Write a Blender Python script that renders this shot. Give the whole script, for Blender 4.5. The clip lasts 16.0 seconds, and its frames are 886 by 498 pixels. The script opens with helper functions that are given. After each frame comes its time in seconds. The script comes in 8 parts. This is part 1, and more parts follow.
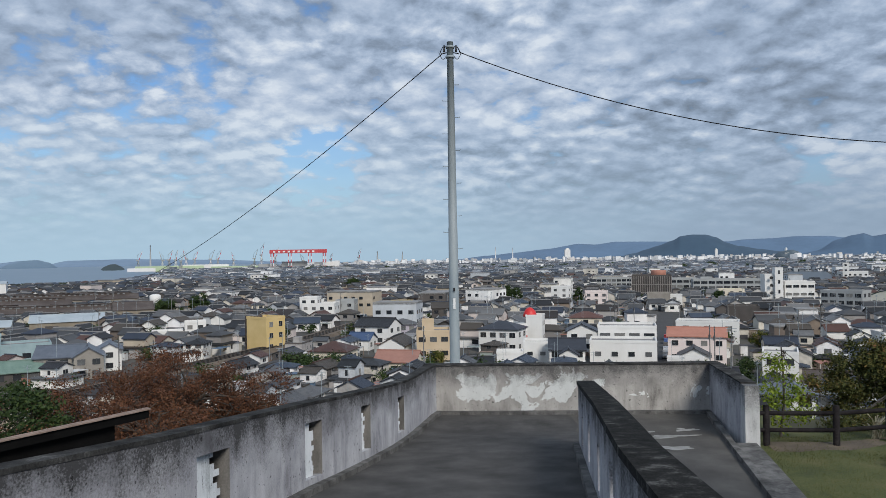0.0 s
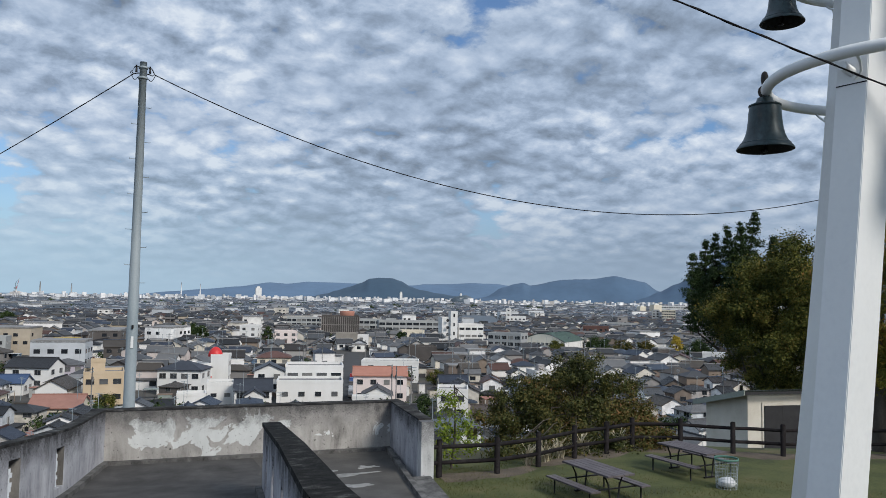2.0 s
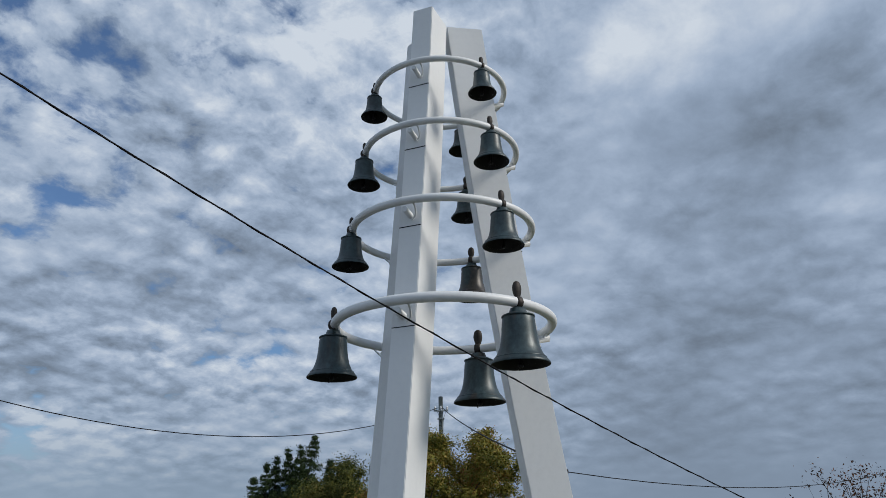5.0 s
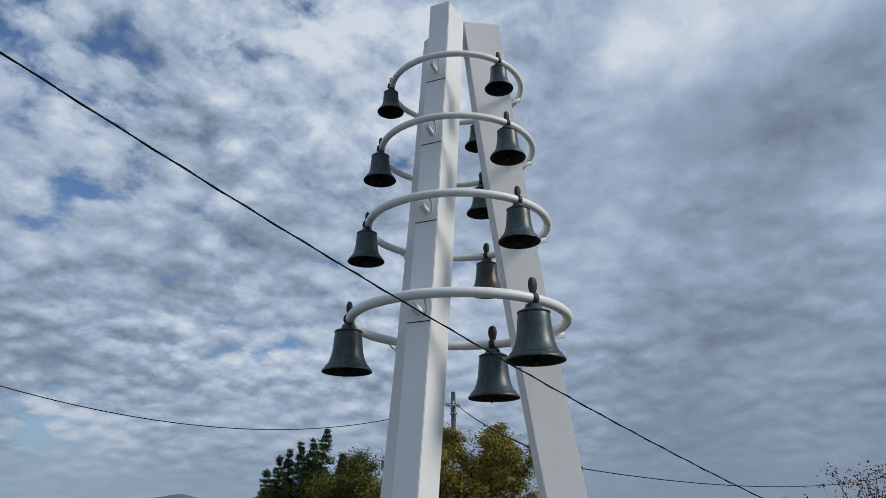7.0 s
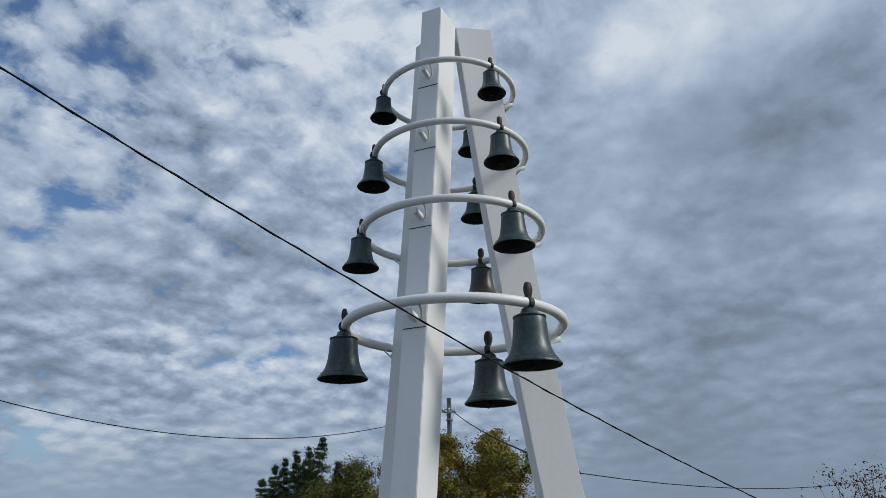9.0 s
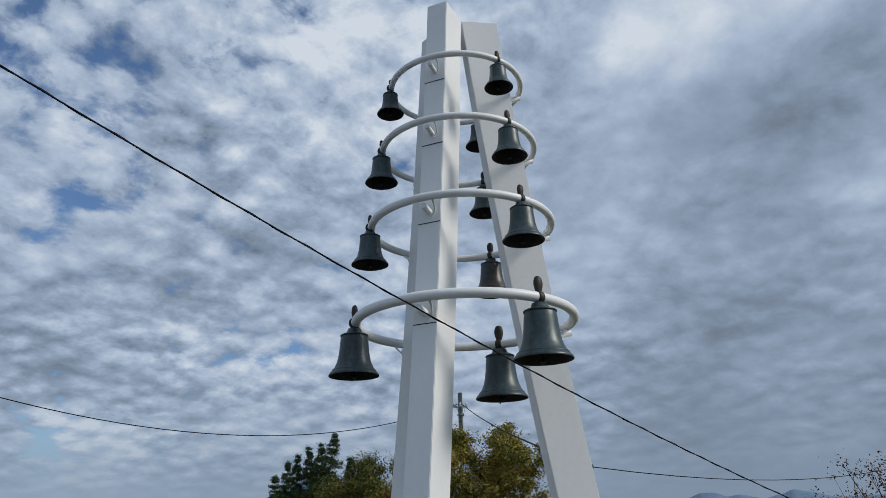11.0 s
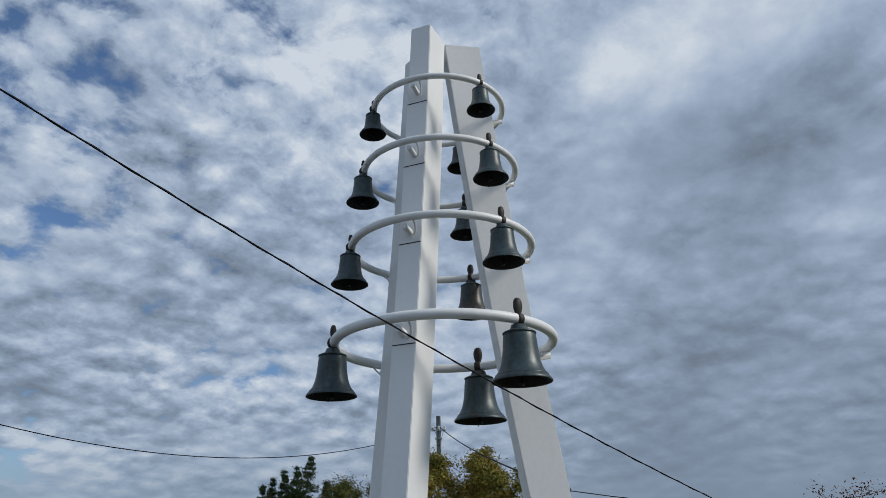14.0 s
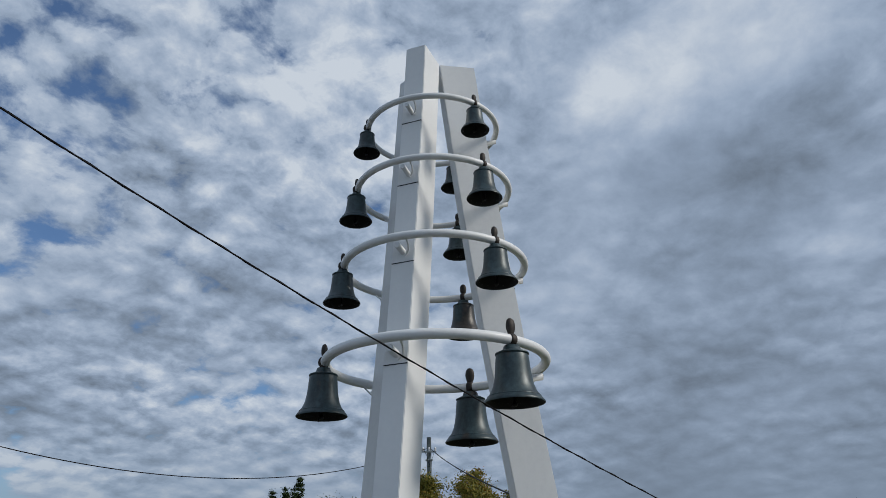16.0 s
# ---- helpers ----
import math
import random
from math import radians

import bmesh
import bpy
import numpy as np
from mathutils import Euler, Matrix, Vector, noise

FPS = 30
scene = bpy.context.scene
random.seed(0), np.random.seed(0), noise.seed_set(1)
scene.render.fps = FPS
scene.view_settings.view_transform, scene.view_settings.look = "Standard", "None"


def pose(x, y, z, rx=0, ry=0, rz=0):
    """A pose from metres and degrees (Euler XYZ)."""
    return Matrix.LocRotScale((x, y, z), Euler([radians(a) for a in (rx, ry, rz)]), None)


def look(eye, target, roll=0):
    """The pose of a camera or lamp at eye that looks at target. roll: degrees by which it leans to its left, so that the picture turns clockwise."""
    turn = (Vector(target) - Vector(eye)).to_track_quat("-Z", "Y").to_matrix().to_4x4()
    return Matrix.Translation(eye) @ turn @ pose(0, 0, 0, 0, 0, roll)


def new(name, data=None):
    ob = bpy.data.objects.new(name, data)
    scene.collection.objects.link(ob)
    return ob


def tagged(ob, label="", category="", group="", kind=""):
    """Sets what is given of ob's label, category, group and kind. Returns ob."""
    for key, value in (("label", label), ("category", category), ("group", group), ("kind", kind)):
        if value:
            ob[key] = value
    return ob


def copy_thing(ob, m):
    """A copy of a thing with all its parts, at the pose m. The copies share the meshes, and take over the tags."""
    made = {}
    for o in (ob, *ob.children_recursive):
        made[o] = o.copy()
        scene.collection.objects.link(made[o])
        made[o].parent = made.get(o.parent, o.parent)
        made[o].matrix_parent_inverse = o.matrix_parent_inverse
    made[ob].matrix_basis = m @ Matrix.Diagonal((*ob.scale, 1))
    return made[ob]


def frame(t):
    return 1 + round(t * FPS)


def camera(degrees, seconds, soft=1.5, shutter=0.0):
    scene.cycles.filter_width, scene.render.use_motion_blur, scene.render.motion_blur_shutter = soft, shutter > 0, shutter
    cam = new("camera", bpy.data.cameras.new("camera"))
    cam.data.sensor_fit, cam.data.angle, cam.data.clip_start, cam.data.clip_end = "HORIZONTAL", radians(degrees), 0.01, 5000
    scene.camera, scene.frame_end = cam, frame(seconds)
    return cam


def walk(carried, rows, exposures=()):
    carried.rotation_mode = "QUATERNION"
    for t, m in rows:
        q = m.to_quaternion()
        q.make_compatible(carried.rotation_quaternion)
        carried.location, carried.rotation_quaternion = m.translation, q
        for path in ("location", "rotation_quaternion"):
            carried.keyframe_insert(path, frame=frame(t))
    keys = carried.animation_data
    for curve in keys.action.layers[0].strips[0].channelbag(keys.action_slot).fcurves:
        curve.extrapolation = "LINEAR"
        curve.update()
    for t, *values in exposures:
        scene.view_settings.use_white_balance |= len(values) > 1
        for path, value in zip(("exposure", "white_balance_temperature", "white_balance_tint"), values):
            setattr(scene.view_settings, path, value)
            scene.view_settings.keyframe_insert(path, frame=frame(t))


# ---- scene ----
cam = camera(61.1, 16.0, soft=0.8)
# seconds, place, pitch, lean to the left, turn
PATH = [
    (0.0, 0.121, -0.006, 4.587, 0.58, -0.91, -1.60),
    (0.5, 0.113, -0.010, 4.579, 0.43, -0.58, 3.15),
    (1.0, 0.138, -0.007, 4.581, 0.60, 0.02, -0.08),
    (1.5, 0.132, -0.003, 4.586, 1.55, 0.79, -11.18),
    (2.0, 0.097, -0.015, 4.594, 3.59, 1.00, -24.74),
    (2.3, 0.105, -0.037, 4.620, 5.50, 0.71, -32.08),
    (2.5, 0.047, -0.018, 4.611, 7.13, 0.62, -36.93),
    (3.0, -0.024, -0.044, 4.616, 12.09, -0.35, -46.78),
    (3.5, -0.042, -0.058, 4.608, 16.49, -1.01, -53.37),
    (4.0, -0.029, -0.033, 4.607, 19.40, -1.30, -56.94),
    (4.2, -0.024, -0.046, 4.608, 20.02, -1.28, -57.52),
    (6.5, -0.087, -0.010, 4.591, 20.15, -0.09, -56.11),
    (7.0, -0.062, -0.009, 4.605, 19.81, -0.20, -56.11),
    (7.5, -0.057, -0.015, 4.608, 19.57, -0.42, -56.31),
    (8.0, -0.045, -0.013, 4.613, 19.55, -0.57, -56.50),
    (8.5, -0.078, -0.030, 4.593, 19.85, -0.84, -56.57),
    (9.0, -0.052, 0.017, 4.605, 20.28, -1.09, -56.65),
    (11.5, -0.040, 0.033, 4.620, 19.67, -1.73, -55.82),
    (12.0, -0.042, 0.017, 4.621, 19.17, -1.80, -56.14),
    (12.5, -0.019, 0.018, 4.619, 19.17, -1.72, -56.49),
    (13.0, -0.042, 0.017, 4.615, 19.61, -1.80, -56.92),
    (13.5, -0.017, 0.030, 4.607, 20.55, -1.62, -57.20),
    (14.0, -0.027, 0.037, 4.595, 21.61, -1.46, -57.56),
    (14.5, -0.027, 0.046, 4.599, 22.51, -1.28, -57.84),
    (15.0, -0.021, 0.048, 4.592, 23.16, -1.06, -57.99),
    (15.5, -0.031, 0.053, 4.598, 23.26, -1.10, -58.15),
    (16.0, -0.005, 0.063, 4.601, 23.13, -1.15, -58.24),
]
walk(cam, [(t, pose(x, y, z) @ pose(0, 0, 0, 0, 0, yaw) @ pose(0, 0, 0, 90 + pitch) @ pose(0, 0, 0, 0, 0, lean))
           for t, x, y, z, pitch, lean, yaw in PATH],
     [(0.0, 0.0), (1.5, 0.0), (2.0, 0.07), (2.5, 0.17), (3.0, 0.14), (3.5, 0.02), (4.0, -0.15), (13.5, -0.13), (14.5, -0.22), (16.0, -0.24)])

# ---- sky, sun ----
def nd(tree, kind, at=None, **values):
    node = tree.nodes.new(kind)
    for key, value in values.items():
        if key.startswith("i_"):
            node.inputs[key[2:].replace("_", " ")].default_value = value
    return node


def ramp(tree, fac, stops):
    node = tree.nodes.new("ShaderNodeValToRGB")
    els = node.color_ramp.elements
    while len(els) < len(stops):
        els.new(0.5)
    for el, (pos, col) in zip(els, stops):
        el.position, el.color = pos, (*col, 1) if len(col) == 3 else col
    tree.links.new(fac, node.inputs[0])
    return node.outputs[0]


def calc(tree, op, a, b=None, c=None, clamp=False):
    node = tree.nodes.new("ShaderNodeMath")
    node.operation, node.use_clamp = op, clamp
    for i, v in enumerate((a, b, c)):
        if v is None:
            continue
        if isinstance(v, (int, float)):
            node.inputs[i].default_value = v
        else:
            tree.links.new(v, node.inputs[i])
    return node.outputs[0]


def blend(tree, fac, a, b, mode="MIX"):
    node = tree.nodes.new("ShaderNodeMix")
    node.data_type, node.blend_type = "RGBA", mode
    for sock, v in ((node.inputs[0], fac), (node.inputs[6], a), (node.inputs[7], b)):
        if isinstance(v, (int, float)):
            sock.default_value = v
        elif isinstance(v, tuple):
            sock.default_value = (*v, 1)
        else:
            tree.links.new(v, sock)
    return node.outputs[2]


def fbm(tree, vec, scale, detail=4.0, rough=0.55, dist=0.0, w=None):
    node = tree.nodes.new("ShaderNodeTexNoise")
    node.noise_dimensions = "3D"
    node.inputs["Scale"].default_value = scale
    node.inputs["Detail"].default_value = detail
    node.inputs["Roughness"].default_value = rough
    node.inputs["Distortion"].default_value = dist
    if vec is not None:
        tree.links.new(vec, node.inputs["Vector"])
    return node.outputs["Fac"]


SUN_EL, SUN_AZ = 36.0, 160.0     # degrees; azimuth clockwise from +y
world = bpy.data.worlds.new("sky")
scene.world = world
world.use_nodes = True
wt = world.node_tree
wt.nodes.clear()
tc = wt.nodes.new("ShaderNodeTexCoord")
way = tc.outputs["Generated"]
sep = wt.nodes.new("ShaderNodeSeparateXYZ")
wt.links.new(way, sep.inputs[0])
dx, dy, dz = sep.outputs


def layer(bulge):
    """Where a direction meets a cloud layer overhead; a larger bulge foreshortens it less towards the horizon."""
    den = calc(wt, "ADD", calc(wt, "MAXIMUM", dz, 0.0), bulge)
    comb = wt.nodes.new("ShaderNodeCombineXYZ")
    wt.links.new(calc(wt, "DIVIDE", dx, den), comb.inputs[0])
    wt.links.new(calc(wt, "DIVIDE", dy, den), comb.inputs[1])
    comb.inputs[2].default_value = 3.7
    return comb.outputs[0]



def vec_math(op, a, b, k=None):
    node = wt.nodes.new("ShaderNodeVectorMath")
    node.operation = op
    for sock, v in zip(node.inputs, (a, b)):
        if isinstance(v, tuple):
            sock.default_value = v
        else:
            wt.links.new(v, sock)
    if k is not None:
        node.inputs["Scale"].default_value = k
    return node.outputs[0]


def warped(vec, k):
    """A layer's places, slightly warped."""
    node = wt.nodes.new("ShaderNodeTexNoise")
    node.inputs["Scale"].default_value, node.inputs["Detail"].default_value = 6.0, 6.0
    wt.links.new(vec, node.inputs["Vector"])
    return vec_math("ADD", vec, vec_math("SCALE", vec_math("SUBTRACT", node.outputs["Color"], (0.5, 0.5, 0.5)), (0, 0, 0), k))


plane = warped(layer(0.25), 0.10)          # the wide banks
deck = warped(layer(0.34), 0.06)           # the cloudlets, which have height of their own


def region(az, el, inner, outer):
    """1 within inner degrees of a direction, falling to 0 at outer."""
    node = wt.nodes.new("ShaderNodeVectorMath")
    node.operation = "DOT_PRODUCT"
    wt.links.new(way, node.inputs[0])
    node.inputs[1].default_value = (math.sin(radians(az)) * math.cos(radians(el)), math.cos(radians(az)) * math.cos(radians(el)), math.sin(radians(el)))
    mr = wt.nodes.new("ShaderNodeMapRange")
    mr.interpolation_type = "SMOOTHSTEP"
    wt.links.new(node.outputs["Value"], mr.inputs[0])
    mr.inputs[1].default_value, mr.inputs[2].default_value = math.cos(radians(outer)), math.cos(radians(inner))
    return mr.outputs[0]


def total(terms):
    out = None
    for value, k in terms:
        v = calc(wt, "MULTIPLY", value, k)
        out = v if out is None else calc(wt, "ADD", out, v)
    return out


def heap(vec):
    """Height of the cloudlets at a place of the layer: rounded cells with ragged edges."""
    vo = wt.nodes.new("ShaderNodeTexVoronoi")
    vo.voronoi_dimensions, vo.feature = "2D", "SMOOTH_F1"
    vo.inputs["Scale"].default_value, vo.inputs["Smoothness"].default_value = 13.2, 0.35
    wt.links.new(vec, vo.inputs["Vector"])
    return total([(vo.outputs["Distance"], -0.40), (fbm(wt, vec, 12.5, 9.0, 0.60), 1.0)])


puffs = heap(deck)
lit = calc(wt, "SUBTRACT", puffs, heap(vec_math("SCALE", deck, (0, 0, 0), 0.984)))
# crisp cloudlets over the bay and the town, a smooth streaked sheet to the south-east
sheet = region(86, 16, 9, 34)
small = calc(wt, "SUBTRACT", 1.0, calc(wt, "MULTIPLY", sheet, 0.60))
banks = fbm(wt, plane, 2.3, 5.0, 0.52)
sheets = fbm(wt, plane, 0.9, 3.0, 0.5)
# where the deck is open, and where it is thick or thin
opening = total([(region(30, 37, 5, 17), 0.095), (region(24, 31, 2, 9), 0.05), (region(44, 40, 3, 12), 0.02), (region(79, 39, 1, 5), 0.09), (region(-7.5, 7.0, 1, 4.5), 0.22), (region(-19, 17, 2, 10), 0.09), (region(-7, 18.5, 1, 5), 0.08),
                 (region(43.5, 11.8, 1, 3.5), 0.11), (region(28.4, 5.8, 0.5, 3.0), 0.15), (region(27, 19.5, 1, 4), 0.06), (region(-24, 9, 3, 12), 0.05), (region(18, 25, 3, 10), 0.015)])
thick = total([(region(87, 27, 1, 7), 0.12), (region(79, 25, 2, 8), 0.05), (region(80, 18, 3, 12), 0.03), (region(74.6, 33.5, 1, 6), -0.16), (region(84, 36, 2, 8), -0.12), (region(87.5, 21, 1, 4), -0.07), (region(73, 12.4, 1, 3), -0.06),
               (region(82, 7, 5, 18), 0.13), (region(69, 10, 3, 10), 0.07), (region(66, 20, 3, 9), 0.03), (region(46, 20, 3, 8), 0.03), (region(10, 15, 4, 12), -0.03), (region(32, 14, 2, 8), 0.07), (region(35, 11.9, 1, 3), -0.06), (region(39, 17.7, 3, 9), 0.03), (region(49, 34, 3, 10), -0.10), (region(57, 36, 3, 9), -0.04), (region(18, 10, 5, 14), 0.05), (region(-11, 10.5, 2, 6), -0.07), (region(31, 5.2, 1, 4), -0.08), (region(60, 20, 6, 16), -0.01)])
dens = calc(wt, "SUBTRACT", total([(banks, 0.30), (sheets, 0.16), (puffs, 0.62), (sheet, 0.16)]), opening)
mask = ramp(wt, dens, [(0.205, (0.06, 0.06, 0.06)), (0.265, (0.55, 0.55, 0.55)), (0.325, (1, 1, 1))])
patchy = ramp(wt, fbm(wt, plane, 1.9, 3.0, 0.5), [(0.36, (0.55, 0.55, 0.55)), (0.62, (1.02, 1.02, 1.02))])
relief = calc(wt, "MULTIPLY", calc(wt, "MULTIPLY", total([(lit, 0.52), (calc(wt, "SUBTRACT", puffs, 0.315), 0.36)]), small), patchy)
shade = calc(wt, "ADD", calc(wt, "ADD", relief, total([(banks, -0.24), (sheets, -0.16)])), calc(wt, "SUBTRACT", 0.756, thick))
cloud = ramp(wt, shade, [(0.26, (0.150, 0.189, 0.247)), (0.37, (0.220, 0.283, 0.379)), (0.47, (0.292, 0.374, 0.502)), (0.55, (0.374, 0.468, 0.614)), (0.63, (0.470, 0.560, 0.698)), (0.76, (0.67, 0.740, 0.83))])
nish = wt.nodes.new("ShaderNodeTexSky")
nish.sky_type, nish.sun_disc = "NISHITA", False
nish.sun_elevation, nish.sun_rotation = radians(SUN_EL), radians(SUN_AZ)
blue = blend(wt, 1.0, nish.outputs[0], (0.070, 0.092, 0.118), "MULTIPLY")
sky_col = blend(wt, mask, blue, cloud)
# low haze: pale and clear over the bay, greyer inland
haze = ramp(wt, dz, [(0.0, (1, 1, 1)), (0.05, (0.85, 0.85, 0.85)), (0.11, (0.35, 0.35, 0.35)), (0.20, (0, 0, 0))])
inland = ramp(wt, calc(wt, "ADD", calc(wt, "MULTIPLY", dx, 0.8), calc(wt, "MULTIPLY", banks, 0.25)), [(0.0, (0.40, 0.56, 0.69)), (0.45, (0.30, 0.40, 0.52)), (0.9, (0.23, 0.30, 0.40))])
sky_col = blend(wt, haze, sky_col, inland)
bg = wt.nodes.new("ShaderNodeBackground")
wt.links.new(sky_col, bg.inputs[0])
bg.inputs[1].default_value = 1.0
wout = wt.nodes.new("ShaderNodeOutputWorld")
wt.links.new(bg.outputs[0], wout.inputs[0])

sun = new("sun", bpy.data.lights.new("sun", "SUN"))
sun.data.energy, sun.data.angle, sun.data.color = 2.85, radians(18), (1.0, 0.94, 0.86)
_a, _e = radians(SUN_AZ), radians(SUN_EL)
sun.matrix_world = look((0, 0, 60), (-40 * math.sin(_a) * math.cos(_e), -40 * math.cos(_a) * math.cos(_e), 60 - 40 * math.sin(_e)))
scene.view_settings.exposure = 0.0

# ---- materials ----
def material(name, cols, rough=0.8, scale=3.0, fine=30.0, bump=0.15, metal=0.0, vary=0.0, island=False, streak=0.0, coat=0.0, dist=0.02):
    """cols: two to four colours from dark to light, spread by noise at two scales. vary: spread of value from object to object."""
    m = bpy.data.materials.new(name)
    m.use_nodes = True
    t = m.node_tree
    b = t.nodes["Principled BSDF"]
    co = t.nodes.new("ShaderNodeTexCoord")
    vec = co.outputs["Object"]
    if streak:
        mp = t.nodes.new("ShaderNodeMapping")
        mp.inputs["Scale"].default_value = (1, 1, streak)
        t.links.new(vec, mp.inputs[0])
        vec_s = mp.outputs[0]
    else:
        vec_s = vec
    big = fbm(t, vec_s, scale, 5.0, 0.6)
    small = fbm(t, vec, fine, 4.0, 0.6)
    fac = calc(t, "ADD", calc(t, "MULTIPLY", big, 0.7), calc(t, "MULTIPLY", small, 0.3))
    n = len(cols)
    col = ramp(t, fac, [(0.32 + 0.36 * i / max(1, n - 1), c) for i, c in enumerate(cols)])
    if vary:
        src = t.nodes.new("ShaderNodeNewGeometry").outputs["Random Per Island"] if island else t.nodes.new("ShaderNodeObjectInfo").outputs["Random"]
        k = calc(t, "ADD", calc(t, "MULTIPLY", src, 2 * vary), 1 - vary)
        hs = t.nodes.new("ShaderNodeHueSaturation")
        t.links.new(col, hs.inputs["Color"])
        t.links.new(k, hs.inputs["Value"])
        t.links.new(calc(t, "ADD", calc(t, "MULTIPLY", src, 0.06 * vary), 0.5 - 0.03 * vary), hs.inputs["Hue"])
        col = hs.outputs[0]
    t.links.new(col, b.inputs["Base Color"])
    b.inputs["Roughness"].default_value, b.inputs["Metallic"].default_value = rough, metal
    b.inputs["Coat Weight"].default_value = coat
    if bump:
        bp = t.nodes.new("ShaderNodeBump")
        bp.inputs["Strength"].default_value, bp.inputs["Distance"].default_value = bump, dist
        t.links.new(fac, bp.inputs["Height"])
        t.links.new(bp.outputs[0], b.inputs["Normal"])
    return m


def palette(name, stops, rough=0.8, island=False, noise_scale=0.6, bands=0.0, bump=0.1):
    """A colour of its own for each object or island, picked from stops, with stains; bands: courses of that height."""
    m = bpy.data.materials.new(name)
    m.use_nodes = True
    t = m.node_tree
    b = t.nodes["Principled BSDF"]
    co = t.nodes.new("ShaderNodeTexCoord").outputs["Object"]
    src = t.nodes.new("ShaderNodeNewGeometry").outputs["Random Per Island"] if island else t.nodes.new("ShaderNodeObjectInfo").outputs["Random"]
    node = t.nodes.new("ShaderNodeValToRGB")
    node.color_ramp.interpolation = "CONSTANT"
    els = node.color_ramp.elements
    while len(els) < len(stops):
        els.new(0.5)
    for i, (el, c) in enumerate(zip(els, stops)):
        el.position, el.color = i / len(stops), (*c, 1)
    t.links.new(src, node.inputs[0])
    st = fbm(t, co, noise_scale, 5.0, 0.65)
    k = ramp(t, st, [(0.3, (0.68, 0.68, 0.68)), (0.65, (1.1, 1.1, 1.1))])
    col = blend(t, 1.0, node.outputs[0], k, "MULTIPLY")
    t.links.new(col, b.inputs["Base Color"])
    b.inputs["Roughness"].default_value = rough
    if bands:
        wv = t.nodes.new("ShaderNodeTexWave")
        wv.wave_type, wv.bands_direction = "BANDS", "X"
        wv.inputs["Scale"].default_value = 1.0 / bands / 6.283 * 6.283 / 2
        t.links.new(co, wv.inputs[0])
        bp = t.nodes.new("ShaderNodeBump")
        bp.inputs["Strength"].default_value, bp.inputs["Distance"].default_value = 0.6, 0.05
        t.links.new(wv.outputs[1], bp.inputs["Height"])
        t.links.new(bp.outputs[0], b.inputs["Normal"])
    return m


M_WHITE = material("white_paint", [(0.62, 0.635, 0.645), (0.69, 0.705, 0.71), (0.73, 0.745, 0.745)], 0.45, 0.8, 14, 0.03, streak=0.25)
def bronze(name, bare_at):
    """Blue-grey patina with brown bare patches and dark runs, different on every bell."""
    m = bpy.data.materials.new(name)
    m.use_nodes = True
    t = m.node_tree
    b = t.nodes["Principled BSDF"]
    co = t.nodes.new("ShaderNodeTexCoord").outputs["Object"]
    rnd = t.nodes.new("ShaderNodeObjectInfo").outputs["Random"]
    mp = t.nodes.new("ShaderNodeMapping")
    t.links.new(co, mp.inputs[0])
    cv = t.nodes.new("ShaderNodeCombineXYZ")
    for i, k in enumerate((7.0, 13.0, 3.0)):
        t.links.new(calc(t, "MULTIPLY", rnd, k), cv.inputs[i])
    t.links.new(cv.outputs[0], mp.inputs["Location"])
    st = t.nodes.new("ShaderNodeMapping")
    st.inputs["Scale"].default_value = (1, 1, 0.18)
    t.links.new(mp.outputs[0], st.inputs[0])
    runs = fbm(t, st.outputs[0], 7.0, 5.0, 0.6)
    mott = fbm(t, mp.outputs[0], 18.0, 5.0, 0.6)
    patch = fbm(t, st.outputs[0], 2.6, 2.0, 0.5)
    fac = calc(t, "ADD", calc(t, "MULTIPLY", runs, 0.6), calc(t, "MULTIPLY", mott, 0.4))
    pat = ramp(t, fac, [(0.32, (0.008, 0.014, 0.016)), (0.45, (0.019, 0.035, 0.040)), (0.56, (0.031, 0.056, 0.063)), (0.70, (0.050, 0.085, 0.094))])
    bare = ramp(t, mott, [(0.35, (0.018, 0.014, 0.011)), (0.65, (0.052, 0.040, 0.030))])
    bf = ramp(t, calc(t, "ADD", patch, calc(t, "MULTIPLY", mott, 0.12)), [(bare_at, (0, 0, 0)), (bare_at + 0.05, (0.85, 0.85, 0.85))])
    t.links.new(blend(t, bf, pat, bare), b.inputs["Base Color"])
    b.inputs["Metallic"].default_value = 0.15
    t.links.new(calc(t, "ADD", calc(t, "MULTIPLY", mott, 0.3), 0.27), b.inputs["Roughness"])
    bp = t.nodes.new("ShaderNodeBump")
    bp.inputs["Strength"].default_value, bp.inputs["Distance"].default_value = 0.12, 0.01
    t.links.new(mott, bp.inputs["Height"])
    t.links.new(bp.outputs[0], b.inputs["Normal"])
    return m


M_BRONZE = bronze("patinated_bronze", 0.74)
M_BRONZE_B = bronze("worn_brown_bronze", 0.60)
M_BROWN = material("dark_bronze", [(0.018, 0.016, 0.015), (0.048, 0.038, 0.032)], 0.6, 8, 40, 0.2, 0.4)
# shade within the bells' hollows, put into a near-black colour
M_BELL_IN = material("shaded_bronze", [(0.003, 0.003, 0.003), (0.008, 0.009, 0.009)], 0.85, 6, 30, 0.1)
M_IRON = material("black_iron", [(0.012, 0.012, 0.013), (0.03, 0.03, 0.032)], 0.5, 6, 40, 0.1, 0.6)
M_GALV = material("galvanised_steel", [(0.19, 0.235, 0.26), (0.26, 0.305, 0.33), (0.33, 0.37, 0.395)], 0.6, 2.0, 30, 0.05, 0.0, streak=0.2)
M_CABLE = material("cable_rubber", [(0.004, 0.004, 0.005), (0.010, 0.010, 0.012)], 0.6, 5, 60, 0.1)
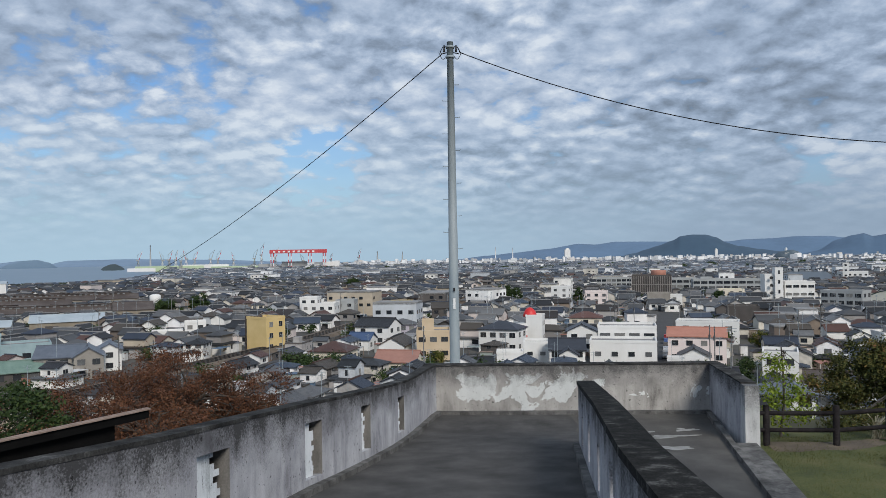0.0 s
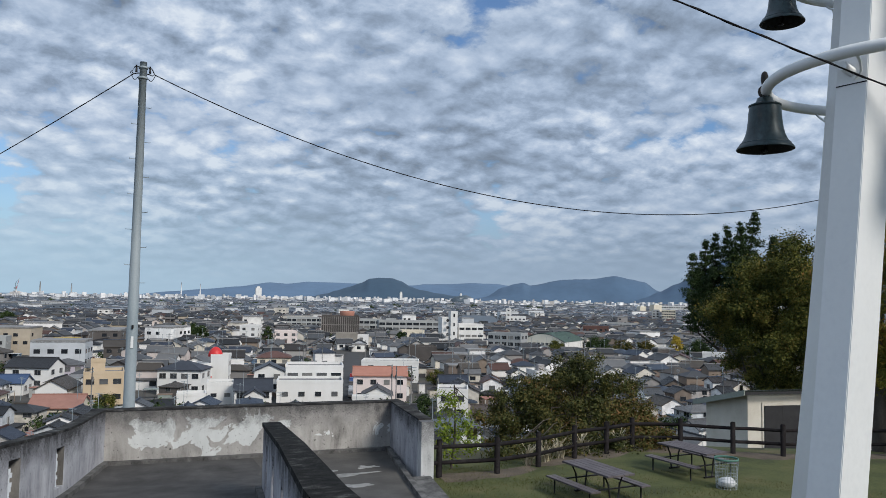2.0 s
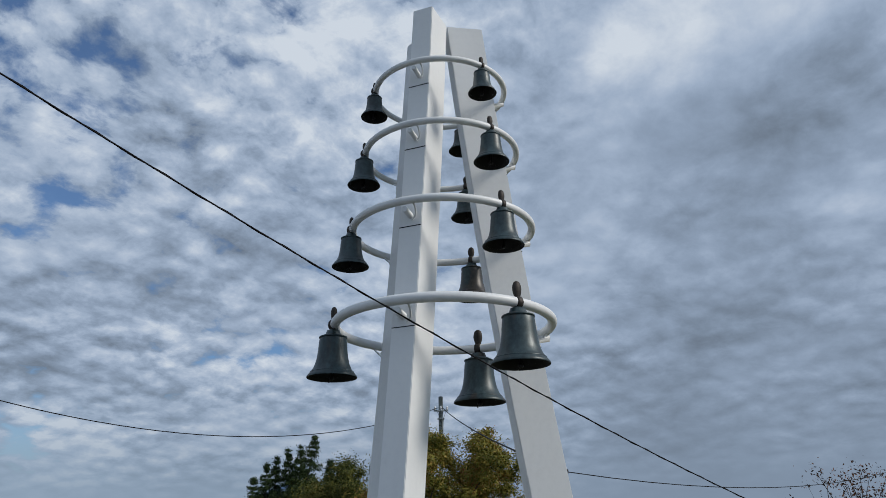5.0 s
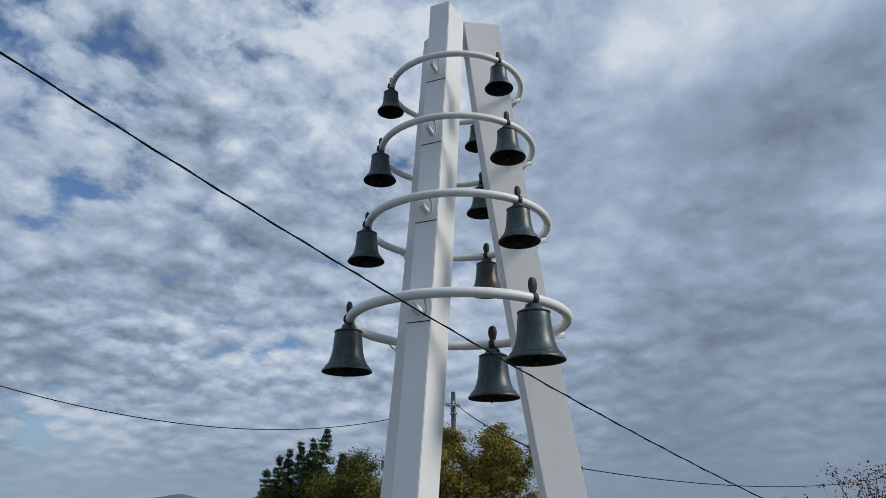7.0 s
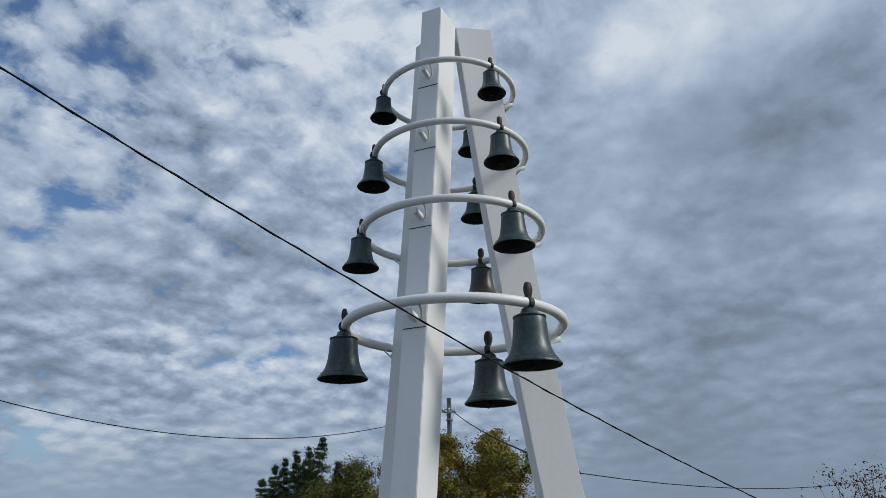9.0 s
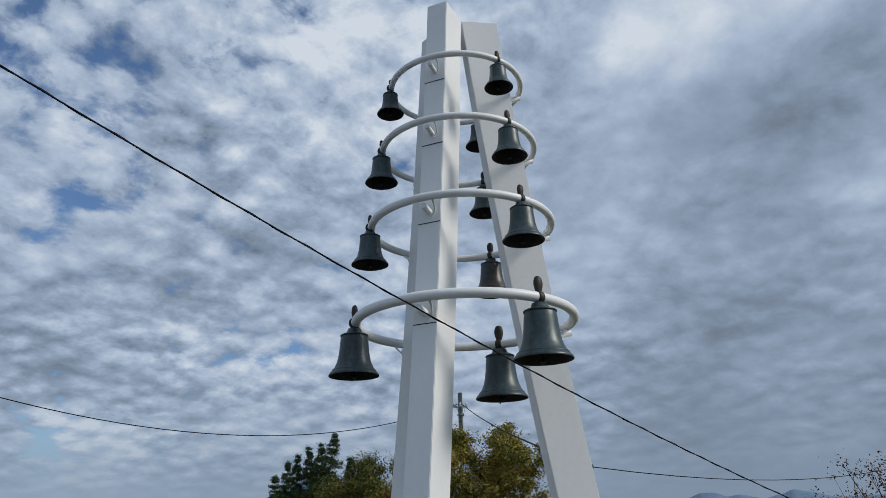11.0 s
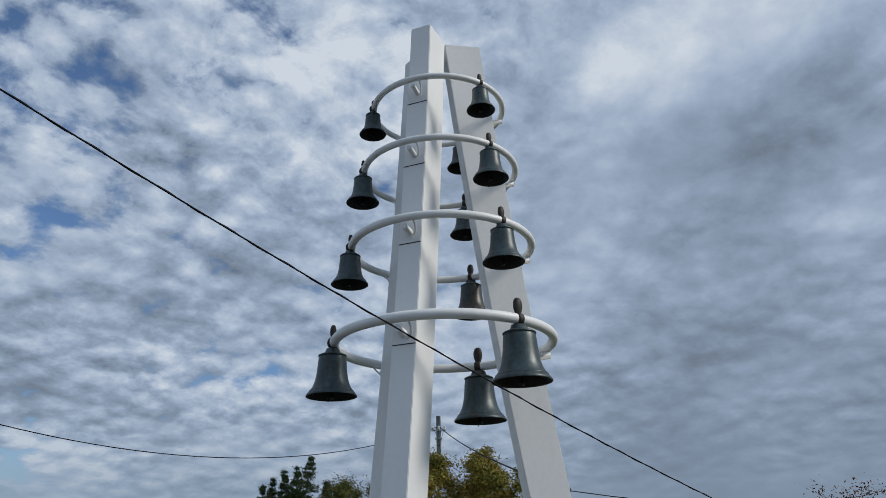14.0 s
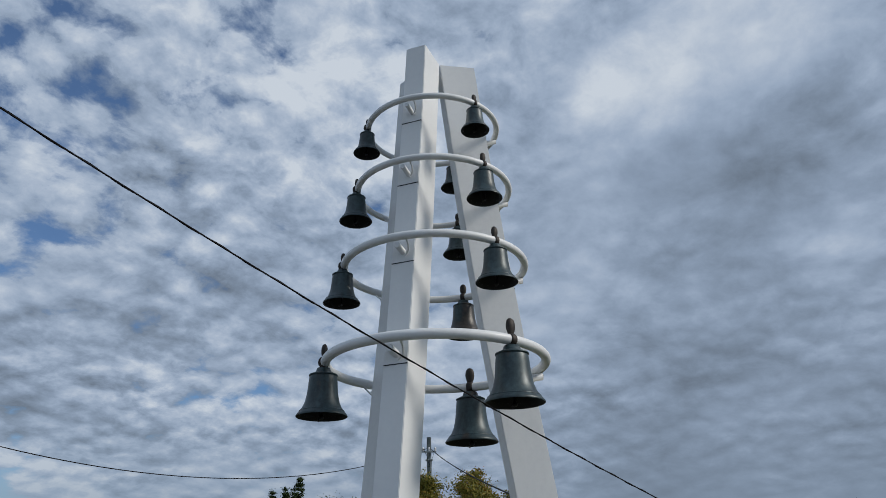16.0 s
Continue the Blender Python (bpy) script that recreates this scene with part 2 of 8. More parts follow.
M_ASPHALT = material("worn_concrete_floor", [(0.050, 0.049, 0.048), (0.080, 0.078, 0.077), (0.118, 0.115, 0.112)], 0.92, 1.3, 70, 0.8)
M_LOG = material("dark_log", [(0.007, 0.006, 0.007), (0.015, 0.013, 0.014), (0.030, 0.027, 0.027)], 0.75, 5, 40, 0.4)
M_TABLE = material("brown_plastic_wood", [(0.06, 0.05, 0.055), (0.10, 0.085, 0.09), (0.13, 0.115, 0.12)], 0.6, 4, 50, 0.2)
M_BARK = material("bark", [(0.030, 0.025, 0.020), (0.065, 0.055, 0.045), (0.11, 0.096, 0.082)], 0.9, 4, 25, 0.8, streak=0.25)
M_FRAME = material("aluminium_frame", [(0.25, 0.26, 0.27), (0.5, 0.5, 0.5)], 0.5, 2, 9, 0.0)
M_WINDOW = palette("window_glass", [(0.02, 0.024, 0.03), (0.03, 0.034, 0.04), (0.05, 0.055, 0.06), (0.025, 0.03, 0.036), (0.12, 0.125, 0.13), (0.03, 0.033, 0.038), (0.22, 0.22, 0.21)], 0.12)
WALLS = [(0.80, 0.80, 0.79), (0.78, 0.77, 0.74), (0.58, 0.55, 0.49), (0.34, 0.33, 0.32), (0.82, 0.82, 0.82), (0.16, 0.13, 0.11), (0.76, 0.75, 0.72), (0.62, 0.58, 0.50),
         (0.80, 0.79, 0.78), (0.24, 0.23, 0.225), (0.44, 0.38, 0.30), (0.80, 0.80, 0.79), (0.38, 0.36, 0.35), (0.10, 0.09, 0.085), (0.70, 0.69, 0.66), (0.24, 0.19, 0.15), (0.50, 0.53, 0.56), (0.62, 0.55, 0.52)]
ROOFS = [(0.022, 0.023, 0.026), (0.044, 0.046, 0.050), (0.084, 0.087, 0.093), (0.029, 0.024, 0.022), (0.026, 0.035, 0.056), (0.060, 0.062, 0.066), (0.136, 0.138, 0.140), (0.076, 0.036, 0.027), (0.013, 0.014, 0.016),
         (0.048, 0.050, 0.054), (0.104, 0.106, 0.110), (0.030, 0.032, 0.035), (0.060, 0.050, 0.040), (0.036, 0.051, 0.078), (0.018, 0.018, 0.021), (0.068, 0.072, 0.078)]
M_HWALL = palette("house_wall", WALLS, 0.85)
M_HROOF = palette("roof_tiles", ROOFS, 0.55, bands=0.3)
M_HWALL_I = palette("house_wall_far", WALLS, 0.85, True, 0.1)
# cooler, paler tones beyond 800 m: aerial haze put into wall and roof colours
HAZED_WALLS = [(0.36, 0.39, 0.42), (0.60, 0.62, 0.64), (0.17, 0.195, 0.225), (0.45, 0.47, 0.49), (0.14, 0.165, 0.195), (0.80, 0.81, 0.82), (0.26, 0.28, 0.31), (0.72, 0.73, 0.74)]
HAZED_ROOFS = [(0.055, 0.070, 0.092), (0.095, 0.115, 0.145), (0.17, 0.195, 0.23), (0.045, 0.060, 0.080), (0.12, 0.105, 0.105), (0.26, 0.285, 0.315), (0.075, 0.092, 0.12)]
M_FWALL = palette("hazed_wall", HAZED_WALLS, 0.9, True, 0.1)
M_FROOF = palette("hazed_roof", HAZED_ROOFS, 0.7, True, 0.1)
M_SHEDS = palette("shed_sheet", [(0.55, 0.56, 0.56), (0.16, 0.17, 0.18), (0.70, 0.70, 0.69), (0.22, 0.16, 0.12), (0.36, 0.37, 0.36), (0.10, 0.16, 0.24), (0.45, 0.42, 0.36), (0.26, 0.30, 0.28), (0.06, 0.06, 0.065), (0.34, 0.16, 0.12)], 0.7, True, 0.5)
M_HROOF_I = palette("roof_tiles_far", ROOFS, 0.6, True, 0.15)

# ---- building helpers ----
def to_mesh(name, bm, mats):
    me = bpy.data.meshes.new(name)
    bm.to_mesh(me)
    bm.free()
    for m in (mats if isinstance(mats, (list, tuple)) else [mats]):
        me.materials.append(m)
    return me


def part(name, bm, mats, parent=None, label="", smooth=False):
    me = to_mesh(name, bm, mats)
    if smooth:
        me.shade_smooth()
    ob = new(name, me)
    if parent is not None:
        ob.parent = parent
    if label:
        ob["label"] = label
    return ob


def thing(name, label, category, at=None, group="", kind=""):
    ob = new(name)
    if at is not None:
        ob.matrix_world = at
    return tagged(ob, label, category, group, kind)


def add_box(bm, c, s, m=None, mat=0, bevel=0.0):
    r = bmesh.ops.create_cube(bm, size=1.0)
    tr = Matrix.Translation(c) @ Matrix.Diagonal((*s, 1))
    bmesh.ops.transform(bm, matrix=(m @ tr) if m is not None else tr, verts=r["verts"])
    fs = {f for v in r["verts"] for f in v.link_faces}
    for f in fs:
        f.material_index = mat
    if bevel:
        bmesh.ops.bevel(bm, geom=list({e for f in fs for e in f.edges}), offset=bevel, segments=2, affect="EDGES", profile=0.6)


def add_tube(bm, pts, radii, seg=10, caps=True, closed=False, mat=0):
    """A round tube along pts."""
    pts = [Vector(p) for p in pts]
    n = len(pts)
    if isinstance(radii, (int, float)):
        radii = [radii] * n
    rings = []
    for i, p in enumerate(pts):
        if closed:
            d = pts[(i + 1) % n] - pts[i - 1]
        else:
            d = pts[min(i + 1, n - 1)] - pts[max(i - 1, 0)]
        d.normalize()
        ref = Vector((0, 0, 1)) if abs(d.z) < 0.95 else Vector((1, 0, 0))
        a = d.cross(ref).normalized()
        b = d.cross(a)
        rings.append([bm.verts.new(p + (a * math.cos(6.28319 * k / seg) + b * math.sin(6.28319 * k / seg)) * radii[i]) for k in range(seg)])
    for i in range(n if closed else n - 1):
        r0, r1 = rings[i], rings[(i + 1) % n]
        for k in range(seg):
            f = bm.faces.new((r0[k], r0[(k + 1) % seg], r1[(k + 1) % seg], r1[k]))
            f.smooth, f.material_index = True, mat
    if caps and not closed:
        bm.faces.new(rings[0]).material_index = mat
        bm.faces.new(rings[-1][::-1]).material_index = mat


def add_lathe(bm, prof, seg=32, m=None, mat=0):
    """prof: (radius, z) from top to bottom."""
    rings = []
    for r, z in prof:
        vs = [Vector((r * math.cos(6.28319 * k / seg), r * math.sin(6.28319 * k / seg), z)) for k in range(seg)]
        rings.append([bm.verts.new(m @ v if m is not None else v) for v in vs])
    for r0, r1 in zip(rings, rings[1:]):
        for k in range(seg):
            f = bm.faces.new((r0[k], r1[k], r1[(k + 1) % seg], r0[(k + 1) % seg]))
            f.smooth, f.material_index = True, mat
    return rings


def add_prism(bm, poly, z0, z1, mat=0, rise=None):
    """An upright prism over a plan polygon; z0 and z1 are numbers or functions of (x, y). rise: levels that count as 0 and 1 of the wall's height."""
    g0 = z0 if callable(z0) else (lambda x, y: z0)
    g1 = z1 if callable(z1) else (lambda x, y: z1)
    lo = [bm.verts.new((x, y, g0(x, y))) for x, y in poly]
    hi = [bm.verts.new((x, y, g1(x, y))) for x, y in poly]
    if rise is not None:
        lay = bm.verts.layers.float.get("height") or bm.verts.layers.float.new("height")
        for v in lo + hi:
            a, b = rise(v.co.x, v.co.y)
            v[lay] = (v.co.z - a) / (b - a)
    n = len(poly)
    area = sum(poly[i][0] * poly[(i + 1) % n][1] - poly[(i + 1) % n][0] * poly[i][1] for i in range(n))
    if area < 0:
        lo.reverse()
        hi.reverse()
    fs = [bm.faces.new(lo[::-1]), bm.faces.new(hi)]
    for i in range(n):
        fs.append(bm.faces.new((lo[i], lo[(i + 1) % n], hi[(i + 1) % n], hi[i])))
    for f in fs:
        f.material_index = mat


def polar(az, d, z=0.0):
    return Vector((d * math.sin(radians(az)), d * math.cos(radians(az)), z))


EYE_Z, TOWN_Z = 4.6, -19.4


def up_at(d, el):
    """Height at a distance d seen under the elevation el."""
    return EYE_Z + d * math.tan(radians(el))

# ---- ground: one sheet from the hill's top to the horizon ----
PLATEAU = [(-7.5, -30), (-7.2, 6), (-4.5, 13), (-1.0, 22.2), (8.6, 22.2), (9.0, 18.4), (13.0, 19.0), (15.4, 19.4), (19.2, 17.0), (23.6, 14.9), (29, 12.4), (33, 9), (36, 0), (36, -30)]


def poly_distance(x, y, poly=PLATEAU):
    """Distance outside the polygon, 0 inside."""
    inside, best = False, 1e9
    n = len(poly)
    for i in range(n):
        (x0, y0), (x1, y1) = poly[i], poly[(i + 1) % n]
        if (y0 > y) != (y1 > y) and x < (x1 - x0) * (y - y0) / (y1 - y0) + x0:
            inside = not inside
        dx_, dy_ = x1 - x0, y1 - y0
        k = max(0, min(1, ((x - x0) * dx_ + (y - y0) * dy_) / (dx_ * dx_ + dy_ * dy_)))
        best = min(best, math.hypot(x - x0 - k * dx_, y - y0 - k * dy_))
    return 0.0 if inside else best


def ground_z(x, y):
    if math.hypot(x, y) > 160:
        return TOWN_Z
    s = min(1.0, poly_distance(x, y) / 46.0)
    s = s * s * (3 - 2 * s) * 0.75 + s * 0.25
    bumps = 0.05 * noise.noise(Vector((x * 0.25, y * 0.25, 0))) + (0.8 * s * (1 - s) * noise.noise(Vector((x * 0.12, y * 0.12, 3))))
    return TOWN_Z * s + bumps


M_LAWN = material("lawn", [(0.046, 0.040, 0.020), (0.042, 0.054, 0.015), (0.066, 0.078, 0.021), (0.092, 0.090, 0.032), (0.15, 0.122, 0.062)], 0.95, 0.6, 18, 0.9)
M_SLOPE = material("slope_scrub", [(0.03, 0.028, 0.014), (0.05, 0.05, 0.022), (0.08, 0.065, 0.035)], 0.95, 0.4, 6, 0.6)
M_TOWN = material("town_ground", [(0.030, 0.031, 0.030), (0.055, 0.053, 0.050), (0.085, 0.081, 0.072), (0.035, 0.042, 0.022)], 0.9, 0.02, 0.4, 0.0)
radii_ = [2.0 * i for i in range(1, 46)] + [90 * 1.075 ** i for i in range(1, 57)]
NA = 300
verts, faces, mids = [(0, 0, ground_z(0, 0))], [], []
for r_ in radii_:
    r_ = min(r_, 4980)
    for k in range(NA):
        a = 6.283185 * k / NA
        x, y = r_ * math.sin(a), r_ * math.cos(a)
        verts.append((x, y, ground_z(x, y)))
for i in range(len(radii_)):
    for k in range(NA):
        k2 = (k + 1) % NA
        if i == 0:
            faces.append((0, 1 + k2, 1 + k))
            mids.append(0)
        else:
            b0, b1 = 1 + (i - 1) * NA, 1 + i * NA
            faces.append((b0 + k, b0 + k2, b1 + k2, b1 + k))
            cx, cy = verts[b0 + k][0], verts[b0 + k][1]
            pd = poly_distance(cx, cy) if radii_[i] < 150 else 99
            mids.append(0 if pd <= 0.5 else (1 if pd < 55 else 2))
me = bpy.data.meshes.new("ground")
me.from_pydata(verts, [], faces)
for m_ in (M_LAWN, M_SLOPE, M_TOWN):
    me.materials.append(m_)
me.polygons.foreach_set("material_index", mids)
me.shade_smooth()
tagged(new("ground", me), "grassy hilltop falling away to a flat grey town", "ground", kind="structure")

# the sea beyond the shore
COAST = [(-900, -200), (-520, 250), (-372, 677), (-326, 756), (-445, 1330), (-560, 1600), (-640, 1800), (-700, 2050), (-560, 2300), (-300, 2900), (500, 3000), (1500, 4300)]
M_SEA = material("sea", [(0.085, 0.135, 0.19), (0.12, 0.18, 0.24)], 0.35, 0.004, 0.05, 0.05)
bm = bmesh.new()
vs = [bm.verts.new((x, y, TOWN_Z + 0.35)) for x, y in COAST + [(1600, 4700), (0, 4960), (-2500, 4280), (-4200, 2600), (-4800, 900), (-4800, -200)]]
bm.faces.new(vs[::-1])
tagged(part("water", bm, M_SEA), "calm blue-grey inland sea", "sea", kind="structure")


# a broad reservoir in the town
POND = [polar(az, d) for az, d in ((25.9, 640), (29.3, 640), (29.0, 800), (28.6, 960), (26.4, 960), (25.6, 800))]
bm = bmesh.new()
bm.faces.new([bm.verts.new((q.x, q.y, TOWN_Z + 0.3)) for q in POND][::-1])
bmesh.ops.recalc_face_normals(bm, faces=bm.faces)
M_POND = material("pond_water", [(0.045, 0.055, 0.062), (0.065, 0.076, 0.084)], 0.4, 0.02, 0.3, 0.05)
tagged(part("pond", bm, M_POND), "grey still reservoir among the houses", "pond", kind="structure")


def is_sea(x, y):
    az, d = math.degrees(math.atan2(x, y)), math.hypot(x, y)
    if 25.4 < az < 29.4 and 560 < d < 970:
        return True
    for (x0, y0), (x1, y1) in zip(COAST, COAST[1:]):
        if y0 <= y < y1:
            return x < x0 + (x1 - x0) * (y - y0) / (y1 - y0) + 14
    return y > 3000 and x < 900

# ---- far hills ----
def ridge(name, label, dist, crest, col, seedz=0.0):
    """A far hill line at a distance, its crest given as (azimuth, elevation) in degrees. col: base colour with the
    distance haze mixed in.
    """
    m = material(name + "_haze_tone", [tuple(c * 0.86 for c in col), col, tuple(c * 1.12 for c in col)], 1.0, 0.004, 0.03, 0.0)
    bm = bmesh.new()
    az0, az1 = crest[0][0], crest[-1][0]
    n, rows = int((az1 - az0) * 8), 9
    base = TOWN_Z - 2
    grid = []
    for i in range(n + 1):
        az = az0 + (az1 - az0) * i / n
        j = max(q for q in range(len(crest) - 1) if crest[q][0] <= az + 1e-6)
        (a0, e0), (a1, e1) = crest[j], crest[j + 1]
        k = (az - a0) / (a1 - a0)
        k = 0.45 * k + 0.55 * k * k * (3 - 2 * k)
        h = up_at(dist, e0 + (e1 - e0) * k) - base
        h += noise.fractal(Vector((az * 1.6, seedz, 0)), 1.0, 2.0, 5) * 0.012 * h
        col_ = []
        for r in range(rows + 1):
            q = r / rows
            d = dist - 420 * (1 - q)
            wav = noise.noise(Vector((az * 1.5, q * 3, seedz + 5))) * 0.012 * h * math.sin(q * math.pi)
            col_.append(bm.verts.new(polar(az, d, base + max(0.5, h) * math.sin(q * math.pi / 2) ** 1.1 + wav)))
        col_.append(bm.verts.new(polar(az, dist + 60, base)))
        grid.append(col_)
    for c0, c1 in zip(grid, grid[1:]):
        for r in range(rows + 1):
            bm.faces.new((c0[r], c1[r], c1[r + 1], c0[r + 1])).smooth = True
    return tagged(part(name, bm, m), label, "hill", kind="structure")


# the blue of the farther hills is distance haze, mixed into their base colours
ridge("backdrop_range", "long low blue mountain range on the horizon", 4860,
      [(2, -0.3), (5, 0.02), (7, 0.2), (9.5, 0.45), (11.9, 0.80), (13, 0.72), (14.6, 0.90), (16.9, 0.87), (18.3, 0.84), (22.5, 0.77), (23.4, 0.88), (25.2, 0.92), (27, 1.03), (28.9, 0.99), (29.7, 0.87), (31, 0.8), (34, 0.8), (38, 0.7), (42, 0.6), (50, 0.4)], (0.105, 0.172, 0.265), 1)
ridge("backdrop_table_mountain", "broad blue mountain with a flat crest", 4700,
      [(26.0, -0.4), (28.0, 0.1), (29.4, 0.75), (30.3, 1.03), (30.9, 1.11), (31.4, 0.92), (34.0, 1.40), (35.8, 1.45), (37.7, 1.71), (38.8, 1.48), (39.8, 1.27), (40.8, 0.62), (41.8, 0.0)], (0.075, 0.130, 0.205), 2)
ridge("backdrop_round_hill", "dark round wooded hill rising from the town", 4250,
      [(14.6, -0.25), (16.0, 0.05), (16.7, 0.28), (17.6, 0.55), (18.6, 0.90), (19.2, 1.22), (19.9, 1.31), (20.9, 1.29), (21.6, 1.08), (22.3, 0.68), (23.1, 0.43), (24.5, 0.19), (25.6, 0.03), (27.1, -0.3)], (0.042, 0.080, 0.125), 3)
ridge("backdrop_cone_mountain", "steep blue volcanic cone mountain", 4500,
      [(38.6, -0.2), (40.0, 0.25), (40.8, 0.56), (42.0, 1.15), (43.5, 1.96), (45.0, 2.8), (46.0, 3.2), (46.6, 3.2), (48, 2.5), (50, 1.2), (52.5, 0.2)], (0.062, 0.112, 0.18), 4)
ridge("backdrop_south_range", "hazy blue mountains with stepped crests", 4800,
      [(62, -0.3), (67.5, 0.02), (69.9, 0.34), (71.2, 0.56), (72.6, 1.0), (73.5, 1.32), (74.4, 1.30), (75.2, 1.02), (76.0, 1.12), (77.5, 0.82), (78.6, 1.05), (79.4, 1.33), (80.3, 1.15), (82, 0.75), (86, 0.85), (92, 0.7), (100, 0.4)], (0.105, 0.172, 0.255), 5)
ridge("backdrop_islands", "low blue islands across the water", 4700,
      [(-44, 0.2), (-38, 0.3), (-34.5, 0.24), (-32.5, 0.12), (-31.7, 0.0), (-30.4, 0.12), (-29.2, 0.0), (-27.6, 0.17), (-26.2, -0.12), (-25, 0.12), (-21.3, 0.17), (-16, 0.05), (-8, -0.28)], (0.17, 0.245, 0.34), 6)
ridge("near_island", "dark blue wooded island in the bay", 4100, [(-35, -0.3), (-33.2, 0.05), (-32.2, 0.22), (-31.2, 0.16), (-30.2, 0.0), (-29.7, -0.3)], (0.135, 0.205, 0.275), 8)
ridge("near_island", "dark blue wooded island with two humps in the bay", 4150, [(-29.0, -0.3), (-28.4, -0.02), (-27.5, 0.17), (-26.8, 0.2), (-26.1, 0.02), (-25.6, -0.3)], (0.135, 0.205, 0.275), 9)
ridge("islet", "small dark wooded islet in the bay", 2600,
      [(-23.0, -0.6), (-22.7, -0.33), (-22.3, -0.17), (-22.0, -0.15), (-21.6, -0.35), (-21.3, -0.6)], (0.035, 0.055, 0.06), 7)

# ---- the concrete ramp ----
def weathered(name, lo, mid, hi, streak=0.22, paint=0.0, grime=0.0):
    """Old plastered concrete: grey with dark run-off streaks and grime, in places scaling white paint."""
    m = bpy.data.materials.new(name)
    m.use_nodes = True
    t = m.node_tree
    b = t.nodes["Principled BSDF"]
    co = t.nodes.new("ShaderNodeTexCoord").outputs["Object"]
    mp = t.nodes.new("ShaderNodeMapping")
    mp.inputs["Scale"].default_value = (1, 1, streak)
    t.links.new(co, mp.inputs[0])
    runs = fbm(t, mp.outputs[0], 3.2, 6.0, 0.65, 0.4)
    blot = fbm(t, co, 1.1, 5.0, 0.6)
    grain = fbm(t, co, 38, 3.0, 0.65)
    pits = ramp(t, fbm(t, co, 16.0, 2.0, 0.5), [(0.27, (0.35, 0.35, 0.35)), (0.33, (1, 1, 1))])
    fac = calc(t, "ADD", calc(t, "ADD", calc(t, "MULTIPLY", runs, 0.5), calc(t, "MULTIPLY", blot, 0.35)), calc(t, "MULTIPLY", grain, 0.15))
    col = ramp(t, fac, [(0.34, lo), (0.45, mid), (0.60, hi)])
    if paint:
        # what is left of a coat of white paint: ragged patches, gone near the top and foot
        pm = fbm(t, co, 1.9, 7.0, 0.58, 0.6)
        sp = t.nodes.new("ShaderNodeSeparateXYZ")
        t.links.new(co, sp.inputs[0])
        px_ = ramp(t, calc(t, "MULTIPLY", sp.outputs[0], 0.1), [(0.08, (0, 0, 0)), (0.12, (1, 1, 1)), (0.44, (1, 1, 1)), (0.52, (0, 0, 0))])
        pz_ = ramp(t, calc(t, "MULTIPLY", sp.outputs[2], 0.5), [(0.20, (0, 0, 0)), (0.31, (1, 1, 1)), (0.56, (1, 1, 1)), (0.67, (0, 0, 0))])
        pm = calc(t, "ADD", pm, calc(t, "MULTIPLY", calc(t, "ADD", px_, pz_), 0.16))
        edge = ramp(t, pm, [(paint, (0, 0, 0)), (paint + 0.012, (1, 1, 1))])
        col = blend(t, edge, col, blend(t, runs, (0.46, 0.48, 0.475), (0.74, 0.76, 0.75)))
    if grime:
        # black run-off from the coping, in tongues of uneven length
        at = t.nodes.new("ShaderNodeAttribute")
        at.attribute_name = "height"
        tong = calc(t, "ADD", at.outputs["Fac"], calc(t, "MULTIPLY", calc(t, "SUBTRACT", calc(t, "ADD", calc(t, "MULTIPLY", runs, 0.55), calc(t, "MULTIPLY", fbm(t, co, 2.3, 6.0, 0.62), 0.45)), 0.5), 1.5))
        gm = ramp(t, calc(t, "ADD", tong, calc(t, "MULTIPLY", calc(t, "SUBTRACT", grain, 0.5), 0.8)), [(0.55, (0, 0, 0)), (0.75, (grime * 0.45, grime * 0.45, grime * 0.45)), (1.02, (grime, grime, grime))])
        col = blend(t, gm, col, (0.05, 0.05, 0.052))
    col = blend(t, 1.0, col, pits, "MULTIPLY")
    t.links.new(col, b.inputs["Base Color"])
    b.inputs["Roughness"].default_value = 0.95
    b.inputs["Specular IOR Level"].default_value = 0.12
    bp = t.nodes.new("ShaderNodeBump")
    bp.inputs["Strength"].default_value, bp.inputs["Distance"].default_value = 0.5, 0.02
    t.links.new(calc(t, "ADD", fac, calc(t, "MULTIPLY", grain, 0.4)), bp.inputs["Height"])
    t.links.new(bp.outputs[0], b.inputs["Normal"])
    return m


M_CONC = weathered("weathered_concrete", (0.13, 0.13, 0.142), (0.33, 0.335, 0.365), (0.52, 0.53, 0.56), grime=0.97)
M_KERB = weathered("grey_kerb", (0.030, 0.030, 0.030), (0.085, 0.084, 0.083), (0.19, 0.187, 0.182), 0.8)
M_CONC_PAINT = weathered("scaling_painted_concrete", (0.13, 0.125, 0.118), (0.31, 0.30, 0.285), (0.46, 0.445, 0.425), paint=0.755, grime=0.85)
M_PATCH = weathered("pale_cement", (0.16, 0.16, 0.155), (0.26, 0.26, 0.25), (0.36, 0.36, 0.35))
M_COPING = material("blackened_coping", [(0.006, 0.006, 0.006), (0.011, 0.011, 0.0105), (0.022, 0.022, 0.021), (0.11, 0.11, 0.105)], 0.97, 5.0, 48, 0.7)
M_COPING_L = material("lichened_coping", [(0.010, 0.010, 0.010), (0.024, 0.024, 0.024), (0.052, 0.052, 0.051), (0.15, 0.15, 0.147)], 0.97, 2.6, 38, 0.5)
for m_ in (M_COPING, M_COPING_L, M_ASPHALT, M_LOG, M_CABLE):
    m_.node_tree.nodes["Principled BSDF"].inputs["Specular IOR Level"].default_value = 0.1
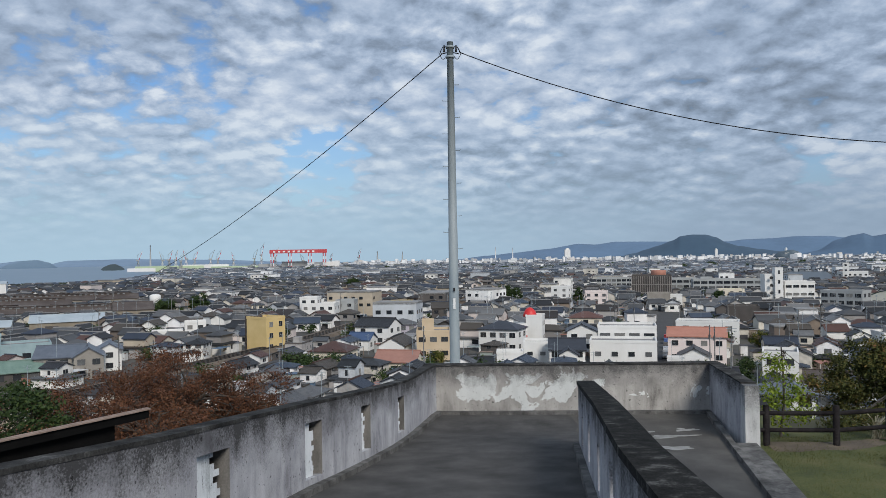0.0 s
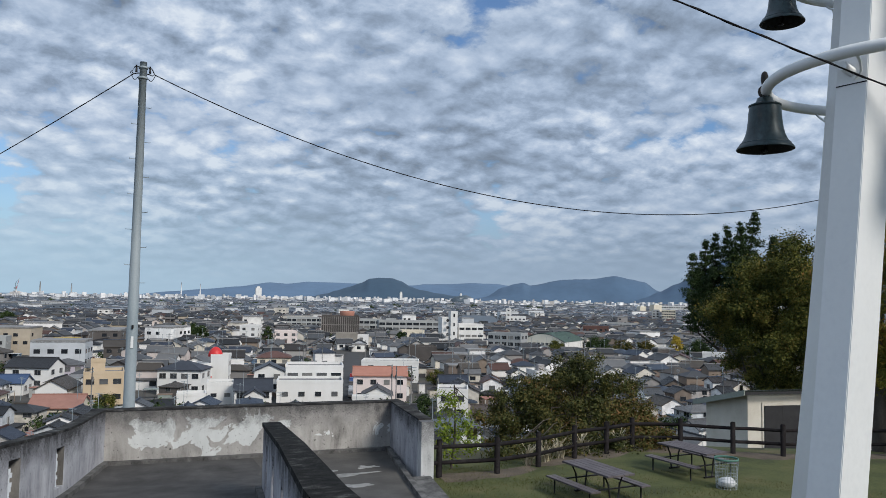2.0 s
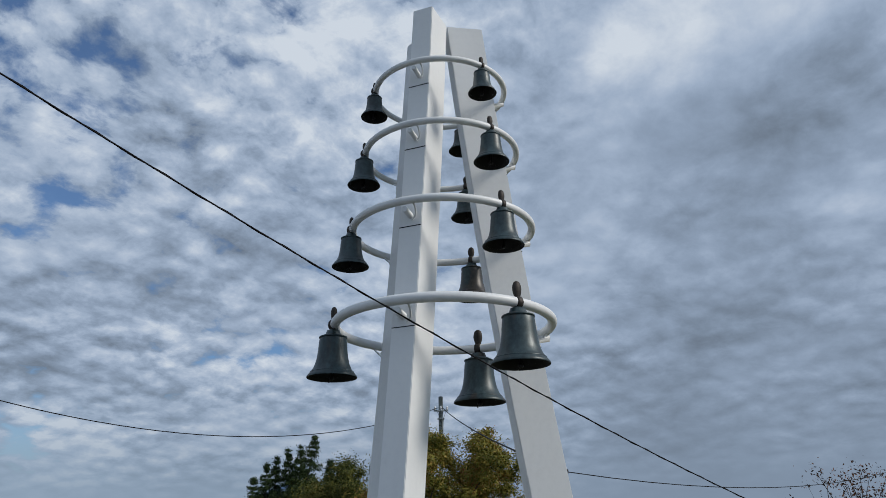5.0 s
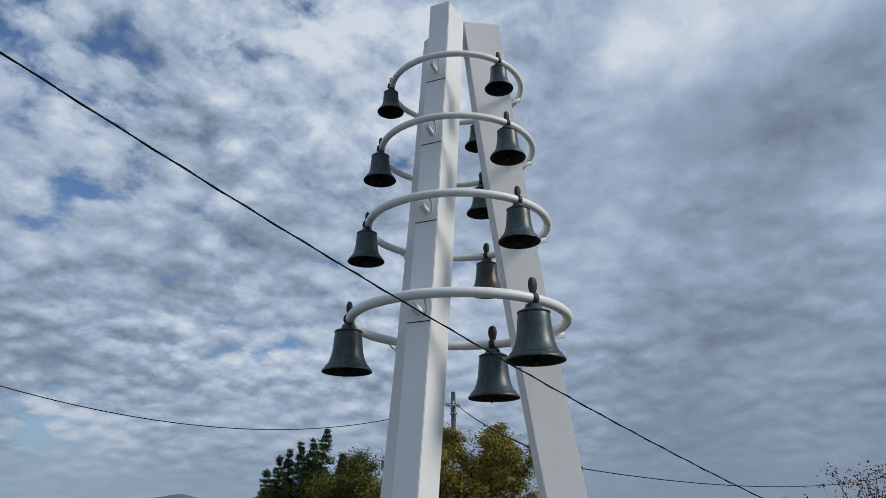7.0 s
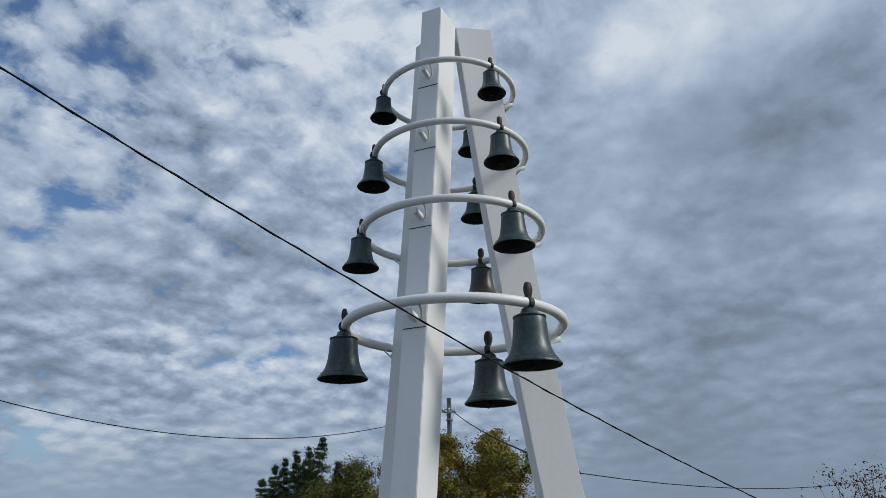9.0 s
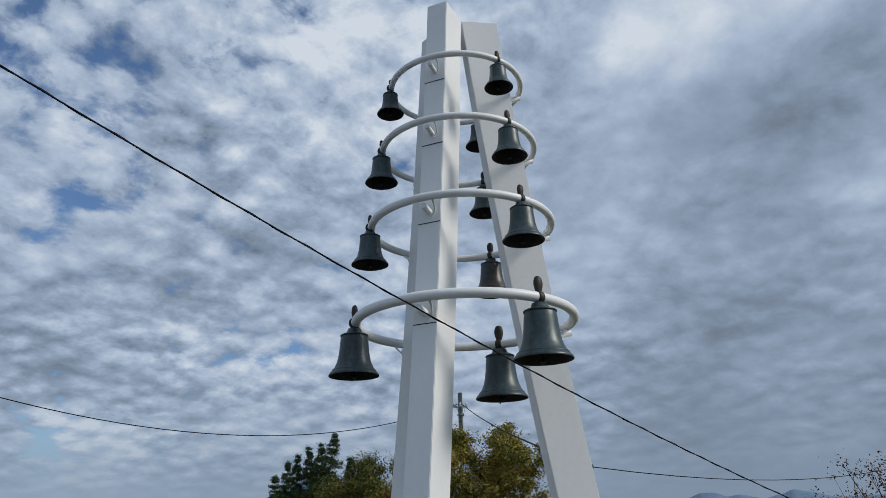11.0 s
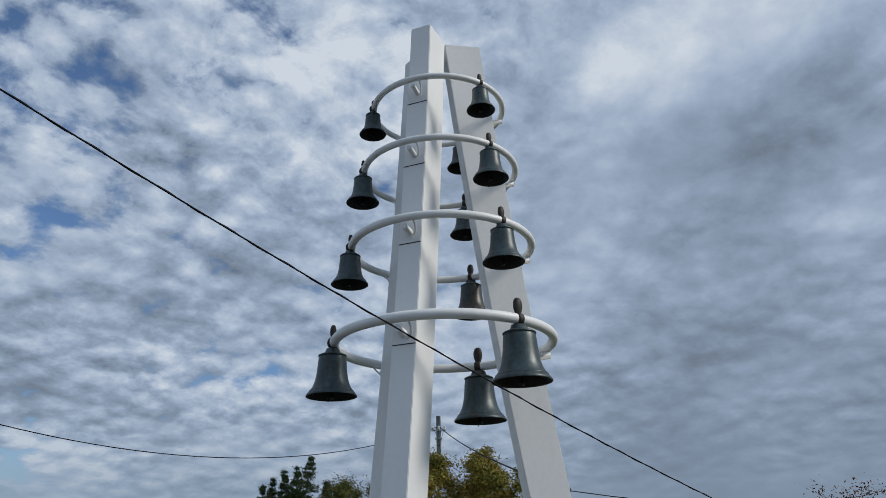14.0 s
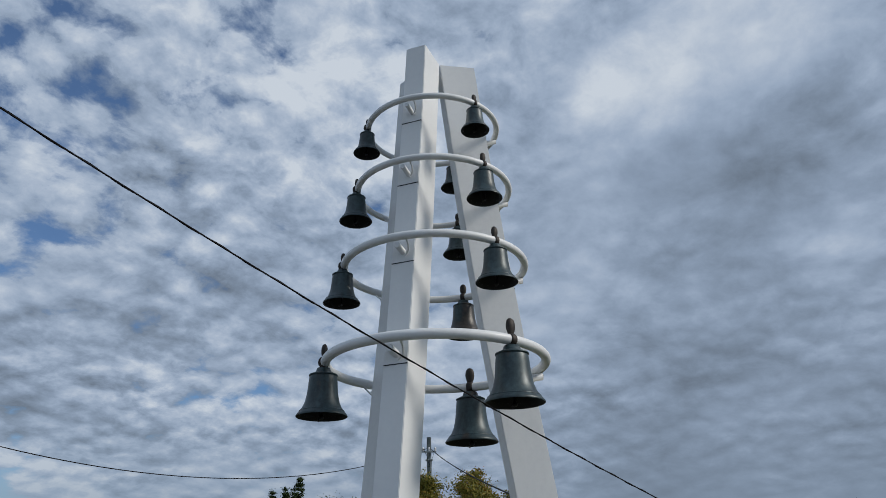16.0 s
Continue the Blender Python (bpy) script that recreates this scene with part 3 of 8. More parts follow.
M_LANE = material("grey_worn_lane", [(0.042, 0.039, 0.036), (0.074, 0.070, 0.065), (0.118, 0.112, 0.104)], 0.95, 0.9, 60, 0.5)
M_PANEL = weathered("flaking_pale_panel", (0.30, 0.33, 0.35), (0.66, 0.70, 0.73), (0.80, 0.83, 0.85))
M_PIER = weathered("stained_pier_plaster", (0.20, 0.20, 0.205), (0.44, 0.45, 0.455), (0.60, 0.61, 0.615), grime=0.85)
M_JAMB = material("beige_jamb_plaster", [(0.08, 0.077, 0.072), (0.16, 0.154, 0.145), (0.24, 0.232, 0.22)], 0.95, 3.0, 40, 0.3, streak=0.3)


def ramp_z(x, y):
    """Level of the left lane: a flat landing, then a steady climb."""
    return 0.17 + 0.11 * max(0.0, 18.8 - y)


WALL_H, WALL_T = 1.40, 0.26
LEFT = [(0.46, 21.1), (0.27, 20.5), (-0.03, 19.3), (-0.27, 18.0), (-0.58, 16.2), (-0.97, 14.5), (-1.35, 13.0), (-1.70, 11.8), (-2.12, 9.95), (-2.52, 8.1), (-3.2, 5.96), (-3.85, 4.0), (-4.3, 2.6)]


def along(path, s):
    """The place s metres along a plan line, and its direction."""
    for (x0, y0), (x1, y1) in zip(path, path[1:]):
        d = math.hypot(x1 - x0, y1 - y0)
        if s <= d:
            return x0 + (x1 - x0) * s / d, y0 + (y1 - y0) * s / d, (x1 - x0) / d, (y1 - y0) / d
        s -= d
    return x1, y1, (x1 - x0) / d, (y1 - y0) / d


def wall_run(bm, path, zf, h, thick, side, slots=(), s0=0.0, s1=None, lo=0.0, foot=0.0):
    """A wall along a plan line, with upright slots (start, width, sill, head) through it. side: +1 thickens to the left of travel."""
    total = sum(math.hypot(b[0] - a[0], b[1] - a[1]) for a, b in zip(path, path[1:]))
    s1 = total if s1 is None else s1
    cuts = {s0, s1}
    acc = 0.0
    for a, b in zip(path, path[1:]):
        acc += math.hypot(b[0] - a[0], b[1] - a[1])
        if s0 < acc < s1:
            cuts.add(acc)
    for st, w, sill, head in slots:
        cuts |= {st, st + w}
    cuts = sorted(cuts)
    bm.verts.layers.float.get("height") or bm.verts.layers.float.new("height")
    rise = lambda x, y: (zf(x, y), zf(x, y) + h)
    for a, b in zip(cuts, cuts[1:]):
        if b - a < 1e-3:
            continue
        x0, y0, dx0, dy0 = along(path, a + 1e-4)
        x1, y1, dx1, dy1 = along(path, b - 1e-4)
        # mitre the ends
        def off(s, x, y):
            p = along(path, max(0, s - 0.02))
            q = along(path, min(total, s + 0.02))
            tx, ty = p[2] + q[2], p[3] + q[3]
            ln = math.hypot(tx, ty)
            return x - ty / ln * thick * side, y + tx / ln * thick * side
        quad = [(x0, y0), (x1, y1), off(b, x1, y1), off(a, x0, y0)]
        hole = next(((sill, head) for st, w, sill, head in slots if st - 1e-3 <= a and b <= st + w + 1e-3), None)
        z0f = lambda x, y: zf(x, y) + lo - foot
        if hole is None:
            add_prism(bm, quad, z0f, lambda x, y: zf(x, y) + h, rise=rise)
        else:
            add_prism(bm, quad, z0f, lambda x, y: zf(x, y) + hole[0], rise=rise)
            add_prism(bm, quad, lambda x, y: zf(x, y) + hole[1], lambda x, y: zf(x, y) + h, rise=rise)


def offset_path(path, d):
    out = []
    for i in range(len(path)):
        a, b = path[max(0, i - 1)], path[min(len(path) - 1, i + 1)]
        tx, ty = b[0] - a[0], b[1] - a[1]
        ln = math.hypot(tx, ty)
        out.append((path[i][0] - ty / ln * d, path[i][1] + tx / ln * d))
    return out


# left parapet with its slots, coping and foot kerb; travel is towards the camera, the lane on its left hand
SLOTS = [(3.66, 0.72, 0.26, 1.06), (6.58, 0.56, 0.26, 1.12), (9.03, 0.66, 0.2, 1.08), (12.15, 0.80, 0.2, 1.08)]
wall_left = thing("wall_left", "curved grey concrete parapet with upright slots, streaked black", "parapet wall", kind="structure")
bm = bmesh.new()
wall_run(bm, LEFT, ramp_z, WALL_H - 0.05, WALL_T, -1, SLOTS, foot=1.2)
part("wall", bm, M_CONC, wall_left)
bm = bmesh.new()
wall_run(bm, offset_path(LEFT, 0.008), lambda x, y: ramp_z(x, y) + WALL_H - 0.05, 0.05, WALL_T + 0.016, -1)
part("coping", bm, M_COPING_L, wall_left, "blackened concrete coping")
bm = bmesh.new()
wall_run(bm, offset_path(LEFT, 0.15), ramp_z, 0.10, 0.147, -1, foot=0.2)
part("kerb", bm, M_KERB, wall_left, "low grey concrete kerb along the wall's foot")
for st, w, sill, head in SLOTS:
    # plaster on the far jamb, a scaling board at the back; a dark sheet added behind darkens the gap
    bm = bmesh.new()
    wall_run(bm, offset_path(LEFT, -0.004), lambda x, y: ramp_z(x, y) + sill + 0.002, head - sill - 0.004, WALL_T - 0.006, -1, s0=st + 0.001, s1=st + 0.010)
    part("jamb", bm, M_JAMB, wall_left, "beige plastered jamb of a slot")
    bm = bmesh.new()
    n_ = 11
    for k in range(n_):
        z0_, z1_ = sill + (head - sill) * k / n_ + 0.002, sill + (head - sill) * (k + 1) / n_ - 0.002
        e_ = st + 0.20 + 0.16 * noise.noise(Vector((st * 3, k * 0.9, 0))) + (0.10 if k >= n_ - 2 else 0)
        wall_run(bm, offset_path(LEFT, -0.085), lambda x, y: ramp_z(x, y) + z0_, z1_ - z0_ + 0.004, 0.012, -1, s0=e_, s1=st + w - 0.012)
    part("slot_panel", bm, M_PANEL, wall_left, "scaling white panel set in a slot")
    bm = bmesh.new()
    wall_run(bm, offset_path(LEFT, -WALL_T - 0.03), lambda x, y: ramp_z(x, y) + sill - 0.1, head - sill + 0.2, 0.02, -1, s0=max(0, st - 0.5), s1=st + w)
    part("slot_back", bm, M_IRON, wall_left, "dark sheet added behind a slot to darken its gap")

FRONT = [(0.46, 21.1), (7.97, 20.49)]
flat = lambda x, y: 0.17
wall_front = thing("wall_front", "concrete end parapet with scaling white paint and dark stains", "parapet wall", kind="structure")
bm = bmesh.new()
wall_run(bm, [(0.1, 21.13), (8.25, 20.47)], flat, WALL_H - 0.05, WALL_T, 1, foot=1.2)
part("wall", bm, M_CONC_PAINT, wall_front)
bm = bmesh.new()
wall_run(bm, [(0.1, 21.10), (8.28, 20.44)], lambda x, y: 0.17 + WALL_H - 0.05, 0.035, WALL_T + 0.05, 1)
part("coping", bm, M_COPING_L, wall_front, "lichened concrete coping")
bm = bmesh.new()
wall_run(bm, [(0.45, 20.96), (7.95, 20.35)], flat, 0.09, 0.137, 1, foot=0.2)
part("kerb", bm, M_KERB, wall_front, "low kerb at the wall's foot")

wall_right = thing("wall_right", "short grey concrete wing wall ending in a whitened pier", "parapet wall", kind="structure")
bm = bmesh.new()
wall_run(bm, [(7.97, 20.49), (7.52, 17.35)], flat, WALL_H - 0.05, 0.28, 1, foot=1.2)
part("wall", bm, M_CONC, wall_right)
bm = bmesh.new()
wall_run(bm, [(7.94, 20.42), (7.48, 17.30)], lambda x, y: 0.17 + WALL_H - 0.05, 0.035, 0.34, 1)
part("coping", bm, M_COPING_L, wall_right, "lichened concrete coping")
bm = bmesh.new()
wall_run(bm, [(7.50, 17.34), (7.44, 16.98)], flat, WALL_H - 0.05, 0.32, 1, foot=1.2)
part("pier", bm, M_PIER, wall_right, "whitened end pier")

kerb_right = thing("kerb_right", "dark concrete edging kerb between the lane and the lawn", "kerb", kind="structure")
bm = bmesh.new()
wall_run(bm, [(7.80, 20.35), (7.03, 16.93), (6.61, 14.94), (6.25, 13.31), (5.3, 9.0), (4.3, 4.2)], flat, 0.10, 0.14, 1, foot=0.4)
part("kerb", bm, M_KERB, kerb_right)
bm = bmesh.new()
wall_run(bm, [(7.20, 16.96), (6.77, 14.94), (6.41, 13.31), (5.46, 9.0), (4.46, 4.2)], flat, 0.07, 0.46, 1, foot=0.4)
part("edging", bm, M_KERB, kerb_right)

MID = [(3.36, 15.75), (2.54, 10.6), (1.77, 6.26), (1.50, 4.4), (1.25, 2.62)]
wall_middle = thing("wall_middle", "sloping concrete dividing parapet with a black weathered top", "parapet wall", kind="structure")
bm = bmesh.new()
wall_run(bm, MID, ramp_z, WALL_H - 0.06, 0.27, 1, [(1.3, 0.5, 0.26, 1.08), (3.3, 0.5, 0.26, 1.08), (5.6, 0.5, 0.26, 1.08), (8.0, 0.5, 0.26, 1.08)], foot=2.4)
part("wall", bm, M_CONC, wall_middle)
bm = bmesh.new()
wall_run(bm, offset_path([(3.37, 15.8)] + MID[1:], -0.03), lambda x, y: ramp_z(x, y) + WALL_H - 0.06, 0.08, 0.36, 1)
part("coping", bm, M_COPING, wall_middle, "black weathered concrete coping")
bm = bmesh.new()
wall_run(bm, offset_path(MID, -0.13), ramp_z, 0.14, 0.127, 1, foot=0.2)
part("kerb", bm, M_KERB, wall_middle, "chipped kerb at the wall's foot")

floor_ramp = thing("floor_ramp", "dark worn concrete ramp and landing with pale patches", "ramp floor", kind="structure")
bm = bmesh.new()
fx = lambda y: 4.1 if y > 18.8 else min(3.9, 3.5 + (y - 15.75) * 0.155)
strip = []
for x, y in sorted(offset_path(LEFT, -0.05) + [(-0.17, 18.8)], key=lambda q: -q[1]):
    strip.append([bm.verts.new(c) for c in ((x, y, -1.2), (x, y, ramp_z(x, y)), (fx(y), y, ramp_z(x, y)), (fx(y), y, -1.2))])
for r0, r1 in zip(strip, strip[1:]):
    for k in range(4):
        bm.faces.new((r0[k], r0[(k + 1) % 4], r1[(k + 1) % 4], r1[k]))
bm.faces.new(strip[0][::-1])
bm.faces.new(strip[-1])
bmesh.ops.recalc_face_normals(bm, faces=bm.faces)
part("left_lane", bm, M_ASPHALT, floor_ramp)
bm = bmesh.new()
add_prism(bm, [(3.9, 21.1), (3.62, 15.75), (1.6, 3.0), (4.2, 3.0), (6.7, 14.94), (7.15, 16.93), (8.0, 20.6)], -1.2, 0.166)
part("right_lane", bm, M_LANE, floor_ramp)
for cx, cy, rx_, ry_ in ((5.3, 18.4, 0.75, 0.30), (6.1, 18.0, 0.85, 0.20), (5.6, 16.9, 1.0, 0.30), (6.6, 18.6, 0.4, 0.18), (5.0, 17.6, 0.5, 0.2)):
    pg = []
    for k in range(26):
        a = 6.2832 * k / 26
        f = 0.65 + 0.8 * noise.noise(Vector((cx * 3 + math.cos(a) * 1.6, cy + math.sin(a) * 1.6, 1)))
        pg.append((cx + rx_ * f * math.cos(a), cy + ry_ * f * math.sin(a)))
    bm = bmesh.new()
    add_prism(bm, pg, 0.165, 0.171)
    part("worn_patch", bm, M_PATCH, floor_ramp, "pale worn cement patch")

# the terrace from which the ramp is seen
bm = bmesh.new()
add_prism(bm, [(-4.5, 2.6), (5.3, 2.6), (5.3, -8), (-4.5, -8)], -1.2, 2.95)
tagged(part("floor_terrace", bm, M_KERB), "plain grey concrete terrace above the ramp", "terrace", kind="structure")

# dark roof edge of a lean-to outside the parapet
M_BATTEN = material("bleached_batten", [(0.14, 0.10, 0.08), (0.24, 0.18, 0.15), (0.32, 0.25, 0.21)], 0.9, 3, 40, 0.4, streak=1)
M_PITCH = material("pitch_black_steel", [(0.003, 0.003, 0.003), (0.007, 0.007, 0.007)], 0.9, 6, 40, 0.1)
M_PITCH.node_tree.nodes["Principled BSDF"].inputs["Specular IOR Level"].default_value = 0.1
canopy = thing("lean_to_roof", "black steel lean-to roof edge with a bleached timber batten", "roof edge")
BA, BB = Vector((-4.47, 5.46, 3.0)), Vector((-2.80, 8.13, 3.0))
u_b = (BB - BA).normalized()
n_b = Vector((-u_b.y, u_b.x, 0))
mb = Matrix(((u_b.x, n_b.x, 0, BA.x), (u_b.y, n_b.y, 0, BA.y), (0, 0, 1, BA.z), (0, 0, 0, 1)))
LB = (BB - BA).length
bm = bmesh.new()
add_box(bm, (LB / 2 - 0.8, 0.06, -0.05), (LB + 1.6, 0.04, 0.085), mb)
part("steel_channel", bm, M_PITCH, canopy)
bm = bmesh.new()
add_box(bm, (LB / 2 - 1.0, 0.16, -0.22), (LB + 1.3, 0.05, 0.30), mb)
part("beam", bm, M_PITCH, canopy, "black steel beam")
for k in range(2):
    bm = bmesh.new()
    add_box(bm, (LB / 2 - 0.8, 0.028 + 0.033 * k, 0.004 + 0.006 * k), (LB + 1.6, 0.030, 0.016), mb, bevel=0.003)
    part("batten", bm, M_BATTEN, canopy, "bleached brown timber batten")

# ---- the bell tower ----
T_AZ, T_D = 57.26, 9.5
E_ = polar(T_AZ, 1.0)
R_ = Vector((math.cos(radians(T_AZ)), -math.sin(radians(T_AZ)), 0))
T_AX = E_ * T_D
RING_OFF = R_ * -0.015     # the rings sit a little off the axis
LEG_PHI = [-22.8, 99.26, 220.2]
LEG_TOP = [11.605, 11.61, 11.63]


def out_dir(phi):
    p = radians(phi)
    return -E_ * math.cos(p) + R_ * math.sin(p), R_ * math.cos(p) + E_ * math.sin(p)


def leg_r(z):
    k = z / 12.0
    q = k * (1 - k)
    return 2.164 - 1.8526 * k - 0.6118 * q, 0.3113 - 0.0107 * k, 0.4986 + 0.0331 * k + 0.0383 * q      # radius, width, depth


tower = thing("bell_tower", "tall white steel tower of three leaning legs", "bell tower", Matrix.Translation(T_AX))
T_INV = Matrix.Translation(-T_AX)


def tower_leg(phi, top):
    u, v = out_dir(phi)
    bm = bmesh.new()
    rings = []
    for z in (-0.6, 0.4, 1.4, 2.4, 3.4, 4.4, 5.4, 6.4, 7.4, 8.4, 9.4, 10.5, top):
        r, w, d = leg_r(z)
        c = Vector((0, 0, z)) + u * r
        ring = [bm.verts.new(c + u * d / 2 * a + v * w / 2 * b) for a, b in ((1, -1), (1, 1), (-1, 1), (-1, -1))]
        rings.append(ring)
    for r0, r1 in zip(rings, rings[1:]):
        for k in range(4):
            bm.faces.new((r0[k], r0[(k + 1) % 4], r1[(k + 1) % 4], r1[k]))
    bm.faces.new(rings[0][::-1])
    bm.faces.new(rings[-1])
    bmesh.ops.recalc_face_normals(bm, faces=bm.faces)
    es = [e for e in bm.edges if abs((e.verts[0].co - e.verts[1].co).normalized().z) > 0.5]
    bmesh.ops.bevel(bm, geom=es, offset=0.008, segments=2, affect="EDGES")
    return part("leg", bm, M_WHITE, tower)


RINGS = [(0.937, 10.508, 0.042), (1.064, 9.490, 0.045), (1.216, 8.338, 0.052), (1.408, 7.024, 0.062)]
for phi, top in zip(LEG_PHI, LEG_TOP):
    leg = tower_leg(phi, top)
    u, v = out_dir(phi)
    for rr, z, tr in RINGS:
        zs = z - 0.275
        r, w, d = leg_r(zs)
        # plate joint across the outer face under each bracket
        bm = bmesh.new()
        c = u * (r + d / 2 + 0.001) + Vector((0, 0, zs))
        m = Matrix(((u.x, v.x, 0, c.x), (u.y, v.y, 0, c.y), (0, 0, 1, c.z), (0, 0, 0, 1)))
        add_box(bm, (0, 0, 0), (0.01, w * 0.97, 0.011), m)
        part("plate_joint", bm, M_IRON, leg, "dark open plate joint")
for rr, z, tr in RINGS:
    bm = bmesh.new()
    n = 72
    add_tube(bm, [RING_OFF + Vector((rr * math.cos(6.28319 * k / n), rr * math.sin(6.28319 * k / n), z)) for k in range(n)], tr, 14, closed=True)
    ring = part("ring", bm, M_WHITE, tower, "white tubular steel ring")
    for phi in LEG_PHI:
        u, v = out_dir(phi)
        zs = z - tr * 1.8
        r, w, d = leg_r(zs)
        face, out = r + d / 2, max(rr - tr * 0.2, r + d / 2 + 0.12)
        bm = bmesh.new()
        add_tube(bm, [u * (face - 0.02) + Vector((0, 0, zs - 0.045)), u * out + Vector((0, 0, zs - 0.008)), u * (out + 0.006) + Vector((0, 0, zs - 0.008))], [tr * 0.76, tr * 0.76, tr * 0.68], 18)
        part("bracket", bm, M_WHITE, ring, "white stub bracket on a leg")
        bm = bmesh.new()
        c = u * (face + 0.004) + Vector((0, 0, zs - 0.06))
        m = Matrix(((u.x, v.x, 0, c.x), (u.y, v.y, 0, c.y), (0, 0, 1, c.z), (0, 0, 0, 1)))
        add_box(bm, (0, 0, 0), (0.012, tr * 2.6, tr * 3.0), m, bevel=0.004)
        part("bracket_plate", bm, M_WHITE, ring)
        bm = bmesh.new()
        a0 = u * rr + Vector((0, 0, z - tr * 0.8)) + v * tr * 2.3
        a1 = u * (face + 0.07) + Vector((0, 0, zs - tr * 0.9)) + v * tr * 1.9
        a2 = u * (face + 0.02) + Vector((0, 0, zs - tr * 1.9)) + v * tr * 0.5
        add_tube(bm, [a0, a0.lerp(a1, 0.5) + v * 0.012, a1, a1.lerp(a2, 0.5) + v * 0.012, a2], tr * 0.22, 8)
        part("hanger_strap", bm, M_WHITE, ring)

# ---- bells: three on each ring ----
def bell(dia, at, face, bronze_, tr):
    """A bronze bell of that mouth diameter under the ring at `at`; face: outward direction."""
    b = thing("bell", "green-grey patinated bronze bell hung under a white ring", "bell", Matrix.Translation(at), group="bells of the tower")
    r = dia / 2
    h = dia * 0.86
    z0 = -0.083 - dia * 0.05 - (0.02 if dia > 0.6 else 0.0)
    prof = [(0.0, 0.0), (0.30, 0.0), (0.44, -0.015), (0.51, -0.05), (0.545, -0.12), (0.565, -0.22), (0.585, -0.38), (0.62, -0.54), (0.675, -0.68), (0.765, -0.80), (0.87, -0.885), (0.96, -0.945), (1.0, -0.985), (0.99, -1.0)]
    hollow = [(0.99, -1.0), (0.93, -0.985), (0.80, -0.86), (0.66, -0.66), (0.56, -0.40), (0.50, -0.10), (0.0, -0.06)]
    bm = bmesh.new()
    add_lathe(bm, [(max(p * r, 0.0005), z0 + q * h) for p, q in hollow], 40)
    inside = part("inside", bm, M_BELL_IN, b, "inside of the bell, its shade painted near-black")
    bm = bmesh.new()
    add_lathe(bm, [(max(p * r, 0.0005), z0 + q * h) for p, q in prof], 40)
    for zz, ext in ((-0.06, 1.03), (-0.885, 1.008)):
        pr = next(p for p, q in prof if q <= zz) * r
        add_lathe(bm, [(pr * 0.97, z0 + zz * h + 0.012), (pr * ext, z0 + zz * h + 0.007), (pr * ext, z0 + zz * h - 0.007), (pr * 0.97, z0 + zz * h - 0.012)], 40)
    body = part("body", bm, bronze_, b)
    bm = bmesh.new()
    add_lathe(bm, [(0.0005, z0 + 0.06 * dia + 0.02), (r * 0.26, z0 + 0.06 * dia + 0.02), (r * 0.30, z0 + 0.02), (r * 0.34, z0)], 24)
    part("crown", bm, bronze_, b)
    # flat hanger passing up beside the ring
    u = Vector(face)
    v = Vector((-u.y, u.x, 0))
    m = Matrix(((v.x, u.x, 0, 0), (v.y, u.y, 0, 0), (0, 0, 1, 0), (0, 0, 0, 1)))
    bm = bmesh.new()
    s = dia / 0.75
    outl = [(-0.060, -0.17), (-0.064, -0.07), (-0.050, 0.0), (-0.040, 0.05), (-0.048, 0.085), (-0.062, 0.13), (-0.068, 0.17), (-0.064, 0.215), (-0.050, 0.255), (-0.026, 0.275), (0.0, 0.28)]
    # oval in section, a little flatter towards the ring
    add_lathe(bm, [(max(-x * s, 0.0006), z * s) for x, z in outl], 16, m @ Matrix.Diagonal((1.0, 0.72, 1.0, 1.0)))
    # collar clasping the ring
    add_tube(bm, [v * (-0.045 * s), v * (-0.03 * s), v * (0.03 * s), v * (0.045 * s)], [tr + 0.003, tr + 0.012, tr + 0.012, tr + 0.003], 14)
    bmesh.ops.recalc_face_normals(bm, faces=bm.faces)
    part("hanger", bm, M_BROWN, b, "brown flat bronze hanger")
    bm = bmesh.new()
    add_tube(bm, [(0, 0, z0 - 0.15 * h), (0, 0, z0 - 0.92 * h), (0, 0, z0 - 1.02 * h)], [0.012, 0.014, 0.03 * s], 10)
    add_lathe(bm, [(0.0005, z0 - 0.96 * h), (0.032 * s, z0 - 0.99 * h), (0.036 * s, z0 - 1.03 * h), (0.02 * s, z0 - 1.06 * h), (0.0005, z0 - 1.065 * h)], 12)
    clap = part("clapper", bm, M_IRON, b, "dark iron clapper")
    bm = bmesh.new()
    lo = z0 - 1.03 * h
    add_tube(bm, [(-0.05 * s + 0.02 * s * math.cos(a), 0.01, lo - 0.02 * s + 0.035 * s * math.sin(a)) for a in [6.2832 * k / 12 for k in range(12)]], 0.005, 6, closed=True)
    part("pull_ring", bm, M_IRON, clap)
    return b


for (rr, z, tr), dias in zip(RINGS, ((0.39, 0.38, 0.42), (0.465, 0.45, 0.48), (0.52, 0.49, 0.56), (0.695, 0.635, 0.755))):
    for phi, dia in zip((38.0, -81.3, 159.3), dias):
        u, v = out_dir(phi)
        bell(dia, T_AX + RING_OFF + u * (rr + (0.016 if phi < 0 else 0.0)) + Vector((0, 0, z)), u, M_BRONZE_B if phi > 100 else M_BRONZE, tr)

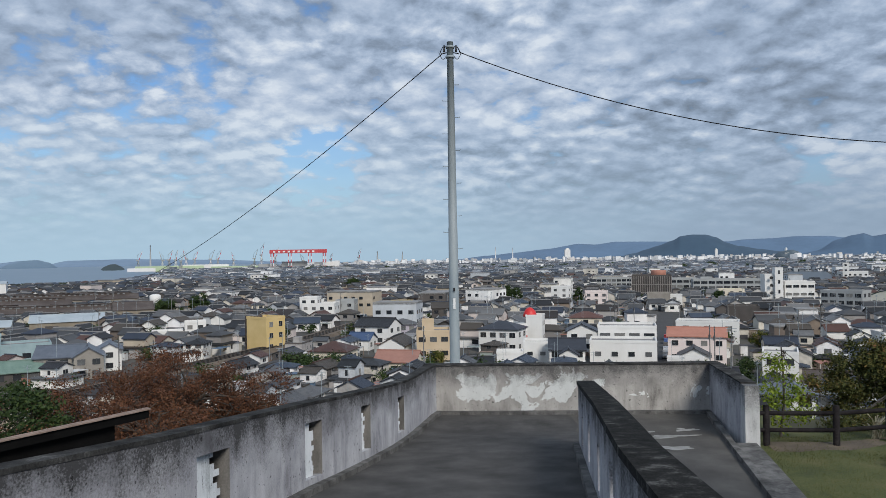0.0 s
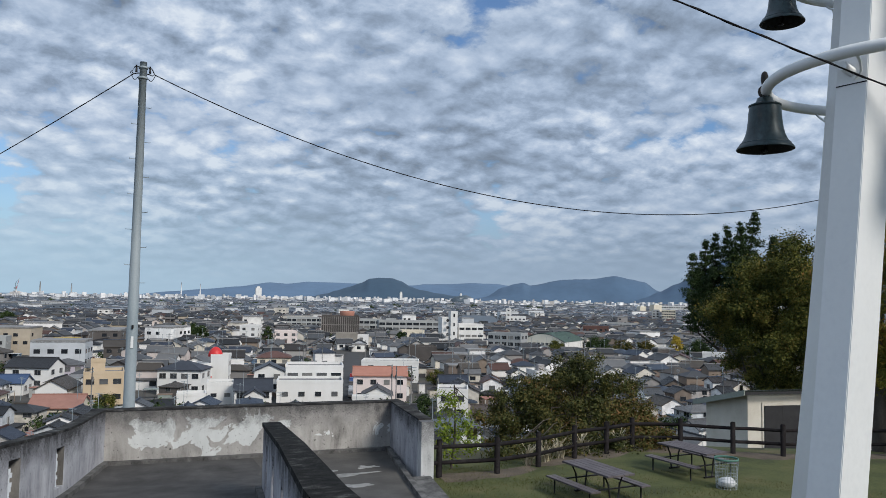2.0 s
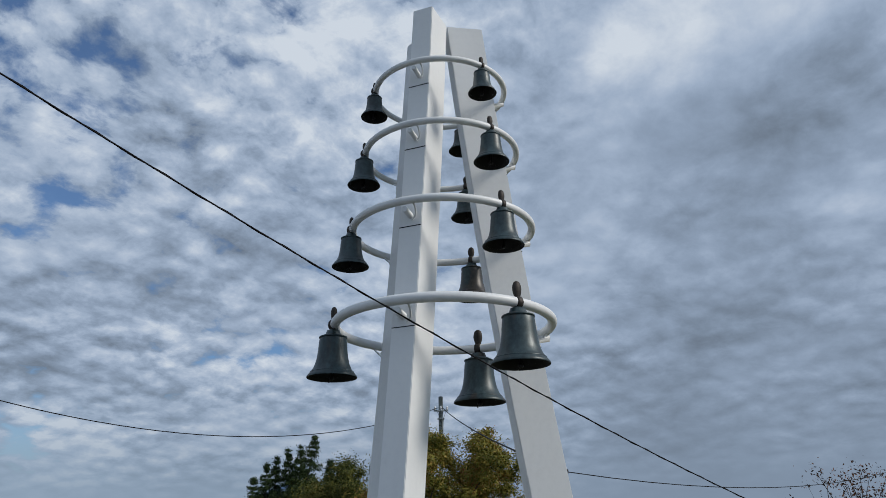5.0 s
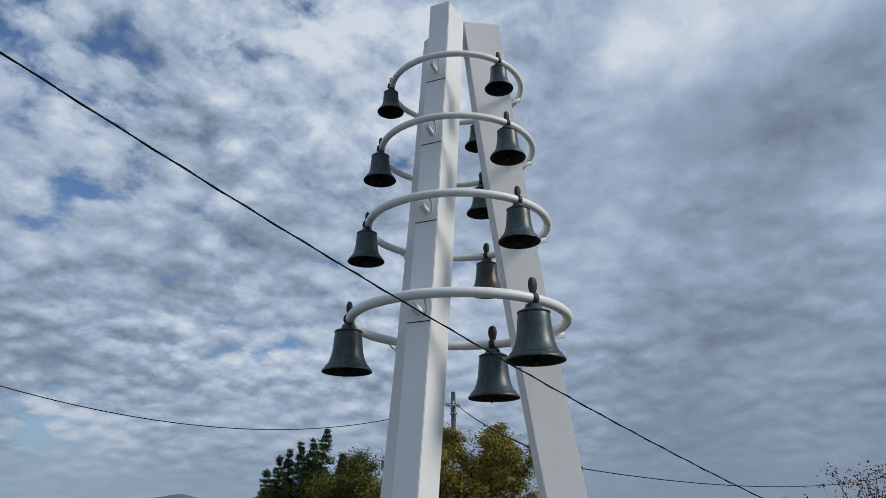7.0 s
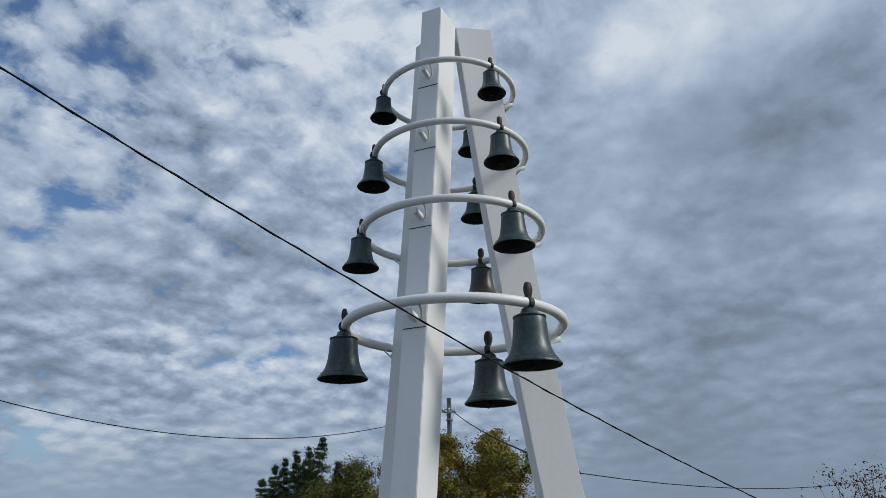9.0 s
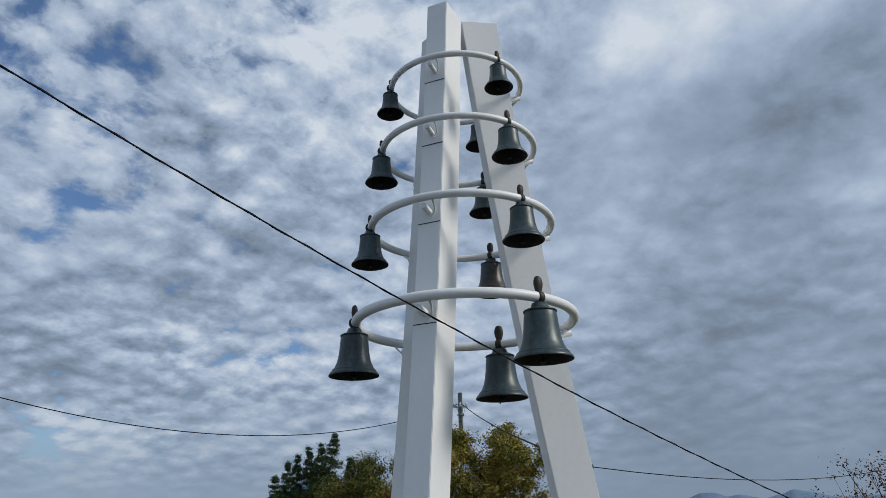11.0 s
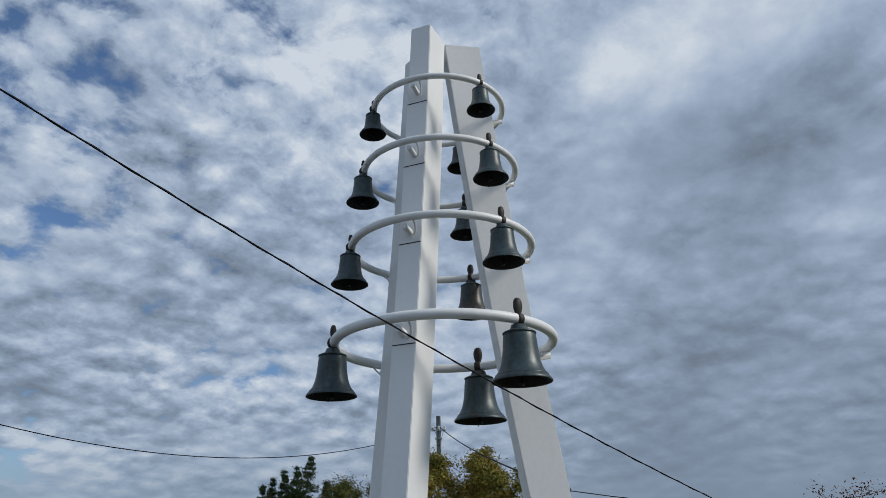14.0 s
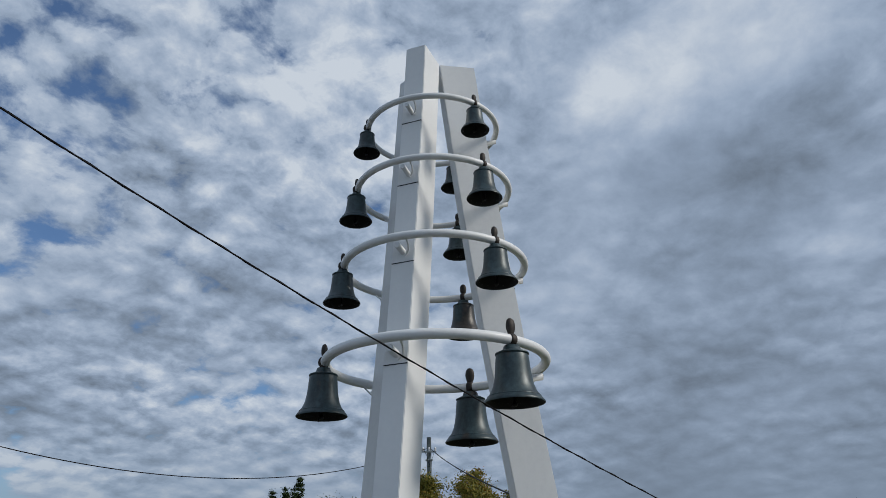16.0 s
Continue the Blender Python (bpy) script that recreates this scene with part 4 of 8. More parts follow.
# ---- poles ----
def step_pole(name, label, at, z0, z1, r0, r1, first, gap, n, turn):
    p = thing(name, label, "utility pole", Matrix.Translation((at[0], at[1], 0)))
    bm = bmesh.new()
    zs = [z0, z0 + (z1 - z0) * 0.34, z0 + (z1 - z0) * 0.341, z0 + (z1 - z0) * 0.67, z0 + (z1 - z0) * 0.671, z1]
    rs = [r0 + (r1 - r0) * (z - z0) / (z1 - z0) for z in zs]
    for i in (1, 3):
        rs[i] += 0.006
    add_tube(bm, [(0, 0, z) for z in zs], rs, 20)
    part("shaft", bm, M_GALV, p)
    c, s = math.cos(radians(turn)), math.sin(radians(turn))
    for k in range(n):
        sg = 1 if k % 2 == 0 else -1
        z = first + gap * k
        rad = r0 + (r1 - r0) * (z - z0) / (z1 - z0)
        bm = bmesh.new()
        add_tube(bm, [(sg * c * (rad - 0.01), sg * s * (rad - 0.01), z), (sg * c * (rad + 0.15), sg * s * (rad + 0.15), z), (sg * c * (rad + 0.15), sg * s * (rad + 0.15), z + 0.025)], 0.009, 6)
        part("step_bolt", bm, M_GALV, p)
    return p


P1 = Vector((1.06, 22.57, 0))
P1_TOP = up_at(22.6, 15.95)
pole = step_pole("steel_pole", "tall galvanised steel pole with step bolts behind the parapet", P1, -6.0, P1_TOP, 0.20, 0.095, up_at(22.6, 0.55), 0.495, 11, 5)
for dz_, rad in ((-0.16, 0.135), (-0.46, 0.14)):
    bm = bmesh.new()
    add_lathe(bm, [(0.09, P1_TOP + dz_ + 0.03), (rad - 0.01, P1_TOP + dz_ + 0.03), (rad - 0.01, P1_TOP + dz_ - 0.03), (0.09, P1_TOP + dz_ - 0.03)], 20)
    part("band_clamp", bm, M_GALV, pole)
for sx in (-1, 1):
    bm = bmesh.new()
    add_tube(bm, [(sx * 0.10, 0, P1_TOP - 0.32), (sx * 0.26, 0, P1_TOP - 0.36), (sx * 0.30, 0, P1_TOP - 0.30), (sx * 0.22, -0.02, P1_TOP - 0.16), (sx * 0.1, 0, P1_TOP - 0.14)], 0.016, 8)
    add_tube(bm, [(sx * 0.18, 0, P1_TOP - 0.10), (sx * 0.18, 0, P1_TOP - 0.3)], [0.02, 0.035], 10)
    part("cable_bracket", bm, M_IRON, pole, "dark cable bracket with an insulator")
    bm = bmesh.new()
    add_tube(bm, [(sx * (0.11 + 0.23 * k / 10), 0.03, P1_TOP - 0.40 - 0.16 * math.sin(math.pi * k / 10) + 0.10 * k / 10) for k in range(11)], 0.01, 6)
    part("jumper_cable", bm, M_CABLE, pole)
bm = bmesh.new()
zp = up_at(22.6, -3.6)
add_box(bm, (0, -0.165, zp), (0.07, 0.012, 0.32), None)
part("number_plate", bm, M_WHITE, pole, "small white plate")
bm = bmesh.new()
add_box(bm, (0, -0.178, zp + 0.42), (0.05, 0.03, 0.10), None)
part("tag_box", bm, M_IRON, pole)

P2 = Vector((27.6, 18.06, 0))
P2_TOP = up_at(33.0, 9.05)
pole_b = step_pole("concrete_pole", "grey utility pole behind a broad tree", P2, -4.0, P2_TOP, 0.17, 0.095, 4.0, 0.5, 10, 40)
bm = bmesh.new()
add_box(bm, (0, -0.11, P2_TOP - 0.62), (0.62, 0.06, 0.06), pose(0, 0, 0, 0, 0, -55))
part("cross_arm", bm, M_GALV, pole_b)
bm = bmesh.new()
add_box(bm, (0, 0.0, P2_TOP - 0.95), (0.30, 0.26, 0.05), pose(0, 0, 0, 0, 0, -55))
part("band_clamp", bm, M_GALV, pole_b)
for k in range(3):
    bm = bmesh.new()
    add_lathe(bm, [(0.0005, 0.16), (0.03, 0.15), (0.05, 0.1), (0.03, 0.08), (0.055, 0.04), (0.03, 0.0)], 10, Matrix.Translation(pose(0, 0, 0, 0, 0, -55) @ Vector((-0.26 + 0.26 * k, -0.11, P2_TOP - 0.59))))
    part("insulator", bm, M_WHITE, pole_b)
    bm = bmesh.new()
    add_tube(bm, [pose(0, 0, 0, 0, 0, -55) @ Vector((-0.26 + 0.26 * k, -0.11, P2_TOP - 0.48)), pose(0, 0, 0, 0, 0, -55) @ Vector((-0.1 + 0.1 * k, -0.2, P2_TOP - 0.8 - 0.1 * k)), pose(0, 0, 0, 0, 0, -55) @ Vector((0.03 * k, -0.12, P2_TOP - 1.15 - 0.25 * k))], 0.009, 6)
    part("jumper_cable", bm, M_CABLE, pole_b)


def cable(name, label, p, q, sag, r, n=40, twist=False):
    p, q = Vector(p), Vector(q)
    bm = bmesh.new()
    pts = [p.lerp(q, k / n) - Vector((0, 0, 4 * sag * (k / n) * (1 - k / n))) for k in range(n + 1)]
    add_tube(bm, pts, r, 8)
    ob = tagged(part(name, bm, M_CABLE), label, "cable")
    if twist:
        bm = bmesh.new()
        pts2 = []
        for k in range(n * 8 + 1):
            a = k / (n * 8)
            b_ = p.lerp(q, a) - Vector((0, 0, 4 * sag * a * (1 - a)))
            w = k * 0.55
            pts2.append(b_ + Vector((0.8 * r * math.cos(w), -0.6 * r * math.cos(w), 1.2 * r * math.sin(w))))
        add_tube(bm, pts2, r * 0.55, 6)
        part("strand", bm, M_CABLE, ob)
    return ob


cable("overhead_cable", "black overhead cable sagging between two poles", P1 + Vector((0.3, 0, P1_TOP - 0.32)), P2 + Vector((-0.2, 0, P2_TOP - 0.5)), 2.56, 0.014)
cable("overhead_cable", "black overhead cable running down towards the town", P1 + Vector((-0.26, 0, P1_TOP - 0.375)), polar(-26, 90, up_at(90, -2.8)), 2.3, 0.014)
u, v = out_dir(98.55)
HOOK = T_AX + u * (leg_r(5.2)[0] + leg_r(5.2)[2] / 2 + 0.02) + Vector((0, 0, 5.2))
cable("overhead_cable", "black cable from a grey pole down to the bell tower", P2 + Vector((0.1, 0, P2_TOP - 0.45)), HOOK, 0.17, 0.016)
cable("overhead_cable", "thin black cable leading off from the bell tower", HOOK, polar(97, 45, up_at(45, 12.1)), 2.84, 0.006)
bm = bmesh.new()
add_tube(bm, [HOOK - T_AX - u * 0.04, HOOK - T_AX + u * 0.03], 0.028, 10)
part("cable_hook", bm, M_IRON, tower, "black cable hook on a leg")
NEAR_A, NEAR_B = polar(-5, 5.2, up_at(5.2, 34.86)), polar(92, 19.2, up_at(19.2, -4.27))
cable("twisted_cable", "black twisted service cable crossing before the tower", NEAR_A, NEAR_B, 0.731, 0.0065, 60, True)

# ---- log fence ----
FENCE = [(8.21, 17.6), (9.81, 17.45), (11.29, 17.8), (12.87, 18.37), (14.1, 18.5), (15.28, 18.78), (16.58, 18.1), (17.78, 17.17), (18.98, 16.38), (20.4, 15.75), (21.9, 15.08), (23.28, 14.38)]
fence = thing("log_fence", "dark brown log post-and-rail fence along the lawn's edge", "fence")
POST_H = 0.95
for i, (x, y) in enumerate(FENCE):
    g = ground_z(x, y)
    bm = bmesh.new()
    add_tube(bm, [(x, y, g - 0.4), (x, y, g + POST_H - 0.03), (x, y, g + POST_H)], [0.078, 0.075, 0.055], 12)
    part("post", bm, M_LOG, fence)
for (x0, y0), (x1, y1) in zip([(7.85, 17.55)] + FENCE, FENCE):
    g0, g1 = ground_z(x0, y0), ground_z(x1, y1)
    for hh in (0.36, 0.76):
        bm = bmesh.new()
        add_tube(bm, [(x0, y0, g0 + hh), ((x0 + x1) / 2, (y0 + y1) / 2, (g0 + g1) / 2 + hh + random.uniform(-0.01, 0.01)), (x1, y1, g1 + hh)], [0.05, 0.053, 0.05], 10)
        part("rail", bm, M_LOG, fence)

# ---- picnic tables with benches ----
def picnic_table(at, turn, label):
    t = thing("picnic_table", label, "picnic table", Matrix.Translation(at) @ pose(0, 0, 0, 0, 0, turn), group="picnic tables on the lawn")
    H, L, W = 0.66, 1.72, 0.76
    for k in range(5):
        bm = bmesh.new()
        add_box(bm, (0, -W / 2 + W / 10 + k * W / 5, H), (L, W / 5 - 0.008, 0.045), None, bevel=0.006)
        part("top_slat", bm, M_TABLE, t)
    for sy in (-1, 1):
        for k in range(2):
            bm = bmesh.new()
            add_box(bm, (0, sy * (0.64 + 0.135 * k), 0.36), (L, 0.128, 0.04), None, bevel=0.006)
            part("bench_slat", bm, M_TABLE, t)
        for sx in (-0.66, 0.66):
            bm = bmesh.new()
            add_tube(bm, [(sx, sy * 0.73, -0.05), (sx, sy * 0.73, 0.335)], 0.02, 8)
            part("bench_leg", bm, M_IRON, t)
    for sx in (-0.6, 0.6):
        bm = bmesh.new()
        for sy in (-1, 1):
            add_tube(bm, [(sx, sy * 0.10, -0.05), (sx, sy * 0.13, 0.2), (sx, sy * 0.16, 0.42), (sx, sy * 0.27, H - 0.03)], 0.022, 8)
        add_box(bm, (sx, 0, H - 0.045), (0.05, 0.56, 0.03))
        add_box(bm, (sx, 0, 0.33), (0.04, 1.55, 0.03))
        add_box(bm, (sx, 0, 0.02), (0.05, 0.36, 0.04))
        part("leg_frame", bm, M_IRON, t)
    bm = bmesh.new()
    add_box(bm, (0, 0, H - 0.06), (1.2, 0.04, 0.03))
    part("beam", bm, M_IRON, t)
    return t


picnic_table((10.86, 14.56, ground_z(10.86, 14.56)), -88, "brown slatted picnic table with attached benches on grass")
picnic_table((14.72, 15.65, ground_z(14.72, 15.65)), -86, "brown slatted picnic table with benches beside a waste bin")

bin_ = thing("waste_bin", "wire mesh waste bin with a green rim and white bag", "waste bin", Matrix.Translation((14.35, 14.05, ground_z(14.35, 14.05))))
M_GREEN = material("green_plastic", [(0.06, 0.16, 0.13), (0.10, 0.22, 0.18)], 0.5, 4, 30, 0.05)
M_BAG = material("white_bag", [(0.55, 0.56, 0.58), (0.75, 0.76, 0.78)], 0.4, 9, 40, 0.6)
bm = bmesh.new()
add_lathe(bm, [(0.272, 0.735), (0.285, 0.742), (0.292, 0.73), (0.292, 0.695), (0.28, 0.69), (0.272, 0.70), (0.272, 0.735)], 28)
part("rim", bm, M_GREEN, bin_, "green plastic rim")
bm = bmesh.new()
for k in range(22):
    a = 6.2832 * k / 22
    add_tube(bm, [(0.24 * math.cos(a), 0.24 * math.sin(a), 0.0), (0.28 * math.cos(a), 0.28 * math.sin(a), 0.70)], 0.004, 5)
for k in range(9):
    zz = 0.02 + 0.08 * k
    rr = 0.24 + 0.04 * zz / 0.66
    add_tube(bm, [(rr * math.cos(6.2832 * j / 22), rr * math.sin(6.2832 * j / 22), zz) for j in range(22)], 0.004, 5, closed=True)
part("mesh_body", bm, M_GALV, bin_, "galvanised wire mesh body")
bm = bmesh.new()
bmesh.ops.create_icosphere(bm, subdivisions=3, radius=0.21)
for v_ in bm.verts:
    v_.co *= 1 + 0.22 * noise.noise(v_.co * 9)
    v_.co.z = v_.co.z * 0.6 + 0.15
part("bag", bm, M_BAG, bin_, "crumpled white bag", True)
bm = bmesh.new()
add_tube(bm, [(0.3 + 0.1 * math.sin(a), 0.0, 0.72 - 0.14 * (1 - math.cos(a))) for a in [math.pi * k / 10 for k in range(11)]], 0.006, 6)
part("handle", bm, M_GALV, bin_)

# ---- trees and shrubs ----
def leaf_mat(name, cols):
    m = bpy.data.materials.new(name)
    m.use_nodes = True
    t = m.node_tree
    b = t.nodes["Principled BSDF"]
    isl = t.nodes.new("ShaderNodeNewGeometry").outputs["Random Per Island"]
    co = t.nodes.new("ShaderNodeTexCoord").outputs["Object"]
    big = fbm(t, co, 0.55, 3.0, 0.5)
    fac = calc(t, "ADD", calc(t, "MULTIPLY", big, 0.75), calc(t, "MULTIPLY", isl, 0.32))
    n = len(cols)
    col = ramp(t, fac, [(0.30 + 0.48 * i / (n - 1), c) for i, c in enumerate(cols)])
    t.links.new(col, b.inputs["Base Color"])
    b.inputs["Roughness"].default_value = 0.65
    b.inputs["Specular IOR Level"].default_value = 0.14
    return m


def leaf_cloud(rng, clumps, per, size, flat=0.6, shell=0.25, down=0.0):
    """Leaves as small bent quads scattered in clumps: (centre, radii)."""
    P, N = [], []
    for c, r in clumps:
        c, r = np.array(c), np.array(r)
        vol = (r[0] * r[1] * r[2]) ** (2 / 3)
        k = max(6, int(per * vol))
        d = rng.normal(size=(k, 3))
        d /= np.linalg.norm(d, axis=1)[:, None]
        rad = 0.15 + shell * 0.4 + np.minimum(np.abs(rng.normal(size=k)) * 0.5, 1.25)
        P.append(c + d * rad[:, None] * r)
        N.append(d)
    P, N = np.concatenate(P), np.concatenate(N)
    k = len(P)
    nrm = N * 0.7 + rng.normal(size=(k, 3)) * 0.6 + np.array([0, 0, 0.35])
    nrm /= np.linalg.norm(nrm, axis=1)[:, None]
    a = np.cross(nrm, rng.normal(size=(k, 3)))
    a /= np.linalg.norm(a, axis=1)[:, None] + 1e-9
    b = np.cross(nrm, a)
    s = size * (0.6 + 0.8 * rng.random(k))[:, None]
    b = b * flat
    v = np.stack([P - a * s, P - b * s * 0.8 - nrm * s * 0.12, P + a * s, P + b * s * 0.8 - nrm * s * 0.12], 1).reshape(-1, 3)
    f = np.arange(4 * k).reshape(-1, 4)
    return v, f


def np_mesh(name, v, f, mats, idx=None):
    me = bpy.data.meshes.new(name)
    me.vertices.add(len(v))
    me.vertices.foreach_set("co", np.asarray(v, dtype=np.float32).ravel())
    n = f.shape[1]
    me.loops.add(f.size)
    me.loops.foreach_set("vertex_index", np.asarray(f, dtype=np.int32).ravel())
    me.polygons.add(len(f))
    me.polygons.foreach_set("loop_start", np.arange(0, f.size, n, dtype=np.int32))
    for m in mats:
        me.materials.append(m)
    if idx is not None:
        me.polygons.foreach_set("material_index", np.asarray(idx, dtype=np.int32))
    me.update()
    me.validate()
    return me


def limbs(bm, rng, base, top, r0, ends, bend=0.25):
    """A tapered trunk from base to top and limbs from it to the ends."""
    base, top = Vector(base), Vector(top)
    side = Vector((rng.normal() * bend, rng.normal() * bend, 0))
    tr = [base - Vector((0, 0, 0.5)), base + Vector((0, 0, 0.05)), base.lerp(top, 0.35) + side, base.lerp(top, 0.7) + side * 0.7, top]
    add_tube(bm, tr, [r0 * 1.5, r0 * 1.2, r0, r0 * 0.8, r0 * 0.55], 12)
    for e in ends:
        e = Vector(e)
        s = base.lerp(top, rng.uniform(0.55, 1.0)) + side * 0.6
        midp = s.lerp(e, 0.5) + Vector((rng.normal() * 0.2, rng.normal() * 0.2, 0.25))
        add_tube(bm, [s, midp, e], [r0 * 0.34, r0 * 0.18, r0 * 0.05], 7)


def tree(name, label, at, trunk_h, r0, crown, per, size, mat, seed, clump=0.9, n_clumps=60, category="tree", bark=M_BARK, twigs=40):
    """crown: ellipsoids (centre, radii) from the base; clumps of leaves are spread over them."""
    rng = np.random.default_rng(seed)
    t = thing(name, label, category, Matrix.Translation(at))
    clumps, ends = [], []
    tot = sum((r[0] * r[1] * r[2]) ** (2 / 3) for c, r in crown)
    for c, r in crown:
        k = max(3, int(n_clumps * (r[0] * r[1] * r[2]) ** (2 / 3) / tot))
        for _ in range(k):
            d = rng.normal(size=3)
            d /= np.linalg.norm(d)
            q = np.array(c) + d * np.array(r) * (0.45 + 0.55 * rng.random() ** 0.5)
            cr = clump * rng.uniform(0.6, 1.25)
            clumps.append((q, tuple(cr * f * rng.uniform(0.65, 1.35) for f in (1.0, 1.0, 0.75))))
            ends.append(q)
    rng.shuffle(ends)
    bm = bmesh.new()
    limbs(bm, rng, (0, 0, 0), (0.1, 0.1, trunk_h), r0, [tuple(e) for e in ends[:twigs]])
    part("trunk", bm, bark, t)
    v, f = leaf_cloud(rng, clumps, per, size)
    ob = new("crown", np_mesh("crown", v, f, [mat]))
    ob.parent = t
    return t


L_CAMPHOR = leaf_mat("camphor_leaves", [(0.036, 0.048, 0.012), (0.098, 0.106, 0.020), (0.19, 0.178, 0.031), (0.28, 0.198, 0.042), (0.28, 0.107, 0.044)])
L_DEEP = leaf_mat("deep_green_leaves", [(0.020, 0.030, 0.009), (0.052, 0.066, 0.016), (0.115, 0.118, 0.024), (0.19, 0.145, 0.036)])
L_DARK = leaf_mat("dark_leaves", [(0.016, 0.030, 0.011), (0.032, 0.055, 0.018), (0.058, 0.085, 0.024)])
L_MIX = leaf_mat("mixed_autumn_leaves", [(0.026, 0.034, 0.012), (0.052, 0.062, 0.018), (0.105, 0.095, 0.028), (0.17, 0.085, 0.038)])
L_RED = leaf_mat("red_brown_leaves", [(0.040, 0.024, 0.016), (0.082, 0.040, 0.024), (0.145, 0.060, 0.032), (0.115, 0.076, 0.042)])
L_BUSH = leaf_mat("bush_leaves", [(0.022, 0.038, 0.014), (0.044, 0.068, 0.020), (0.078, 0.105, 0.028)])
L_GINKGO = leaf_mat("yellow_leaves", [(0.30, 0.22, 0.03), (0.44, 0.33, 0.05), (0.52, 0.40, 0.08)])
L_LIGHT = leaf_mat("bright_leaves", [(0.07, 0.12, 0.014), (0.15, 0.21, 0.022), (0.24, 0.27, 0.035)])


def lobes(base, items):
    """Crown lobes given as (azimuth, distance, elevation, radius, height radius), taken from a tree's foot."""
    return [(tuple(polar(az, d, up_at(d, el)) - Vector(base)), (r, r, rz)) for az, d, el, r, rz in items]


def foot(az, d):
    q = polar(az, d)
    return (q.x, q.y, ground_z(q.x, q.y))


TB = foot(55.2, 28.0)
tree("broad_tree", "broad evergreen tree with olive and rust leaves", TB, 3.0, 0.30,
     lobes(TB, [(57.0, 28, 3.4, 2.0, 1.5), (60.0, 28, 3.6, 1.45, 1.3), (55.3, 28, 4.9, 1.0, 0.75), (60.2, 28, 5.4, 0.75, 0.6), (60.5, 28.5, -0.8, 1.9, 1.6), (57.0, 28, -0.4, 2.4, 1.9), (54.0, 28, 0.2, 1.6, 2.0),
                (62.3, 28.5, -1.8, 0.9, 1.2), (58.8, 28, -2.9, 2.1, 0.45), (64.6, 29, -2.0, 1.2, 1.0), (66.2, 29, -1.6, 1.0, 1.0), (67.4, 29.3, -1.6, 0.8, 0.8), (67.9, 29.3, -3.0, 0.7, 0.8), (65.4, 29, -3.4, 1.1, 0.8), (58.6, 28, -4.7, 1.9, 0.7), (61.2, 28.3, -4.5, 1.2, 0.6), (56.6, 27.6, -4.9, 1.2, 0.6), (54.0, 28, -2.6, 1.2, 0.6)]),
     3000, 0.046, L_CAMPHOR, 11, 0.48, 430, twigs=16)
TC = foot(48.8, 46.0)
tree("broad_tree", "dark green dense evergreen tree behind a shed", TC, 5.0, 0.28,
     lobes(TC, [(50.5, 46, 2.0, 2.5, 1.9), (49.0, 46, -1.2, 2.8, 2.9), (46.5, 46, -1.0, 1.9, 1.5), (47.9, 46, -4.0, 1.9, 1.8), (51.2, 46, -3.0, 2.9, 2.9), (45.2, 46, -0.9, 0.9, 0.8), (48.4, 46, 1.6, 1.6, 1.2)]),
     1700, 0.065, L_DEEP, 12, 0.75, 280, twigs=8)
TD = foot(46.4, 49.5)
def conifer(name, label, at, leaders, mat, seed):
    """A ragged conifer of several leaders: (azimuth, distance, elevation of the tip, length, spread)."""
    rng = np.random.default_rng(seed)
    t = thing(name, label, "tree", Matrix.Translation(at))
    at = Vector(at)
    clumps, wood = [], bmesh.new()
    for az, d, el, length, spread in leaders:
        tip = polar(az, d, up_at(d, el)) - at
        low = tip - Vector((rng.normal() * 0.2, rng.normal() * 0.2, length))
        add_tube(wood, [low.lerp(Vector((0, 0, low.z - 2.0)), 0.5), low, tip], [0.09, 0.06, 0.015], 7)
        n = int(length / 0.17)
        for i in range(n):
            k = min(1.0, (i + rng.uniform(-0.3, 0.9)) / n)
            c = tip.lerp(low, max(0.0, k))
            k = max(0.02, k)
            r = (0.06 + spread * k ** 0.8) * rng.uniform(0.65, 1.25)
            for j in range(5):
                a = rng.uniform(0, 6.283)
                out = Vector((math.cos(a), math.sin(a), rng.uniform(-0.45, 0.35)))
                end = c + out * r * rng.uniform(0.6, 1.15)
                add_tube(wood, [c, end], [0.012, 0.005], 4)
                for q in (0.45, 0.75, 1.0):
                    m_ = c.lerp(end, q)
                    w_ = 0.11 + 0.20 * (1.15 - q) * min(1.0, r)
                    clumps.append(((m_.x, m_.y, m_.z), (w_ + 0.08, w_ + 0.08, w_ * 0.75 + (0.10 if q == 1.0 else 0.0))))
    add_tube(wood, [(0, 0, -0.5), (0, 0, 4.0), (0.1, 0, 9.0)], [0.26, 0.2, 0.1], 10)
    part("trunk", wood, M_BARK, t)
    v, f = leaf_cloud(rng, clumps, 520, 0.055)
    ob = new("crown", np_mesh("crown", v, f, [mat]))
    ob.parent = t
    return t


conifer("conifer", "dark green ragged conifer with several pointed tops", TD,
        [(47.5, 49.5, 6.3, 5.0, 1.25), (46.5, 49.2, 5.5, 4.0, 0.9), (45.6, 49.5, 5.25, 4.4, 1.0), (44.8, 49.8, 4.75, 4.0, 0.9), (44.15, 49.5, 4.2, 4.0, 0.9), (43.3, 49.5, 3.4, 3.2, 0.7), (48.6, 49.5, 4.6, 4.0, 1.1),
         (43.5, 49.2, 2.0, 3.0, 0.8), (46.0, 48.8, 3.6, 4.0, 1.5), (47.4, 48.8, 3.4, 4.2, 1.6), (44.8, 48.9, 2.4, 3.6, 1.4), (43.8, 49, 0.7, 2.6, 1.0), (45.8, 48.7, 1.2, 3.6, 1.6)], L_DARK, 13)
TE = foot(35.0, 27.0)
